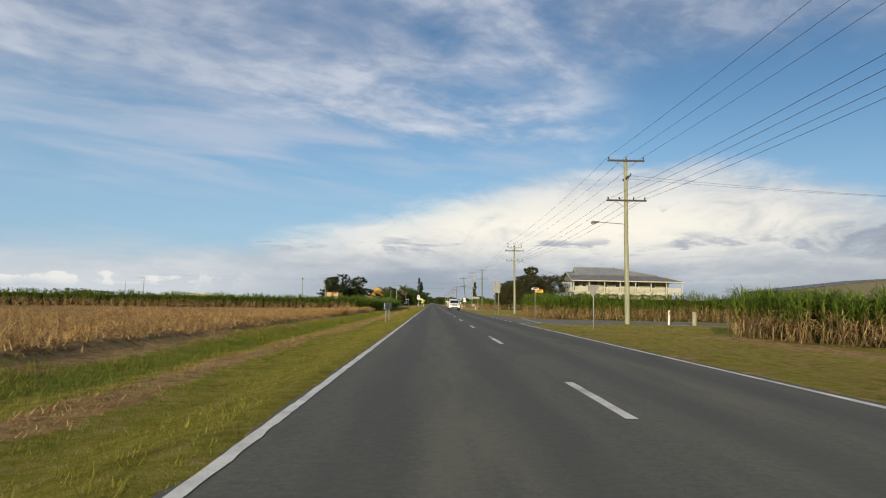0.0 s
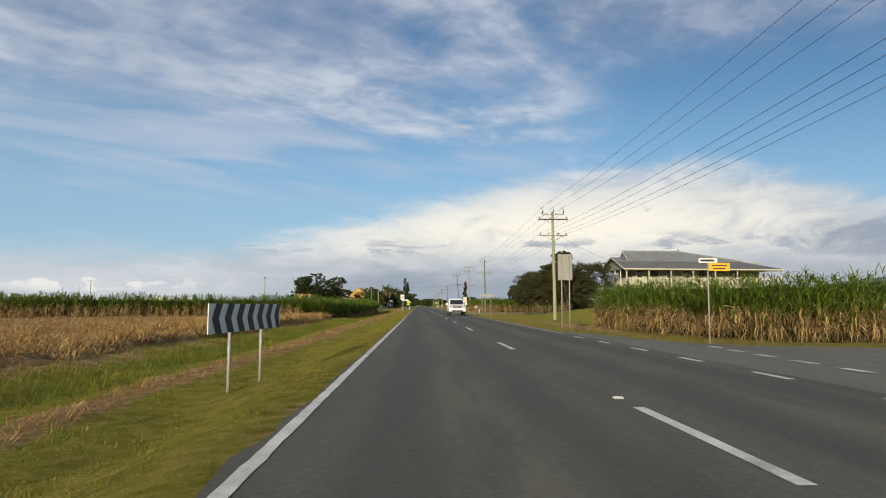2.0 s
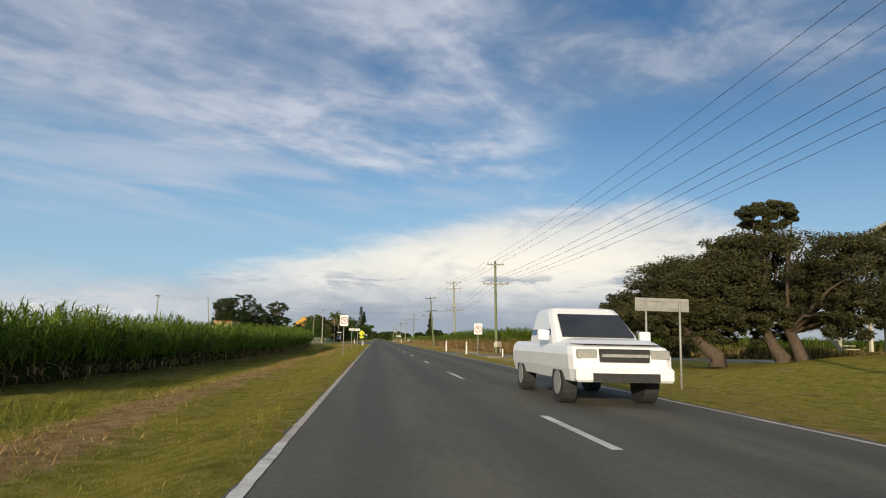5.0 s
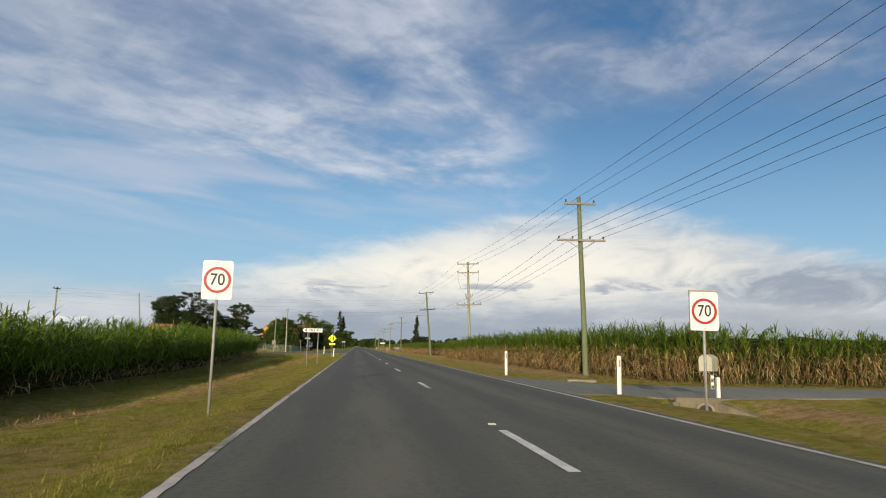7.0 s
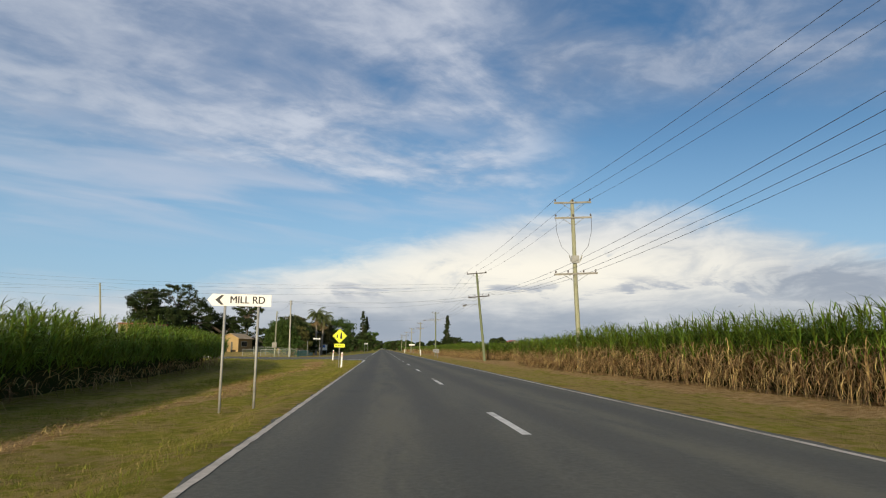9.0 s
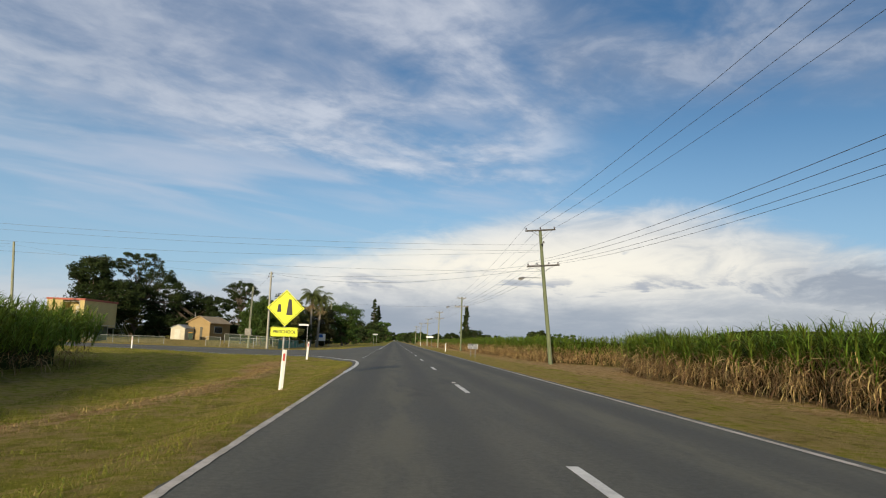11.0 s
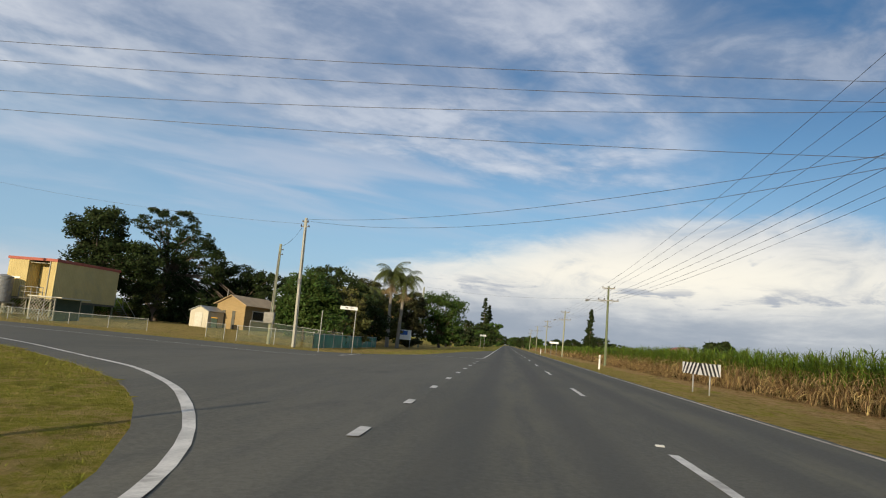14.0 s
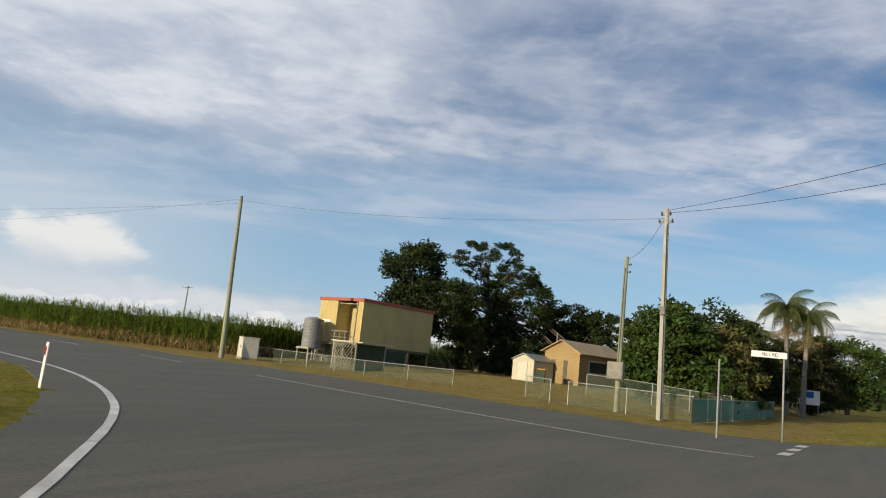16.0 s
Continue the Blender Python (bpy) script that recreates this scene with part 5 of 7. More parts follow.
part("symbol", Geo().slab([(-0.24, -0.005, zc - 0.12), (-0.12, -0.005, zc - 0.12), (-0.14, -0.005, zc + 0.10), (-0.21, -0.005, zc + 0.10)], -0.003)
     .slab([(0.02, -0.005, zc - 0.20), (0.20, -0.005, zc - 0.20), (0.15, -0.005, zc + 0.25), (0.07, -0.005, zc + 0.25)], -0.003), M_BLACK, plate, "two plain dark shapes")
sub = part("name_plate", Geo().slab(rounded(0.76, 0.27, 0.03, zc - 0.68, 0), 0.006), M_YELLOW, s)
for k in (0, 1):
    lettering("lettering", "PRESCHOOL", 0.135, M_BLACK, sub, (0.004 * k, -0.005 - 0.001 * k, zc - 0.68), squeeze=0.84)
g = Geo()
for z, h in ((zc - 0.68 + 0.122, 0.01), (zc - 0.68 - 0.122, 0.01)):
    g.box((0, -0.004, z), (0.72, 0.004, h))
for x in (-0.365, 0.365):
    g.box((x, -0.004, zc - 0.68), (0.01, 0.004, 0.25))
part("border", g, M_BLACK, sub, "thin black border")


def guide_post(x, y, refl, lean=0.0, zz=None):
    z = gz(x, y) if zz is None else zz
    s = thing("guide_post", (x, y, z), lean * 6, "white plastic roadside guide post with a reflector", "guide post", "guide posts")
    s.rotation_mode = "XYZ"
    s.matrix_world = pose(x, y, z, 0, lean * 40, 0)
    part("post", Geo().prism([(-0.055, -0.012), (0, -0.03), (0.055, -0.012), (0.055, 0.012), (-0.055, 0.012)], -0.3, 1.02), M_POST, s)
    part("reflector", Geo().slab(rounded(0.05, 0.19, 0.015, 0.83, -0.034), 0.004), M_REFL if refl else M_GALV, s, "red reflector" if refl else "grey reflector")


for x, y, rr, ln in ((4.86, 134.7, 0, 0.01), (4.45, 146.2, 0, -0.02), (-4.6, 198.0, 1, 0.06), (-6.75, 219.9, 1, 0.08), (-23.5, 238.0, 1, 0.0), (14.75, 32.0, 1, 0.05), (4.6, 262.5, 0, 0.0), (4.6, 340, 0, 0)):
    guide_post(x, y, rr, ln, gz(x, y))
stub = thing("timber_stub", (16.2, 31.1, gz(16.2, 31.1)), 0, "weathered grey timber stub post beside the side road", "post")
part("stub", Geo().tube([(0, 0, -0.3), (0.01, 0, 0.5), (0, 0.01, 0.95)], [0.15, 0.15, 0.13], 10), M_POLE, stub)


def sight_board(name, at, rz, length, h, z, n, slant, label, chevron=False):
    """A striped board on posts. It faces -y before it is turned by rz."""
    s = thing(name, (at[0], at[1], gz(*at)), rz, label, "road sign", "sight boards")
    z = z - gz(*at)
    plate = part("board", Geo().slab([(-length / 2, 0, z - h / 2), (length / 2, 0, z - h / 2), (length / 2, 0, z + h / 2), (-length / 2, 0, z + h / 2)], 0.012), M_WHITE, s)
    w = length / n / 2
    for i in range(n):
        x0 = -length / 2 + (i + 0.25) * length / n
        if chevron:
            q = [(x0 + w * 0.6, z + h / 2), (x0, z), (x0 + w * 0.6, z - h / 2), (x0 + w * 1.6, z - h / 2), (x0 + w, z), (x0 + w * 1.6, z + h / 2)]
        else:
            k = slant if i > 4 else -slant
            q = [(x0 - k / 2, z + h / 2), (x0 + k / 2, z - h / 2), (x0 + k / 2 + w, z - h / 2), (x0 - k / 2 + w, z + h / 2)]
        q = [(min(max(a, -length / 2 + 0.01), length / 2 - 0.01), -0.004, b) for a, b in q]
        part("stripe", Geo().slab(q, -0.003), M_BLACK, plate)
    for x in (-length * 0.22, length * 0.22):
        sign_post(s, x, 0.05, 0, z + h * 0.3)
    return s


sight_board("sight_board", (5.4, 241.0), -80, 3.1, 0.44, 0.86, 10, 0.30, "black and white diagonally striped sight board on posts")
sight_board("chevron_board", (-5.22, 35.6), 85, 3.6, 0.46, 0.83, 7, 0, "black and white chevron sight board facing the side road", True)

s = thing("route_board", (5.0, 56.6, gz(5.0, 56.6)), 6, "grey aluminium back of a tall road sign", "road sign")
zb = -gz(5.0, 56.6)
plate = part("sign_plate", Geo().slab(rounded(0.74, 1.28, 0.04, 2.98 + zb, 0), 0.006), M_GALV, s)
for dz in (2.45, 2.83, 3.2, 3.52):
    part("rail", Geo().box((0, -0.02, dz + zb), (0.72, 0.03, 0.045)), M_GALV, s)
sign_post(s, -0.2, -0.06, 0, 3.6 + zb), sign_post(s, 0.2, -0.06, 0, 3.6 + zb)

s = thing("street_sign", (7.46, 45.85, gz(7.46, 45.85)), -4, "slim post with a white street blade and an amber board", "road sign")
sign_post(s, 0, 0, 0, 2.83, 0.025)
bl = part("street_blade", Geo().slab(rounded(0.62, 0.15, 0.02, 2.80, -0.03), 0.005), M_WHITE, s, "white blade with unreadable dark lettering")
part("writing", Geo().box((-0.02, -0.036, 2.80), (0.46, 0.004, 0.07)), M_BLACK, bl)
am = part("amber_board", Geo().slab([(0.02 + a, -0.03, 2.58 + b) for a, b in ((0, -0.13), (0.70, -0.13), (0.70, 0.13), (0, 0.13))], 0.005), M_AMBER, s, "amber board with dark bars of writing")
for dz, w in ((0.05, 0.5), (-0.05, 0.4)):
    part("writing", Geo().box((0.37, -0.036, 2.58 + dz), (w, 0.004, 0.04)), M_BLACK, am)

s = thing("give_way_sign", (7.5, 24.2, gz(7.5, 24.2)), 20, "bare grey back of a triangular give-way sign on a post", "road sign")
sign_post(s, 0, -0.05, 0, 2.55)
part("sign_plate", Geo().slab([(-0.46, 0, 2.6), (0, 0, 1.82), (0.46, 0, 2.6)], 0.006), M_GALV, s)

s = thing("street_sign", (-11.25, 254.75, gz(-11.25, 254.75)), 12, "white street name blade on a slim steel post", "road sign")
sign_post(s, 0, 0.03, 0, 2.72, 0.03)
bl = part("street_blade", Geo().slab([(a - 0.42, 0, 2.72 + b) for a, b in ((-0.55, -0.1), (0.5, -0.1), (0.5, 0.1), (-0.55, 0.1))], 0.006), M_WHITE, s, "white name blade")
lettering("name", "MILL RD", 0.15, M_BLACK, bl, (-0.42, -0.006, 2.72), squeeze=0.9)
s = thing("bare_post", (-12.9, 253.2, gz(-12.9, 253.2)), 0, "plain galvanised steel post without a sign", "post")
part("post", Geo().tube([(0, 0, -0.3), (0, 0, 2.45)], 0.03, 8), M_GALV, s)

M_BLUE = mat("blue_notice_panel", (0.03, 0.10, 0.36), (0.04, 0.13, 0.42), 4, 0.5)
s = thing("notice_board", (-14.0, 293.2, gz(-14, 293)), 14, "white notice board with a blue heading on two posts", "notice board")
part("panel", Geo().box((0, 0, 1.55), (1.7, 0.06, 1.15)), M_WHITE, s, bevel=0.01)
part("heading", Geo().box((-0.2, -0.035, 1.78), (1.2, 0.01, 0.5)), M_BLUE, s, "blue heading panel")
for x in (-0.75, 0.75):
    sign_post(s, x, 0.06, 0, 2.1, 0.04)

mb = thing("letter_box", (7.85, 135.3, gz(7.85, 135.3)), -6, "cream metal letter box on a white post", "letter box")
part("post", Geo().box((0.08, 0, 0.25), (0.09, 0.09, 1.1)), M_POST, mb)
M_BOX = mat("cream_painted_metal", (0.50, 0.47, 0.37), (0.40, 0.37, 0.28), 5, 0.6, dirt=((0.3, 0.25, 0.17), 0.5))
arch = [(0.17, 0.98), (0.17, 1.27)] + [(0.17 * math.cos(radians(a)), 1.27 + 0.15 * math.sin(radians(a))) for a in range(15, 180, 15)] + [(-0.17, 1.27), (-0.17, 0.98)]
turn = Matrix.Rotation(radians(-38), 3, "Z")
bx = part("box_body", Geo().slab([turn @ Vector((x, -0.29, z)) for x, z in arch], -0.58), M_BOX, mb)
part("front_flap", Geo().slab([turn @ Vector((x * 0.88, -0.298, 0.03 + z * 0.972)) for x, z in arch], -0.006), M_BOX, bx)
part("slot", Geo().box(turn @ Vector((0, -0.302, 1.28)), (0.24, 0.008, 0.03), -38), M_BLACK, bx)
tag = part("number_strip", Geo().box((-0.13, -0.14, 0.72), (0.09, 0.012, 0.46), -20), M_GALV, mb, "hanging strip of small plates")
for k in range(5):
    part("plate_bar", Geo().box((-0.13, -0.15, 0.54 + 0.09 * k), (0.06, 0.012, 0.06), -20), M_WHITE if k % 2 else M_BLACK, tag)
c = thing("culvert_headwall", (7.2, 135.05, -0.34), -6, "weathered concrete culvert headwall over a grass drain", "headwall", "culvert headwalls")
part("wall", Geo().box((0, 0, -0.06), (1.25, 0.18, 0.60)), M_CONC_OLD, c, bevel=0.025)
for sx, reach in ((1, 0.9), (-1, 0.35)):
    a, b = Vector((sx * 0.62, -0.05, 0)), Vector((sx * (0.62 + reach), -0.8 * reach - 0.05, 0))
    n = Vector((0.10, 0.06 * sx, 0))
    q = [a - n, a + n, b + n, b - n]
    part("wing_wall", Geo().add([p + Vector((0, 0, -0.5)) for p in q] + [p + Vector((0, 0, z)) for p, z in zip(q, (0.12, 0.12, -0.25, -0.25))],
                                [(0, 3, 2, 1), (4, 5, 6, 7), (0, 1, 5, 4), (1, 2, 6, 5), (2, 3, 7, 6), (3, 0, 4, 7)]), M_CONC_OLD, c)
part("pipe", ring(0.15, -0.13, -0.14, 0.2, 0.26), M_CONC, c, "concrete drain pipe end")
# flat black disc, the shade inside the pipe put into its colour
part("pipe_shade_disc", Geo().slab(disc(0.15, -0.1, -0.14, 0.205, 24), 0.005), M_BLACK, c)
k = thing("concrete_kerb_block", (6.6, 142.7, gz(6.6, 142.7)), -10, "low concrete block at the driveway edge", "kerb block")
part("block", Geo().box((0, 0, 0.02), (1.1, 0.35, 0.2)), M_CONC, k, bevel=0.03)
M_CREAM = mat("cream_green_cabinet_paint", (0.62, 0.60, 0.50), (0.52, 0.50, 0.41), 3, 0.5, dirt=((0.35, 0.32, 0.24), 0.4))
cb = thing("service_cabinet", (-45.2, 261.9, gz(-45.2, 261.9)), -28, "cream metal roadside service cabinet with double doors", "cabinet")
part("plinth", Geo().box((0, 0, 0.05), (1.9, 1.1, 0.2)), M_CONC, cb)
part("body", Geo().box((0, 0, 0.80), (1.8, 1.0, 1.35)), M_CREAM, cb, bevel=0.02)
part("top", Geo().box((0, 0, 1.50), (1.9, 1.1, 0.06)), M_CREAM, cb, bevel=0.01)
for sx in (-0.43, 0.43):
    dr = part("door", Geo().box((sx, -0.51, 0.8), (0.82, 0.02, 1.2)), M_CREAM, cb, bevel=0.004)
    part("handle", Geo().box((sx * 0.25, -0.53, 0.85), (0.03, 0.02, 0.14)), M_BLACK, dr)

# direction sign for the other lane, seen from behind
s = thing("direction_sign", (5.4, 98.7, gz(5.4, 98.7)), 4, "pale metal back of a low direction sign on two posts", "road sign")
zc = 2.17 - gz(5.4, 98.7)
sign_post(s, -0.5, 0.03, 0, zc + 0.15), sign_post(s, 0.5, 0.03, 0, zc + 0.15)
plate = part("sign_plate", Geo().box((0, 0.07, zc), (1.6, 0.006, 0.36)), M_GALV, s, "pale bare aluminium back")
for dz in (-0.1, 0.1):
    part("stiffener", Geo().box((0, 0.055, zc + dz), (1.5, 0.022, 0.03)), M_GALV, plate)

# small signs further along the road
for x, y, rz, w in ((6.2, 330.0, -6, 1.5), (-6.0, 332.0, 8, 1.1)):
    s = thing("direction_sign", (x, y, gz(x, y)), rz, "small white direction sign on two posts beside the far road", "road sign")
    part("sign_plate", Geo().slab(rounded(w, 0.32, 0.03, 2.35, 0), 0.006), M_WHITE, s)
    for px in (-w * 0.3, w * 0.3):
        sign_post(s, px, 0.04, 0, 2.45)

# raised reflective markers on the centre line
M_RPM = mat("white_reflective_marker", (0.70, 0.68, 0.60), (0.55, 0.53, 0.46), 8, 0.4)
for k in range(-2, 22):
    m = thing("road_marker", (0.0, 7.4 + 24 * k, 0.010), 0, "small white raised reflective road marker", "road marker", "road markers")
    part("body", Geo().add([(-0.055, -0.055, 0), (0.055, -0.055, 0), (0.055, 0.055, 0), (-0.055, 0.055, 0), (-0.05, -0.02, 0.018), (0.05, -0.02, 0.018), (0.05, 0.02, 0.018), (-0.05, 0.02, 0.018)],
                        [(3, 2, 1, 0), (4, 5, 6, 7), (0, 1, 5, 4), (1, 2, 6, 5), (2, 3, 7, 6), (3, 0, 4, 7)]), M_RPM, m)

# ---------- buildings ----------


def ribbed(name, c1, c2, axis, per_m, rough=0.5, metal=0.0, depth=0.6, rust=None):
    """Painted ribbed sheet: ribs along one axis, soft staining."""
    m = mat(name, c1, c2, 0.8, rough, metal, fine=9, dirt=rust)
    k = m.node_tree
    b = next(n for n in k.nodes if n.type == "BSDF_PRINCIPLED")
    w = k.nodes.new("ShaderNodeTexWave")
    w.wave_type, w.bands_direction = "BANDS", axis
    w.inputs["Scale"].default_value = per_m * 0.314
    co = k.nodes.new("ShaderNodeTexCoord")
    bn = k.nodes.new("ShaderNodeBump")
    bn.inputs["Strength"].default_value, bn.inputs["Distance"].default_value = depth, 0.03
    k.links.new(co.outputs["Object"], w.inputs["Vector"])
    k.links.new(w.outputs[1], bn.inputs["Height"])
    k.links.new(bn.outputs[0], b.inputs["Normal"])
    return m


M_ROOF = ribbed("grey_corrugated_roof", (0.28, 0.295, 0.29), (0.225, 0.235, 0.23), "X", 6, 0.45, 0.3, rust=((0.20, 0.17, 0.14), 0.35))
M_ROOF_B = ribbed("brownish_corrugated_roof", (0.20, 0.19, 0.178), (0.155, 0.147, 0.138), "X", 6, 0.5, 0.2, rust=((0.15, 0.11, 0.08), 0.4))
M_CREAMWALL = ribbed("cream_weatherboard", (0.29, 0.288, 0.205), (0.25, 0.245, 0.172), "Z", 7, 0.7, depth=0.4)
M_TRIM = mat("cream_white_timber_trim", (0.56, 0.54, 0.43), (0.48, 0.46, 0.365), 3, 0.6, fine=20)
M_GLASS = mat("dark_window_glass", (0.02, 0.023, 0.026), (0.03, 0.033, 0.036), 2, 0.08, spec=0.7)
# dark boards; the tone also stands in for shade in openings and below roofs
M_SCREEN = mat("dark_boards_and_shade", (0.12, 0.115, 0.085), (0.085, 0.08, 0.06), 3, 0.8)
M_YWALL = ribbed("mustard_ribbed_cladding", (0.52, 0.41, 0.165), (0.44, 0.345, 0.135), "X", 5, 0.55, depth=0.8)
M_YWALL_Y = ribbed("mustard_ribbed_side_cladding", (0.58, 0.47, 0.20), (0.50, 0.40, 0.165), "Y", 5, 0.55, depth=0.8, rust=((0.34, 0.30, 0.17), 0.5))
M_REDTRIM = mat("faded_red_fascia", (0.40, 0.11, 0.07), (0.33, 0.09, 0.06), 3, 0.6)
M_TAN = ribbed("tan_brick_cladding", (0.36, 0.255, 0.115), (0.29, 0.205, 0.09), "Z", 6, 0.8, depth=0.5)
M_TANROOF = ribbed("tan_tiled_roof", (0.50, 0.37, 0.21), (0.41, 0.29, 0.165), "X", 4, 0.7, depth=0.8)
M_ZINC = ribbed("zinc_corrugated_tank", (0.30, 0.31, 0.30), (0.23, 0.235, 0.23), "Z", 9, 0.5, 0.35, depth=0.9)
M_DARKGREEN = mat("dark_green_painted_sheet", (0.035, 0.06, 0.042), (0.05, 0.075, 0.05), 2, 0.6)
M_LATT = mat("weathered_lattice_timber", (0.42, 0.40, 0.31), (0.32, 0.30, 0.23), 5, 0.8)


def farmhouse():
    """Two storeys with an upper verandah, its front along x at y = 0, base at the origin's height."""
    h = thing("farmhouse", (24.0, 107.2, 0.95), 0, "cream two-storey timber farmhouse with verandah and grey iron roof", "house")
    L, FLOOR, EAVE = 19.6, 2.75, 4.85
    # roof: lower skirt with a gable at the left end, steeper main roof above, hipped on the right
    ey, by, ry = -0.55, 2.7, 5.1
    ez, bz, gz_, rz = EAVE + 0.05, 6.0, 6.65, 7.5
    x0, xr0, xr1, xb, x1 = -0.45, 1.5, 8.8, 16.4, 20.3
    back = lambda y: 2 * ry - y
    g = Geo()
    for f in (lambda y: y, back):
        q = [(x0, f(ey), ez), (x1, f(ey), ez), (xb, f(by), bz), (x0, f(by), bz)]
        g.slab(q if f(1) == 1 else q[::-1], 0.06)
    g.slab([(x1, ey, ez), (x1, back(ey), ez), (xb, back(by), bz), (xb, by, bz)], 0.06)
    part("verandah_roof", g, M_ROOF_B, h, "brownish grey iron verandah roof")
    g = Geo()
    for f in (lambda y: y, back):
        q = [(x0, f(by), bz + 0.03), (xr0, f(by), bz + 0.03), (xr0, f(ry), gz_ + 0.03), (x0, f(ry), gz_ + 0.03)]
        g.slab(q if f(1) == 1 else q[::-1], 0.06)
        q = [(xr0 - 0.3, f(by), bz + 0.05), (xb, f(by), bz + 0.05), (xr1, f(ry), rz), (xr0 - 0.3, f(ry), rz)]
        g.slab(q if f(1) == 1 else q[::-1], 0.06)
    g.slab([(xb, by, bz + 0.05), (xb, back(by), bz + 0.05), (xr1, ry, rz)], 0.06)
    part("main_roof", g, M_ROOF, h, "grey corrugated iron main roof")
    part("ridge_cap", Geo().tube([(xr0 - 0.3, ry, rz + 0.02), (xr1, ry, rz + 0.02)], 0.09, 6).tube([(xr1, ry, rz + 0.02), (xb, by, bz + 0.08)], 0.07, 6), M_ROOF, h)
    part("finial", Geo().tube([(xr1, ry, rz), (xr1, ry, rz + 0.35)], [0.12, 0.05], 6), M_ROOF_B, h)
    # gable ends with boards and bargeboards
    part("gable_wall", Geo().slab([(0, ey + 0.4, ez), (0, ry, gz_ - 0.1), (0, back(ey) - 0.4, ez)], 0.08), M_CREAMWALL, h)
    part("gablet", Geo().slab([(xr0 - 0.15, by + 0.6, bz + 0.35), (xr0 - 0.15, ry, rz - 0.1), (xr0 - 0.15, back(by) - 0.6, bz + 0.35)], 0.08), M_CREAMWALL, h)
    for ya, za, yb, zb, xx in ((ey, ez, by, bz, x0), (by, bz, ry, gz_, x0), (back(ey), ez, back(by), bz, x0), (back(by), bz, ry, gz_, x0), (by, bz + 0.05, ry, rz, xr0 - 0.32), (back(by), bz + 0.05, ry, rz, xr0 - 0.32)):
        part("bargeboard", Geo().slab([(xx - 0.02, ya, za - 0.12), (xx - 0.02, ya, za + 0.08), (xx - 0.02, yb, zb + 0.08), (xx - 0.02, yb, zb - 0.12)], -0.04), M_TRIM, h)
    part("gutter", Geo().box(((x0 + x1) / 2, ey - 0.04, ez - 0.08), (x1 - x0, 0.1, 0.14)), M_TRIM, h)
    # walls set back behind the verandah
    part("upper_wall", Geo().box((10.1, 5.6, 4.3), (16.9, 6.0, 3.2)), M_CREAMWALL, h)
    part("lower_wall", Geo().box((10.4, 5.2, 1.35), (16.6, 7.6, 2.7)), M_CREAMWALL, h)
    yw, yl = 2.6, 1.4
    for x in (2.6, 6.6, 8.9, 12.4, 15.6):
        w = part("window", Geo().box((x, yw - 0.02, 4.35), (0.9, 0.06, 1.3)), M_TRIM, h)
        part("pane", Geo().box((x, yw - 0.06, 4.35), (0.72, 0.03, 1.12)), M_GLASS, w)
    for x in (4.6, 10.7):
        part("upper_door", Geo().box((x, yw - 0.03, 4.05), (0.95, 0.06, 2.05)), M_SCREEN, h, "dark screened door")
    for x in (5.2, 9.0, 13.2):
        w = part("window", Geo().box((x, yl - 0.02, 1.55), (1.1, 0.06, 0.9)), M_TRIM, h)
        part("pane", Geo().box((x, yl - 0.06, 1.55), (0.95, 0.03, 0.75)), M_GLASS, w)
        for i in range(4):
            part("bar", Geo().box((x - 0.33 + 0.22 * i, yl - 0.085, 1.55), (0.02, 0.02, 0.75)), M_TRIM, w)
    for x, w_ in ((3.1, 1.6), (11.2, 1.4)):
        part("lower_door", Geo().box((x, yl - 0.03, 1.1), (w_, 0.06, 2.15)), M_CREAMWALL, h, "wide cream panel door")
    # flat dark panel, the shade of an open bay put into its colour
    part("bay_shade_panel", Geo().box((1.9, yl - 0.02, 1.2), (0.7, 0.05, 2.4)), M_SCREEN, h)
    # verandah floor, posts, rails
    part("verandah_floor", Geo().box((9.8, 1.3, FLOOR - 0.02), (20.0, 2.9, 0.16)), M_TRIM, h)
    part("side_floor", Geo().box((0.8, 6.6, FLOOR - 0.02), (1.9, 7.7, 0.16)), M_TRIM, h)
    n, step = 8, 2.86
    for i in range(n):
        x = 0.1 + i * step
        part("upper_post", Geo().box((x, 0.05, (FLOOR + EAVE) / 2), (0.13, 0.13, EAVE - FLOOR)), M_TRIM, h)
        part("lower_post", Geo().box((x, 0.05, FLOOR / 2 - 0.1), (0.15, 0.15, FLOOR + 0.1)), M_TRIM, h)
        if i < n - 1:
            xm = x + step / 2
            b = part("balustrade", Geo().box((xm, 0.05, FLOOR + 0.98), (step - 0.14, 0.09, 0.07)).box((xm, 0.05, FLOOR + 0.16), (step - 0.14, 0.07, 0.06)), M_TRIM, h)
            for j in range(13):
                part("baluster", Geo().box((x + 0.32 + j * (step - 0.64) / 12, 0.05, FLOOR + 0.56), (0.105, 0.03, 0.78)), M_TRIM, b)
            # arched valance below the floor
            v, seg = [], 10
            for j in range(seg + 1):
                u = -1 + 2 * j / seg
                v += [(xm + u * (step / 2 - 0.08), 0.05, FLOOR - 0.1), (xm + u * (step / 2 - 0.08), 0.05, FLOOR - 0.22 - 0.34 * u * u)]
            gg = Geo()
            for j in range(seg):
                gg.slab([v[2 * j + 1], v[2 * j + 3], v[2 * j + 2], v[2 * j]], 0.03)
            part("valance", gg, M_TRIM, h)
            gg = Geo()
            for j in range(17):
                u = -0.94 + 1.88 * j / 16
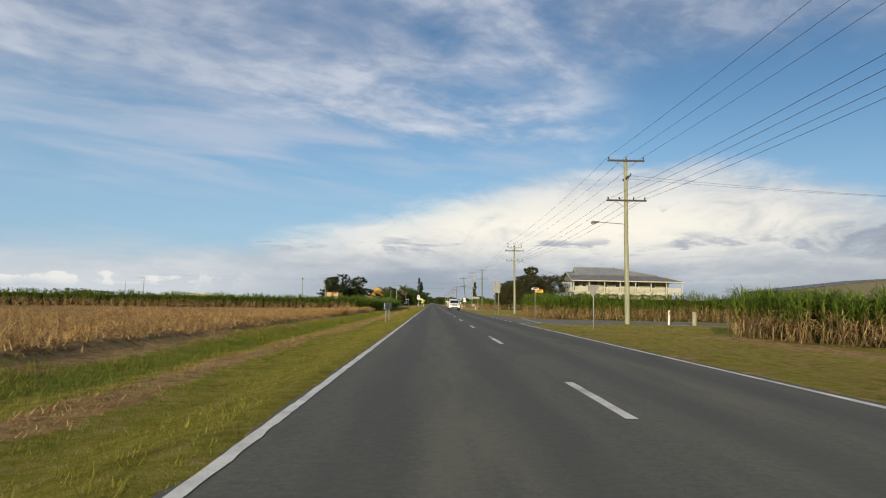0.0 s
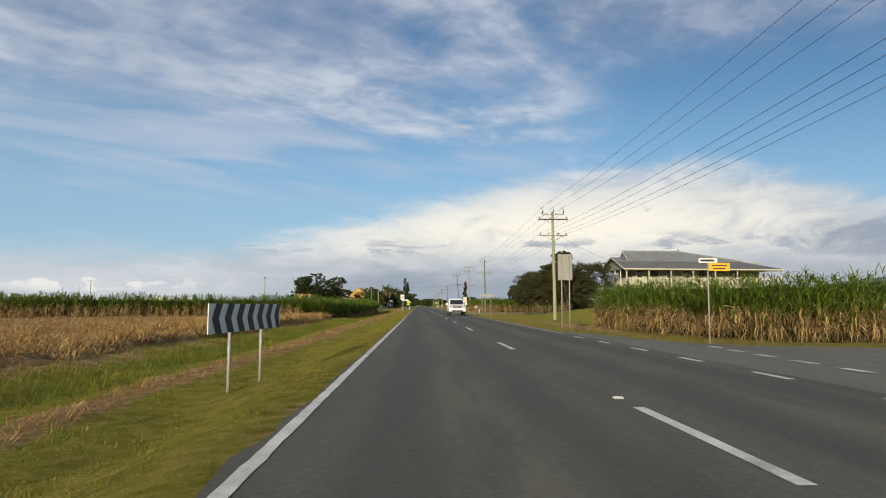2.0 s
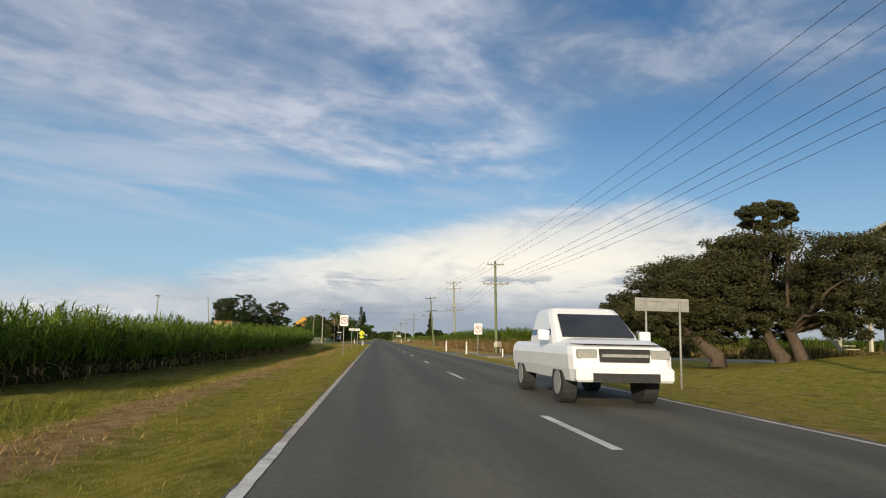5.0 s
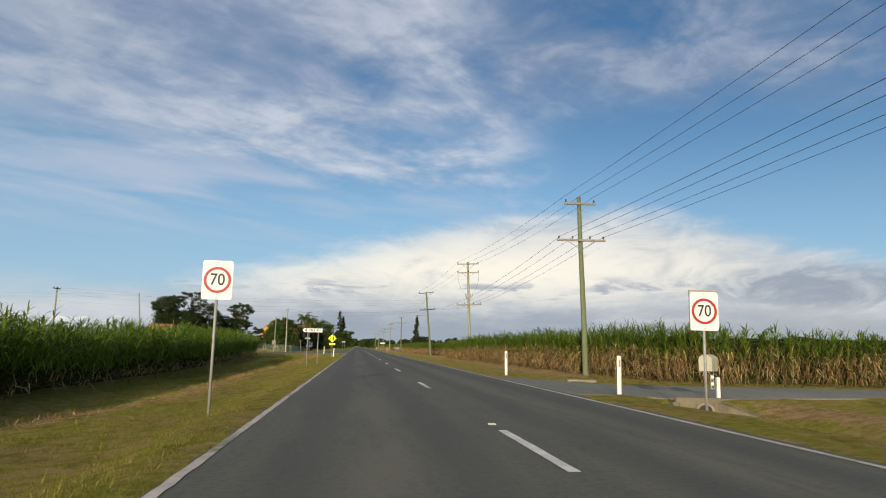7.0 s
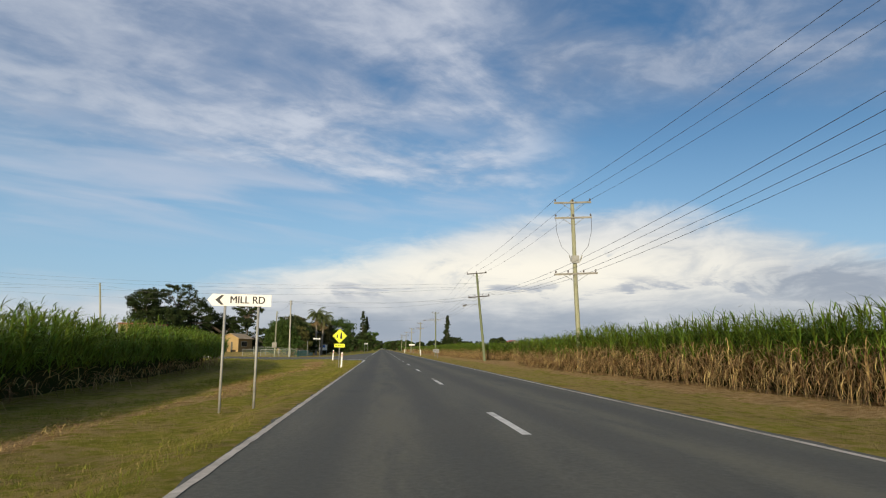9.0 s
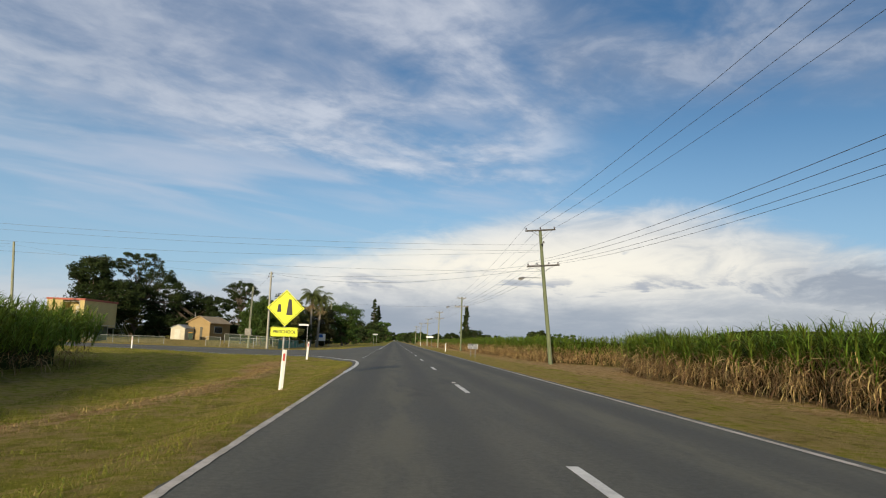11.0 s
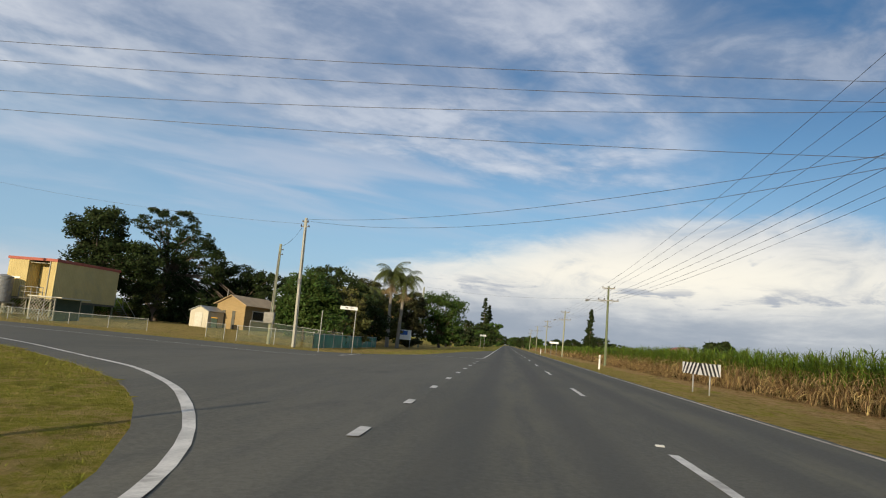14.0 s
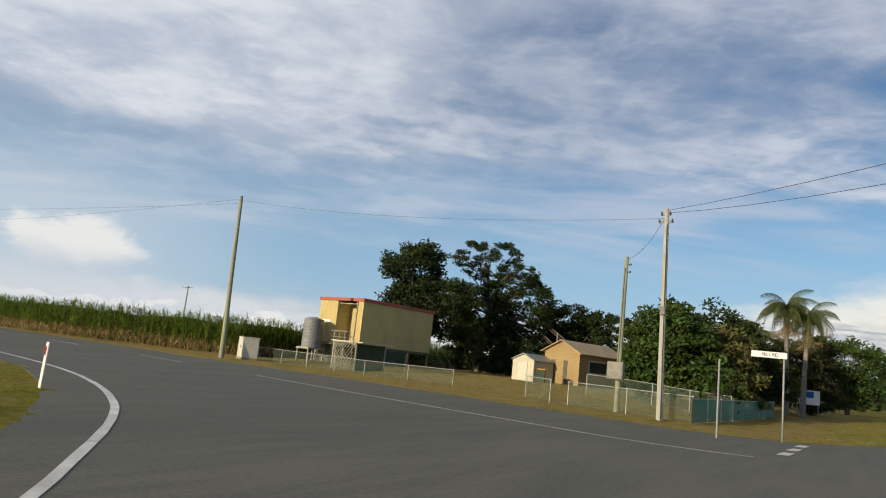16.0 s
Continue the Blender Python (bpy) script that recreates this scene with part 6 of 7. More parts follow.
                gg.box((xm + u * (step / 2 - 0.08), 0.03, FLOOR - 0.27 - 0.34 * u * u), (0.045, 0.025, 0.16))
            tagged(part("fringe", gg, M_TRIM, h), kind="stuff")
    part("beam", Geo().box((9.8, 0.05, EAVE - 0.08), (19.9, 0.12, 0.2)), M_TRIM, h)
    for i in range(4):
        y = 2.6 + i * 2.45
        part("side_post", Geo().box((0.1, y, 1.4), (0.15, 0.15, 2.8)), M_TRIM, h)
        part("side_post", Geo().box((0.1, y, (FLOOR + EAVE) / 2), (0.13, 0.13, EAVE - FLOOR)), M_TRIM, h)
    b = part("side_balustrade", Geo().box((0.1, 5.0, FLOOR + 0.98), (0.09, 9.8, 0.07)), M_TRIM, h)
    for j in range(30):
        part("baluster", Geo().box((0.1, 0.3 + j * 0.325, FLOOR + 0.56), (0.03, 0.105, 0.78)), M_TRIM, b)
    # outside stair on the left
    g = Geo()
    for i in range(14):
        g.box((-1.2 - 0.0, 7.5 + i * 0.26, 0.1 + i * 0.19), (1.0, 0.28, 0.04))
    part("stair", g.box((-1.7, 9.2, 1.35), (0.05, 4.4, 0.2), m=Euler((radians(36), 0, 0)).to_matrix()), M_TRIM, h)
    ac = part("air_conditioner", Geo().box((9.0, -0.9, 0.75), (0.85, 0.35, 1.3)), M_TRIM, h, "outdoor air-conditioner unit", bevel=0.02)
    for z in (0.45, 1.05):
        part("fan_grille", Geo().tube([(8.95, -1.09, z), (8.95, -1.10, z)], 0.23, 16), M_SCREEN, ac)
    return h


farmhouse()


def demountable():
    """A raised ribbed hut. Local origin under the corner towards the junction; x runs across its front, y along its length."""
    b = thing("raised_hut", (-41.75, 269.4, -0.36), -5.0, "mustard ribbed-steel hut raised on posts with red fascia", "hut")
    z0, z1, W, L = 1.8, 5.25, 4.9, 8.4
    pa, pb = -W + 2.05, -0.72           # sides of the porch recess
    pm, pw = (pa + pb) / 2, pb - pa
    part("side_wall", Geo().box((-0.05, L / 2, (z0 + z1) / 2), (0.1, L, z1 - z0)), M_YWALL_Y, b)
    part("back_wall", Geo().box((-W / 2, L - 0.05, (z0 + z1) / 2), (W - 0.2, 0.1, z1 - z0)), M_YWALL, b)
    part("side_wall", Geo().box((-W + 0.05, L / 2, (z0 + z1) / 2), (0.1, L, z1 - z0)), M_YWALL_Y, b)
    part("front_panel", Geo().box(((pa - W) / 2 + 0.05, 0.05, (z0 + z1) / 2), (W + pa - 0.1, 0.1, z1 - z0)), M_YWALL, b)
    part("front_panel", Geo().box((pb / 2 - 0.05, 0.05, (z0 + z1) / 2), (-pb - 0.1, 0.1, z1 - z0)), M_YWALL, b)
    part("porch_wall", Geo().box((pa - 0.03, 0.75, (z0 + z1) / 2), (0.06, 1.3, z1 - z0)), M_YWALL_Y, b)
    part("porch_wall", Geo().box((pb + 0.03, 0.75, (z0 + z1) / 2), (0.06, 1.3, z1 - z0)), M_YWALL_Y, b)
    part("porch_back", Geo().box((pm, 1.4, (z0 + z1) / 2), (pw, 0.06, z1 - z0)), M_YWALL, b)
    part("porch_floor", Geo().box((pm, 0.75, z0 + 0.03), (pw, 1.2, 0.06)), M_SCREEN, b)
    part("porch_ceiling", Geo().box((pm, 0.75, z1 - 0.3), (pw, 1.2, 0.04)), M_TRIM, b)
    xd = pb - 0.62
    d = part("door", Geo().box((xd, 1.345, z0 + 1.1), (0.86, 0.05, 2.1)), M_TRIM, b, "cream door")
    part("door_window", Geo().box((xd - 0.1, 1.315, z0 + 1.62), (0.28, 0.02, 0.34)), M_GLASS, d)
    part("kick_plate", Geo().box((xd, 1.315, z0 + 0.35), (0.7, 0.02, 0.4)), M_GALV, d, "worn metal kick plate")
    part("notice", Geo().box((xd, 1.315, z0 + 0.95), (0.42, 0.02, 0.26)), M_RED, d, "small red notice")
    part("fan_light", Geo().box((xd, 1.35, z0 + 2.45), (0.86, 0.05, 0.4)), M_TRIM, b, "cream panel over the door")
    part("wall_sign", Geo().box((-W + 0.9, -0.01, z0 + 1.7), (1.0, 0.02, 0.16)), M_WHITE, b, "white strip sign")
    part("drain_pipe", Geo().tube([(pb + 0.1, -0.04, z1 - 0.1), (pb + 0.1, -0.06, 0.0)], 0.04, 6), M_GALV, b)
    g = Geo().tube([(-W + 1.8, -0.3, z0 + 0.95), (pb, -0.3, z0 + 0.95)], 0.035, 6).tube([(-W + 1.8, -0.3, z0 + 0.5), (pb, -0.3, z0 + 0.5)], 0.025, 6)
    for k in range(5):
        xx = -W + 1.8 + k * (W - 1.8 + pb) / 4
        g.tube([(xx, -0.3, z0 - 0.1), (xx, -0.3, z0 + 0.95)], 0.03, 6)
    part("porch_rail", g, M_GALV, b)
    part("landing", Geo().box(((pb - W + 1.8) / 2, -0.18, z0 - 0.05), (W - 1.8 + pb + 0.1, 0.4, 0.1)), M_SCREEN, b)
    part("roof", Geo().box((-W / 2, L / 2, z1 + 0.03), (W + 0.1, L + 0.1, 0.06)), M_ROOF, b)
    for c, s in (((-W / 2, -0.06, z1), (W + 0.2, 0.06, 0.24)), ((0.06, L / 2, z1), (0.06, L + 0.2, 0.26)), ((-W - 0.06, L / 2, z1), (0.06, L + 0.2, 0.24))):
        part("fascia", Geo().box(c, s), M_REDTRIM, b, "faded red fascia board")
    part("floor_frame", Geo().box((-W / 2, L / 2, z0 - 0.1), (W, L, 0.2)), M_SCREEN, b)
    for x in (-0.15, -W + 0.15):
        for y in (0.2, 2.9, 5.6, 8.3):
            part("stump", Geo().tube([(x, y, -0.3), (x, y, z0 - 0.15)], 0.09, 8), M_POLE, b)
    # a dark sheet standing in for the undercroft's shade, and a lattice screen
    part("undercroft_shade", Geo().box((-0.12, 3.0, 0.8), (0.06, 5.4, 1.6)), M_DARKGREEN, b, "dark green sheet in place of the shade below the floor")
    part("lattice", lattice(2.4, 1.7, -W + 0.1, -0.1, 0.0), M_LATT, b, "weathered diagonal lattice")
    # steps at the back end
    g = Geo()
    for i in range(8):
        g.box((0.75, L - 0.4 + i * 0.27, z0 - 0.1 - i * 0.22), (0.9, 0.28, 0.04))
    st = part("steps", g, M_GALV, b, "open steel steps")
    for x in (0.3, 1.2):
        part("hand_rail", Geo().tube([(x, L - 0.4, z0 + 0.85), (x, L + 1.7, 0.95)], 0.03, 6).tube([(x, L - 0.4, z0 - 0.1), (x, L - 0.4, z0 + 0.85)], 0.025, 6).tube([(x, L + 1.7, 0), (x, L + 1.7, 0.95)], 0.025, 6), M_GALV, st)
    return b


def lattice(w, h, x, y, z, rot=False):
    """Crossed slats in a plane facing -y, from the corner x, y, z."""
    g = Geo()
    n = 8
    for s in (1, -1):
        for i in range(-n, n + 1):
            a, b = Vector((x + i * w / n, y, z)), Vector((x + i * w / n + h * s, y, z + h))
            lo, hi = x, x + w
            t0, t1 = 0.0, 1.0
            d = b.x - a.x
            for lim, sg in ((lo, 1), (hi, -1)):
                t = (lim - a.x) / d
                if d * sg > 0:
                    t0 = max(t0, t)
                else:
                    t1 = min(t1, t)
            if t1 - t0 > 0.06:
                p, q = a.lerp(b, t0), a.lerp(b, t1)
                g.tube([p + Vector((0, 0.012 * s, 0)), q + Vector((0, 0.012 * s, 0))], 0.022, 4)
    for p, q in (((x, z), (x + w, z)), ((x, z + h), (x + w, z + h)), ((x, z), (x, z + h)), ((x + w, z), (x + w, z + h))):
        g.tube([(p[0], y, p[1]), (q[0], y, q[1])], 0.045, 4)
    return g


demountable()
lean = thing("lean_to", (-38.5, 265.5, -0.38), -12.5, "low lattice-sided lean-to with a pale flat roof", "lean-to")
part("roof", Geo().box((-1.0, 1.2, 2.0), (3.7, 2.9, 0.08)), M_TRIM, lean, "pale flat sheet roof")
part("lattice", lattice(2.6, 1.95, -2.6, -0.1, 0.0), M_LATT, lean)
part("side_panel", Geo().box((0.05, 1.2, 0.95), (0.05, 2.5, 1.9)), M_DARKGREEN, lean, "dark green sheet side")
for x, y in ((-2.6, -0.1), (0.05, -0.1), (0.05, 2.4), (-2.6, 2.4)):
    part("corner_post", Geo().box((x, y, 1.0), (0.1, 0.1, 2.0)), M_LATT, lean)
tank = thing("water_tank", (-45.75, 268.45, -0.36), -10, "corrugated zinc rainwater tank on a stand", "water tank")
part("tank_shell", Geo().tube([(0, 0, 1.25), (0, 0, 3.45)], 0.76, 28), M_ZINC, tank, smooth=False)
part("tank_lid", Geo().tube([(0, 0, 3.45), (0, 0, 3.62)], [0.78, 0.2], 28), M_ZINC, tank)
part("platform", Geo().box((0, 0, 1.19), (1.6, 1.6, 0.12)), M_LATT, tank)
for x in (-0.7, 0.7):
    for y in (-0.7, 0.7):
        part("stand_leg", Geo().box((x, y, 0.45), (0.1, 0.1, 1.4)), M_GALV, tank)


def gabled(name, at, rz, w, length, wall, apex, m_wall, m_roof, label, category, over=0.2, extras=None):
    """A small gabled building; its gable end faces -y, its left front corner is the local origin."""
    b = thing(name, (*at, gz(*at)), rz, label, category)
    g = Geo()
    g.add([(0, 0, -0.1), (w, 0, -0.1), (w, 0, wall), (w / 2, 0, apex), (0, 0, wall), (0, length, -0.1), (w, length, -0.1), (w, length, wall), (w / 2, length, apex), (0, length, wall)],
          [(0, 1, 2, 3, 4), (9, 8, 7, 6, 5), (1, 6, 7, 2), (5, 0, 4, 9), (2, 7, 8, 3), (4, 3, 8, 9)])
    part("wall_shell", g, m_wall, b)
    sl = (apex - wall) / (w / 2)
    for s in (-1, 1):
        xe = w / 2 + s * (w / 2 + over)
        ze = wall - sl * over
        q = [(xe, -over, ze + 0.06), (w / 2, -over, apex + 0.06), (w / 2, length + over, apex + 0.06), (xe, length + over, ze + 0.06)]
        part("roof_slope", Geo().slab(q[::-1] if s > 0 else q[::-1], 0.06 if s < 0 else -0.06), m_roof, b)
    return b


c = gabled("cottage", (-32.1, 281.6), -12, 3.4, 6.5, 2.55, 3.42, M_TAN, M_TANROOF, "small tan brick cottage with a gabled roof", "cottage", 0.3)
for x in (0.9, 2.1):
    part("side_door", Geo().box((x, -0.02, 0.95), (0.35, 0.05, 1.9)), M_SCREEN, c, "narrow dark doorway")
w = part("window", Geo().box((3.42, 2.6, 1.55), (0.06, 2.6, 1.05)), M_TRIM, c)
part("pane", Geo().box((3.46, 2.6, 1.55), (0.03, 2.4, 0.86)), M_GLASS, w)
part("vent_pipe", Geo().tube([(0.5, 0.8, 2.5), (0.5, 0.8, 4.1)], 0.04, 6), M_GALV, c)
c = gabled("garden_shed", (-33.8, 279.3), -12, 2.15, 2.7, 1.55, 2.02, ribbed("pale_cream_sheet", (0.56, 0.52, 0.39), (0.49, 0.45, 0.34), "X", 6, 0.6), M_ROOF, "pale cream metal garden shed with gabled roof", "shed", 0.12)
part("shed_door", Geo().box((1.07, -0.03, 0.72), (0.9, 0.04, 1.4)), M_CREAM, c)
# walls coloured dark for the shade below the roof
c = gabled("farm_shed", (74, 130), 0, 52, 18, 5.5, 8.7, M_SCREEN, M_ROOF_B, "long grey iron farm shed behind the cane, dark walls for the shade under its roof", "shed", 0.4)
c = gabled("roadside_house", (-40.2, 395), -8, 9.6, 11, 6.8, 10.3, mat("ochre_painted_board", (0.50, 0.30, 0.06), (0.42, 0.25, 0.05), 2, 0.7), M_TANROOF, "ochre timber house half hidden behind roadside trees", "house", 0.3)
part("window", Geo().box((4.8, -0.03, 5.2), (1.6, 0.05, 1.2)), M_GLASS, c)
c = gabled("white_shed", (-172, 400), 0, 54, 14, 3.4, 5.0, M_TRIM, mat("white_roof_sheet", (0.72, 0.72, 0.70), (0.64, 0.64, 0.62), 1, 0.5), "long white farm shed beyond the cane", "shed", 0.4)
c = gabled("far_house", (48, 430), 5, 12, 9, 3.2, 5.4, M_CREAMWALL, M_REDTRIM, "distant low house with a red roof among cane", "house", 0.5)
# closed dark walls in place of the shade inside an open carport
c = gabled("open_shelter", (-34.0, 293), -12, 8.5, 4.0, 2.4, 2.8, M_SCREEN, M_ROOF_B, "low carport shelter under the trees, closed dark walls for its shaded inside", "shelter", 0.3)

# ---------- fences ----------


def mesh_material(name, c, cover):
    m = bpy.data.materials.new(name)
    m.use_nodes = True
    k = Nodes(m.node_tree)
    co = k.n("ShaderNodeTexCoord").outputs["Object"]
    n = k.noise(co, 2.0, 3.0)
    col = k.mix(k.step(n, 0.3, 0.7), c, tuple(v * 0.7 for v in c))
    b = k.n("ShaderNodeBsdfPrincipled")
    k.put(b.inputs["Base Color"], col)
    b.inputs["Roughness"].default_value = 0.6
    t = k.n("ShaderNodeBsdfTransparent")
    ms = k.n("ShaderNodeMixShader")
    k.put(ms.inputs[0], k.math("ADD", cover, k.math("MULTIPLY", k.math("SUBTRACT", n, 0.5), 0.2)))
    k.put(ms.inputs[1], t.outputs[0]), k.put(ms.inputs[2], b.outputs[0])
    k.put(k.n("ShaderNodeOutputMaterial").inputs[0], ms.outputs[0])
    return m


M_MESH = mesh_material("green_chain_mesh", (0.13, 0.19, 0.14), 0.10)
M_SHADE = mesh_material("teal_shade_mesh", (0.05, 0.30, 0.22), 0.62)


def fence(line, h, step, m, label, rails=True):
    """Posts, a top rail and a mesh panel between each two posts."""
    f = thing("mesh_fence", (0, 0, 0), 0, label, "fence", "garden fences")
    pts = []
    for a, b in zip(line[:-1], line[1:]):
        a, b = Vector(a), Vector(b)
        n = max(1, round((b - a).length / step))
        pts += [a.lerp(b, i / n) for i in range(n)]
    pts.append(Vector(line[-1]))
    for i, p in enumerate(pts):
        z = gz(*p)
        part("fence_post", Geo().tube([(p.x, p.y, z - 0.2), (p.x, p.y, z + h + 0.05)], 0.028, 6), M_GALV, f)
        if i:
            q = pts[i - 1]
            zq = gz(*q)
            if rails:
                part("top_rail", Geo().tube([(q.x, q.y, zq + h), (p.x, p.y, z + h)], 0.022, 5), M_GALV, f)
            part("mesh_panel", Geo().slab([(q.x, q.y, zq + 0.04), (p.x, p.y, z + 0.04), (p.x, p.y, z + h - 0.03), (q.x, q.y, zq + h - 0.03)], 0.004), m, f)
    return f


fence([(-45.6, 263.2), (-34.8, 262.1), (-29.5, 263.8)], 0.9, 2.6, M_MESH, "low galvanised mesh fence in front of the raised hut")
fence([(-24.2, 262.6), (-22.1, 261.0)], 1.1, 2.4, M_MESH, "short mesh gate standing open at the gateway")
fence([(-21.0, 260.6), (-15.2, 259.9)], 1.1, 2.4, M_MESH, "galvanised mesh fence at the cottage corner")
fence([(-15.2, 259.9), (-14.8, 272.0), (-14.9, 281.0)], 1.02, 2.4, M_SHADE, "corner fence with teal shade cloth")
fence([(-24.0, 270.5), (-15.2, 268.0)], 1.2, 2.4, M_MESH, "inner garden mesh fence")
bin_ = thing("wheelie_bin", (-30.6, 278.0, gz(-30.6, 278)), 20, "dark green wheeled rubbish bin beside the shed", "bin")
part("body", Geo().add([(-0.24, -0.3, 0.08), (0.24, -0.3, 0.08), (0.24, 0.3, 0.08), (-0.24, 0.3, 0.08), (-0.3, -0.36, 0.95), (0.3, -0.36, 0.95), (0.3, 0.36, 0.95), (-0.3, 0.36, 0.95)], [(3, 2, 1, 0), (4, 5, 6, 7), (0, 1, 5, 4), (1, 2, 6, 5), (2, 3, 7, 6), (3, 0, 4, 7)]), M_DARKGREEN, bin_)
part("lid", Geo().box((0, 0, 1.0), (0.64, 0.76, 0.07)), M_AMBER, bin_, "yellow lid", bevel=0.02)
for s in (-1, 1):
    part("wheel", Geo().tube([(s * 0.24, 0.28, 0.1), (s * 0.3, 0.28, 0.1)], 0.1, 10), M_BLACK, bin_)

# ---------- parked white utility ----------


def ute():
    M_CAR = mat("white_car_paint", (0.80, 0.80, 0.79), (0.76, 0.76, 0.75), 2, 0.25, spec=0.5)
    M_TYRE = mat("black_tyre_rubber", (0.025, 0.025, 0.025), (0.035, 0.035, 0.035), 6, 0.85)
    u = thing("white_ute", (1.72, 94.5, 0.012), 180, "white four-wheel-drive utility facing along the road", "car")
    # nose towards +y of the local frame: lower body with a bonnet, a narrower cabin and an open tray
    def shell(rows):
        """A hull through level outlines: z, half width, y at the nose, y at the tail."""
        g, k = Geo(), 12
        for z, w, y1, y0 in rows:
            c = 0.16
            ring_ = [(-w + c, y1), (w - c, y1), (w - 0.04, y1 - 0.08), (w, y1 - c * 1.6), (w, (y1 + y0) / 2), (w, y0 + c), (w - c, y0), (-w + c, y0), (-w, y0 + c), (-w, (y1 + y0) / 2), (-w, y1 - c * 1.6), (-w + 0.04, y1 - 0.08)]
            g.v += [(x, y, z) for x, y in ring_]
        n = len(rows)
        g.f += [(i * k + j, (i + 1) * k + j, (i + 1) * k + (j + 1) % k, i * k + (j + 1) % k) for i in range(n - 1) for j in range(k)]
        g.f += [tuple(range(k)), tuple(range(n * k - 1, (n - 1) * k - 1, -1))]
        return g

    part("body", shell(((0.42, 0.84, 2.46, -2.45), (0.62, 0.89, 2.52, -2.5), (0.86, 0.90, 2.48, -2.5), (1.00, 0.87, 2.34, -2.48), (1.07, 0.80, 1.9, -2.42))), M_CAR, u)
    part("bonnet", shell(((1.05, 0.78, 2.3, 0.9), (1.12, 0.70, 2.05, 0.9), (1.15, 0.5, 1.7, 0.9))), M_CAR, u)
    part("cabin", shell(((1.02, 0.84, 1.32, -0.95), (1.2, 0.82, 1.12, -0.93), (1.64, 0.72, 0.50, -0.85), (1.74, 0.66, 0.34, -0.75), (1.77, 0.50, 0.20, -0.6))), M_CAR, u)
    part("windscreen", Geo().slab([(-0.70, 1.19, 1.17), (0.70, 1.19, 1.17), (0.63, 0.57, 1.60), (-0.63, 0.57, 1.60)][::-1], -0.03), M_GLASS, u, "dark windscreen")
    part("grille", Geo().box((0, 2.50, 0.86), (0.86, 0.07, 0.22)), M_BLACK, u)
    part("grille_bar", Geo().box((0, 2.54, 0.86), (0.80, 0.03, 0.05)), M_GALV, u, "chrome grille bar")
    part("bumper", Geo().box((0, 2.50, 0.54), (1.70, 0.20, 0.24)), M_CAR, u, bevel=0.04)
    part("air_intake", Geo().box((0, 2.61, 0.50), (1.15, 0.02, 0.14)), M_BLACK, u)
    part("number_plate", Geo().box((0, 2.62, 0.62), (0.37, 0.02, 0.1)), M_WHITE, u)
    for s in (-1, 1):
        part("headlight", Geo().box((s * 0.64, 2.45, 0.88), (0.34, 0.1, 0.16)), M_GALV, u, bevel=0.02)
        part("mirror", Geo().box((s * 1.0, 0.95, 1.2), (0.22, 0.1, 0.2)), M_CAR, u, bevel=0.02)
        part("side_window", Geo().slab([(s * 0.815, 0.85, 1.2), (s * 0.815, -0.75, 1.2), (s * 0.695, -0.7, 1.58), (s * 0.695, 0.4, 1.58)], 0.015 * s), M_GLASS, u)
        for y in (1.5, -1.55):
            w = part("wheel", Geo().tube([(s * 0.62, y, 0.36), (s * 0.88, y, 0.36)], 0.37, 20), M_TYRE, u)
            part("rim", Geo().tube([(s * 0.87, y, 0.36), (s * 0.89, y, 0.36)], 0.22, 14), M_GALV, w)
    return u


ute()

# ---------- trees and shrubs ----------
M_BARK = mat("grey_brown_bark", (0.16, 0.125, 0.09), (0.10, 0.08, 0.06), 2.5, 0.9, bump=0.6, fine=14, stretch=(4, 4, 1))
M_BARK_P = mat("pale_palm_trunk", (0.25, 0.225, 0.185), (0.18, 0.16, 0.13), 3, 0.9, bump=0.4, fine=12, stretch=(1, 1, 4))
M_FOL = mat("dark_tree_leaf", (0.022, 0.036, 0.012), (0.042, 0.057, 0.018), 0.5, 0.6, fine=3, spec=0.08, vary=0.5, transl=0.2)
M_FOL_G = mat("green_shrub_leaf", (0.040, 0.075, 0.017), (0.070, 0.105, 0.025), 0.6, 0.5, fine=3, spec=0.1, vary=0.5, transl=0.25)
M_FOL_B = mat("brownish_tree_leaf", (0.076, 0.073, 0.030), (0.042, 0.045, 0.020), 0.6, 0.7, fine=3, spec=0.08, vary=0.5, transl=0.2)
M_FOL_Y = mat("olive_tree_leaf", (0.10, 0.105, 0.032), (0.13, 0.12, 0.04), 0.6, 0.6, fine=3, spec=0.1, vary=0.45, transl=0.25)
M_FROND_DRY = mat("dead_palm_frond", (0.24, 0.17, 0.09), (0.17, 0.12, 0.06), 0.8, 0.9, fine=4, vary=0.4)
M_FROND = mat("palm_frond", (0.062, 0.085, 0.022), (0.110, 0.122, 0.034), 0.8, 0.5, fine=4, vary=0.4, transl=0.25)


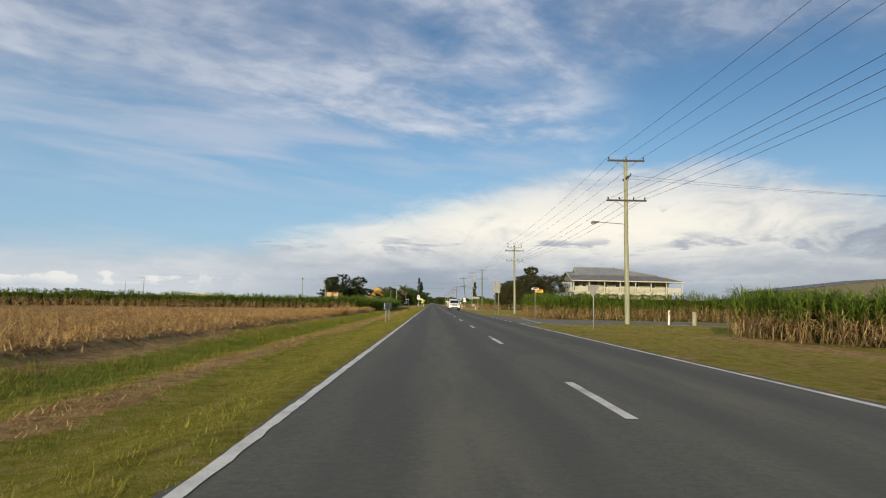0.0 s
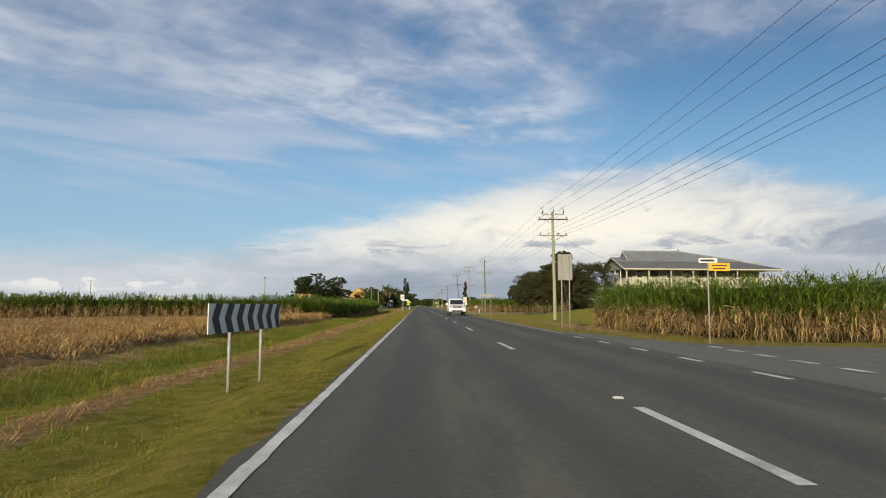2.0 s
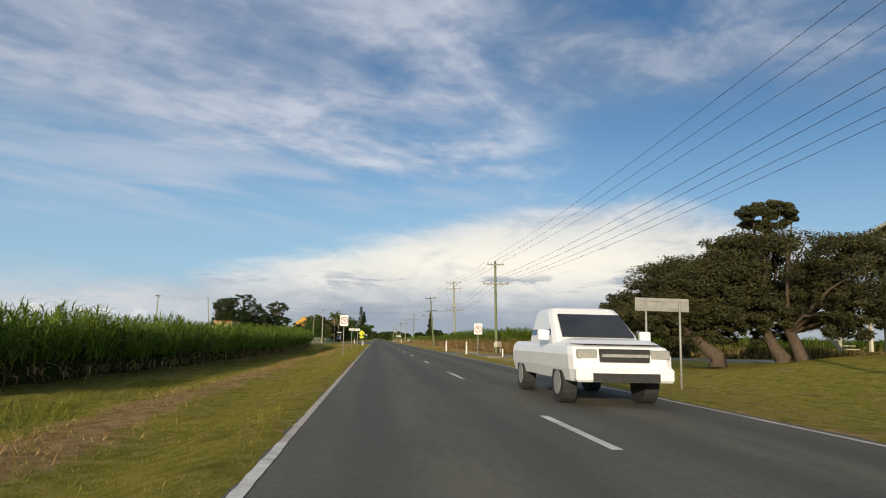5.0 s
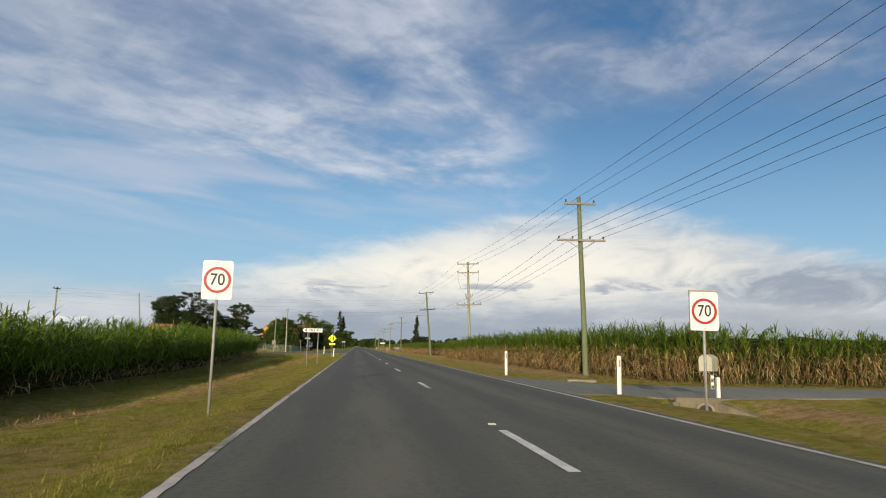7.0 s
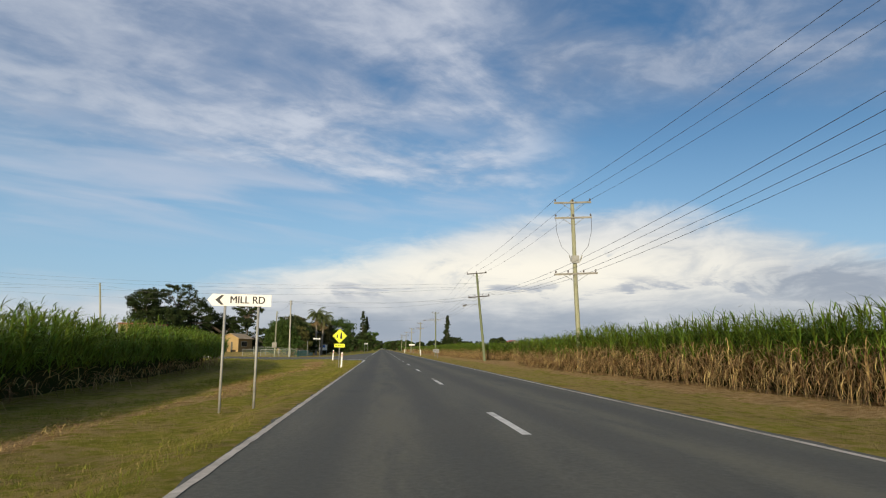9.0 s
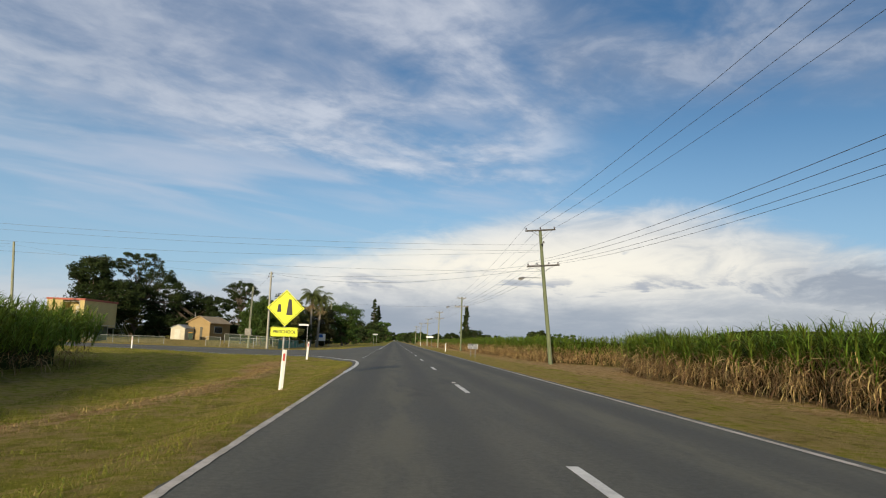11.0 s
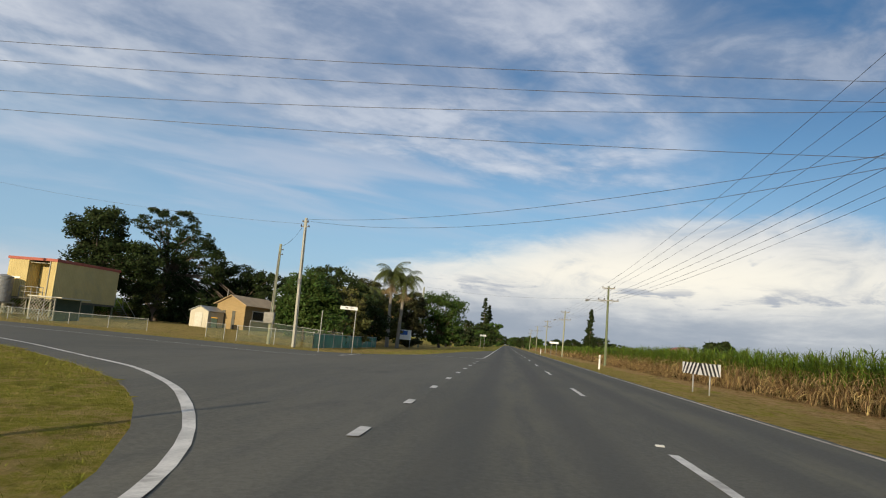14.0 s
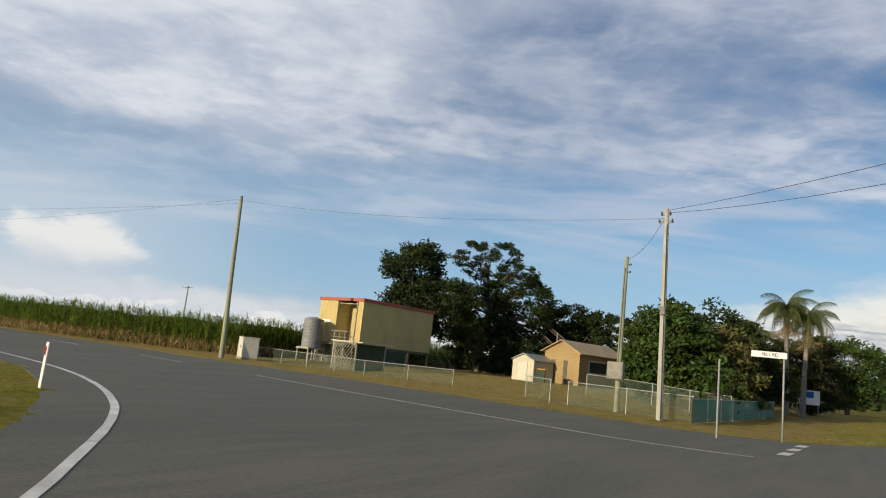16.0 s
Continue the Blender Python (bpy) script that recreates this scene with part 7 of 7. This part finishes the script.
def leaf_cloud(centres, radii, per, size, rng):
    """Small four-sided leaves round many clump centres, thin towards the middle of a clump."""
    n = len(centres) * per
    c, r = np.repeat(centres, per, 0), np.repeat(radii, per, 0)
    d = rng.normal(0, 1, (n, 3))
    d /= np.linalg.norm(d, axis=1)[:, None]
    p = c + d * r * (rng.random(n) ** 0.45)[:, None]
    a = rng.normal(0, 1, (n, 3))
    a[:, 2] *= 0.6
    a /= np.linalg.norm(a, axis=1)[:, None]
    b = np.cross(a, d + rng.normal(0, 0.5, (n, 3)))
    b /= np.maximum(np.linalg.norm(b, axis=1), 1e-6)[:, None]
    s = size * rng.uniform(0.6, 1.4, n)[:, None]
    v = np.stack([p - a * s * 0.6, p + b * s * 0.28, p + a * s * 0.6, p - b * s * 0.28], 1).reshape(-1, 3)
    return v, np.arange(4 * n).reshape(-1, 4)


def tree(name, at, trunk_h, r0, crowns, per, size, m, seed, label, bark=None, clump=1.0, open_=0.0, category="tree", group="roadside trees", feet=None, limbs=46):
    """A trunk with limbs to every clump. crowns: rows of x, y, z (from the foot), radii and the number of clumps."""
    rng = np.random.default_rng(seed)
    z0 = gz(*at)
    t = thing(name, (at[0], at[1], z0), 0, label, category, group)
    centres, radii = [], []
    per = int(per * 0.5)
    for cx, cy, cz, rx, ry, rz, n in crowns:
        n = n * 2
        d = rng.normal(0, 1, (n, 3))
        d /= np.linalg.norm(d, axis=1)[:, None]
        q = np.array((cx, cy, cz)) + d * np.array((rx, ry, rz)) * (rng.uniform(0.35 + open_ * 0.3, 1.0, n) ** 0.6)[:, None]
        q[:, 2] = np.maximum(q[:, 2], 0.35)
        centres.append(q)
        k = clump * min(rx, ry, rz) * 0.30
        radii.append(np.column_stack([rng.uniform(0.7, 1.3, n) * k * 1.15, rng.uniform(0.7, 1.3, n) * k * 1.15, rng.uniform(0.6, 1.1, n) * k * 0.8]))
    centres, radii = np.concatenate(centres), np.concatenate(radii)
    g = Geo()
    feet = [Vector((fx, fy, 0)) for fx, fy in feet or ((0, 0),)]
    mid = Vector(centres.mean(0))
    forks = []
    for f in feet:
        top = Vector((f.x * 1.25 + mid.x * 0.3, f.y * 1.25 + mid.y * 0.3, trunk_h))
        bend = f.lerp(top, 0.5) + Vector((rng.normal(0, 0.12), rng.normal(0, 0.12), 0)) * trunk_h * 0.3
        g.tube([f - Vector((0, 0, 0.3)), f + Vector((0, 0, 0.15)), bend, top], [r0 * 1.5, r0 * 1.15, r0 * 0.85, r0 * 0.7], 8)
        forks.append(top)
    for c in centres[:: max(1, len(centres) // limbs)]:
        c = Vector(c)
        top = min(forks, key=lambda q: (q - c).length)
        k = top.lerp(c, 0.5) + Vector((rng.normal(0, 0.3), rng.normal(0, 0.3), 0.25 * (c - top).length * 0.5))
        g.tube([top - Vector((0, 0, 0.2)), k, c], [r0 * 0.42, r0 * 0.22, r0 * 0.06], 5, cap=False)
    part("trunk", g, bark or M_BARK, t, smooth=True)
    v, f = leaf_cloud(centres, radii, per, size, rng)
    v[:, 2] = np.maximum(v[:, 2], 0.03)
    raw_mesh("crown", v, f, m, t)["kind"] = "stuff"
    return t


M_BARK_D = mat("dark_brown_bark", (0.115, 0.085, 0.060), (0.06, 0.044, 0.032), 2.5, 0.9, bump=0.6, fine=14, stretch=(4, 4, 1))
tree("spreading_tree", (17.2, 111.6), 1.6, 0.33, ((-4.0, 6.3, 2.7, 2.4, 3.0, 1.5, 60), (-2.5, 3.9, 3.9, 3.5, 3.8, 1.8, 80), (0.3, 1.2, 4.7, 3.5, 3.4, 1.9, 74), (3.7, -0.9, 4.5, 2.9, 2.6, 2.0, 50), (-0.2, 0.8, 7.25, 1.4, 1.3, 0.75, 34), (-5.2, 8.4, 2.4, 1.5, 1.8, 0.95, 24), (-3.3, 1.5, 3.4, 2.8, 2.4, 1.7, 54),
     (-4.4, 1.8, 1.9, 2.2, 1.6, 1.2, 30), (-1.8, -0.2, 2.3, 2.0, 1.4, 1.1, 24), (2.2, -1.9, 2.4, 2.4, 1.6, 1.2, 26), (-5.2, 3.6, 1.9, 1.5, 1.8, 1.1, 20), (-1.2, 1.4, 1.9, 4.0, 1.6, 1.0, 40), (-3.4, 4.2, 2.1, 2.6, 2.6, 0.9, 36), (1.8, 0.2, 3.0, 2.4, 2.0, 1.2, 34), (-2.4, 0.3, 2.6, 2.6, 1.4, 1.2, 30), (-1.0, 1.9, 5.3, 2.2, 2.0, 1.2, 34)),
     420, 0.115, M_FOL_B, 51, "wide dark spreading shade tree on the farmhouse lawn", bark=M_BARK_D, feet=((0.6, -0.4), (-2.9, 1.0), (0.1, 0.4)), limbs=130)
tree("lawn_shrub", (27.0, 143.0), 0.5, 0.1, ((0, 0, 1.6, 2.2, 1.6, 1.2, 26),), 160, 0.16, M_FOL, 151, "low dark shrub in front of the cane", category="shrub", group="garden shrubs")
tree("tall_tree", (-46.6, 282.0), 3.5, 0.36, ((0, 0, 9.2, 3.2, 3.0, 2.7, 46), (0.8, 0, 5.6, 3.8, 3.2, 3.0, 50), (4.5, 0.5, 5.6, 2.6, 2.6, 3.4, 34)), 240, 0.26, M_FOL, 52, "tall dark evergreen tree behind the raised hut")
tree("tall_tree", (-43.4, 290.0), 6.0, 0.38, ((0.3, 0, 11.4, 3.8, 3.4, 2.3, 30), (3.0, 0, 9.6, 3.2, 3, 2.0, 16), (0, 0.5, 6.0, 4.6, 3.5, 3.4, 44), (4.8, 0, 7.2, 3.2, 2.8, 3.2, 44), (2, 0, 2.6, 6, 2.5, 2.6, 60), (9, 1, 1.8, 4.5, 2.5, 1.9, 40)), 200, 0.22, M_FOL, 53, "tall open-crowned dark tree behind the raised hut", open_=0.6, clump=0.8)
tree("broad_tree", (-36.5, 296), 2.0, 0.3, ((0, 0, 5.6, 4.4, 3.5, 2.3, 50), (0.5, 0, 2.8, 5.4, 3, 2.6, 56), (4.5, 0, 5.9, 3, 3, 1.7, 28)), 200, 0.26, M_FOL, 54, "broad dark tree behind the cottage")
tree("broad_tree", (-43, 362), 7.0, 0.35, ((0, 0, 12.6, 4.4, 4, 2.4, 34), (0, 0, 9.5, 3, 3, 1.6, 12)), 160, 0.34, M_FOL, 55, "thin open tree beyond the grove", open_=0.6)
tree("broad_tree", (-23.5, 316), 3.0, 0.3, ((0, 0, 6.5, 3.6, 3, 2.2, 26), (0, 0, 3.4, 4, 3, 2.6, 26)), 180, 0.28, M_FOL_Y, 155, "olive tree beyond the cottage")
tree("broad_tree", (-52, 303), 3.0, 0.3, ((0, 0, 5.0, 4.5, 4, 2.2, 26), (0, 0, 2.4, 4.5, 4, 2.0, 20)), 160, 0.32, M_FOL, 56, "dark tree at the edge of the grove")
tree("small_tree", (-41.2, 285.5), 1.0, 0.1, ((0, 0, 2.8, 1.2, 1.2, 1.4, 16),), 120, 0.2, M_FOL_Y, 57, "small olive-green tree in front of the grove")
tree("undergrowth", (-38.6, 288.6), 0.8, 0.14, ((-1.4, 1.2, 3.2, 1.8, 1.4, 1.7, 26), (0, 0, 2.0, 2.4, 1.5, 2.2, 30), (2.4, 0.6, 1.6, 1.6, 1.3, 1.8, 18)), 170, 0.24, M_FOL, 66, "dark undergrowth below the grove of trees", category="shrub", group="garden shrubs")
tree("undergrowth", (-30.0, 291), 0.8, 0.14, ((0, 0, 2.4, 2.6, 1.5, 2.6, 30), (3.4, 0.6, 2.6, 2.4, 1.5, 2.8, 30)), 170, 0.24, M_FOL, 67, "dark undergrowth behind the cottage", category="shrub", group="garden shrubs")
tree("roadside_tree", (-17.6, 293), 1.6, 0.16, ((0, 0, 4.2, 2.4, 2.0, 2.4, 30), (0.5, 0, 2.0, 2.6, 2.0, 2.0, 26)), 180, 0.26, M_FOL_Y, 68, "olive brush behind the palm trunks")
tree("roadside_tree", (-14.3, 298.5), 1.6, 0.16, ((0, 0, 4.6, 1.9, 1.8, 2.6, 32), (0.2, 0, 2.0, 2.1, 1.8, 2.0, 26)), 180, 0.24, M_FOL_B, 69, "brownish brush between the palms and the service pole")
# garden shrubs by the cottage
tree("garden_shrub", (-19.8, 272.5), 1.2, 0.16, ((0, 0, 3.5, 2.5, 2.3, 2.6, 60), (-1.5, 0.5, 2.0, 1.5, 1.6, 1.8, 26), (1.5, -0.5, 2.3, 1.9, 1.8, 2.1, 34)), 220, 0.24, M_FOL_G, 58, "large rounded green shrub behind the corner fence", category="shrub", group="garden shrubs")
tree("garden_shrub", (-17.0, 274.5), 1.2, 0.14, ((0, 0, 3.0, 2.1, 2.1, 2.3, 26), (1.4, 0, 1.6, 1.4, 1.4, 1.5, 12)), 200, 0.22, M_FOL_Y, 59, "olive garden shrub behind the corner fence", category="shrub", group="garden shrubs")
tree("garden_shrub", (-15.9, 268.5), 0.5, 0.08, ((0, 0, 1.4, 1.1, 1.2, 1.4, 16),), 160, 0.18, M_FOL_G, 60, "smaller green shrub beside the teal fence", category="shrub", group="garden shrubs")
tree("garden_shrub", (-19.5, 279.5), 1.5, 0.16, ((0, 0, 4.4, 2.8, 2.4, 2.6, 28), (2.6, 0, 3.4, 2.0, 2.0, 2.4, 20)), 180, 0.26, M_FOL, 61, "dark dense shrub beyond the cottage garden", category="shrub", group="garden shrubs")
tree("garden_shrub", (-16.3, 284.5), 0.6, 0.1, ((0, 0, 2.2, 1.9, 1.8, 2.0, 26),), 180, 0.22, M_FOL, 62, "dark shrub at the foot of the palms", category="shrub", group="garden shrubs")
tree("roadside_tree", (-12.6, 322), 1.8, 0.22, ((0, 0, 6.0, 3.7, 3.2, 3.2, 44), (-1.0, 0, 3.2, 3.2, 2.6, 2.4, 28)), 200, 0.28, M_FOL_G, 63, "rounded green roadside tree past the palms")
tree("roadside_tree", (-17.5, 312), 2.0, 0.2, ((0, 0, 4.5, 3.2, 2.8, 2.8, 26), (0, 0, 2.0, 3.2, 2.8, 2.0, 18)), 170, 0.28, M_FOL, 64, "dark tree behind the notice board")
tree("roadside_tree", (-20.3, 298), 2.5, 0.2, ((0, 0, 5.6, 3.2, 2.8, 2.2, 22), (0, 0, 3.0, 3.4, 2.8, 2.4, 20)), 170, 0.28, M_FOL_B, 65, "brownish tree behind the garden shrubs")
for i, (x, y, h, r) in enumerate(((-13.5, 345, 4.6, 3.6), (-14.0, 362, 4.2, 3.6), (-12.5, 385, 4.6, 4.0), (-9.5, 405, 4.5, 3.2), (-10, 432, 7.0, 5.0), (13.5, 430, 4.2, 3.0), (11.5, 540, 6.5, 4.5), (-16, 455, 8.5, 6), (-11, 520, 8.0, 6), (-19, 540, 9, 7), (-12, 640, 10, 8), (9.5, 640, 7, 5), (16, 600, 6, 5), (42, 600, 6.2, 7), (62, 605, 6.8, 9), (104, 600, 9.5, 13), (31.5, 470, 7.5, 5.2), (36.5, 474, 5.5, 4), (63, 300, 5.6, 7), (45, 520, 5.5, 7), (-22, 900, 12, 11), (9, 1000, 11, 9), (27, 950, 10, 12), (62, 900, 10, 15), (-52, 880, 12, 15), (20, 720, 8, 6), (-5.5, 1016, 11, 9), (5.5, 1022, 10, 8), (-13, 820, 9, 6), (13.5, 800, 8, 6), (-6.8, 470, 9.0, 4.2), (22.7, 470, 5.4, 3.4), (33.5, 478, 7.4, 4.4), (-240, 430, 7, 16), (-225, 428, 6, 12), (24.5, 300, 3.8, 3.0))):
    tree("far_tree", (x, y), h * 0.3, 0.2, ((0, 0, h * 0.62, r, r * 0.7, h * 0.4, 26), (0, 0, h * 0.32, r * 1.05, r * 0.7, h * 0.32, 18)), 62, 0.28 + 0.0010 * y, M_FOL if i % 3 else M_FOL_G, 70 + i, "distant dark tree beyond the fields", group="distant trees")


def palm(at, h, seed, lean=0.0):
    rng = np.random.default_rng(seed)
    t = thing("palm_tree", (at[0], at[1], gz(*at)), 0, "tall feather palm with a pale smooth trunk", "palm", "palms")
    top = Vector((lean, 0, h))
    part("trunk", Geo().tube([(0, 0, -0.3), (0, 0, 0.2), (lean * 0.4, 0, h * 0.5), top], [0.26, 0.22, 0.17, 0.15], 10), M_BARK_P, t, smooth=True)
    part("crown_shaft", Geo().tube([top - Vector((0, 0, 0.1)), top + Vector((0, 0, 0.9))], [0.18, 0.10], 8), M_FROND, t, smooth=True)
    for i in range(44):
        a, up = 2.4 * i + rng.normal(0, 0.2), (rng.uniform(-1.35, -0.8) if i < 9 else rng.uniform(-0.3, 1.45))
        L, n, bend = rng.uniform(2.1, 3.0), 24, rng.uniform(1.5, 2.7)
        p, ang, spine = top + Vector((0, 0, 0.85)), up, []
        for j in range(n + 1):
            spine.append(p.copy())
            p = p + Vector((math.cos(a) * math.cos(ang), math.sin(a) * math.cos(ang), math.sin(ang))) * (L / n)
            ang -= bend / n
        g = Geo().tube(spine, [0.03 * (1 - j / n) + 0.006 for j in range(n + 1)], 4, cap=False)
        side = Vector((-math.sin(a), math.cos(a), 0))
        for j in range(2, n + 1):
            for s in (-1, 1):
                ll = 0.85 * math.sin(math.pi * (0.18 + 0.75 * j / n)) * rng.uniform(0.85, 1.15)
                d = (side * s * 0.8 + (spine[j] - spine[j - 1]).normalized() * 0.45 + Vector((0, 0, -0.75))).normalized()
                w = (spine[j] - spine[j - 1]) * 0.30
                q = spine[j] + d * ll
                g.add([spine[j] - w, spine[j] + w, q + Vector((0, 0, -0.08))], [(0, 1, 2)])
        part("frond", g, M_FROND if up > -0.35 else M_FROND_DRY, t, "" if up > -0.35 else "dead brown frond")
    return t


palm((-14.9, 287.2), 7.2, 91, -0.1)
palm((-13.9, 288.0), 6.5, 92, 0.25)
palm((-17.8, 289.5), 5.0, 93, -0.1)


def norfolk_pine(at, h, seed):
    """A straight trunk with tiers of level branches that grow shorter towards the tip."""
    rng = np.random.default_rng(seed)
    t = thing("norfolk_pine", (at[0], at[1], gz(*at)), 0, "tall dark Norfolk pine with tiered branches", "tree", "tall pines")
    g = Geo().tube([(0, 0, -0.3), (0, 0, h * 0.5), (0, 0, h)], [0.45, 0.25, 0.04], 8)
    cs, rs = [], []
    z = h * 0.12
    while z < h * 0.98:
        R = (1 - (z / h)) ** 0.75 * h * 0.12 * rng.uniform(0.7, 1.25) + 0.2
        for k in range(5):
            a = rng.uniform(0, 6.28)
            R1 = R * rng.uniform(0.65, 1.15)
            tip = Vector((math.cos(a) * R1, math.sin(a) * R1, z + rng.uniform(-0.05, 0.3) * R))
            g.tube([(0, 0, z), tip], [0.06, 0.02], 4, cap=False)
            for f in (0.4, 0.7, 1.0):
                cs.append((tip.x * f, tip.y * f, z + (tip.z - z) * f))
                rs.append((0.24 * R + 0.12, 0.24 * R + 0.12, 0.36))
        z += h * rng.uniform(0.026, 0.046)
    part("trunk", g, M_BARK, t)
    v, f = leaf_cloud(np.array(cs), np.array(rs), 26, 0.42, rng)
    raw_mesh("crown", v, f, M_FOL, t)["kind"] = "stuff"


norfolk_pine((-12.0, 510), 21.7, 95)
norfolk_pine((-10.2, 518), 18.5, 96)
norfolk_pine((29.2, 469), 17.6, 97)
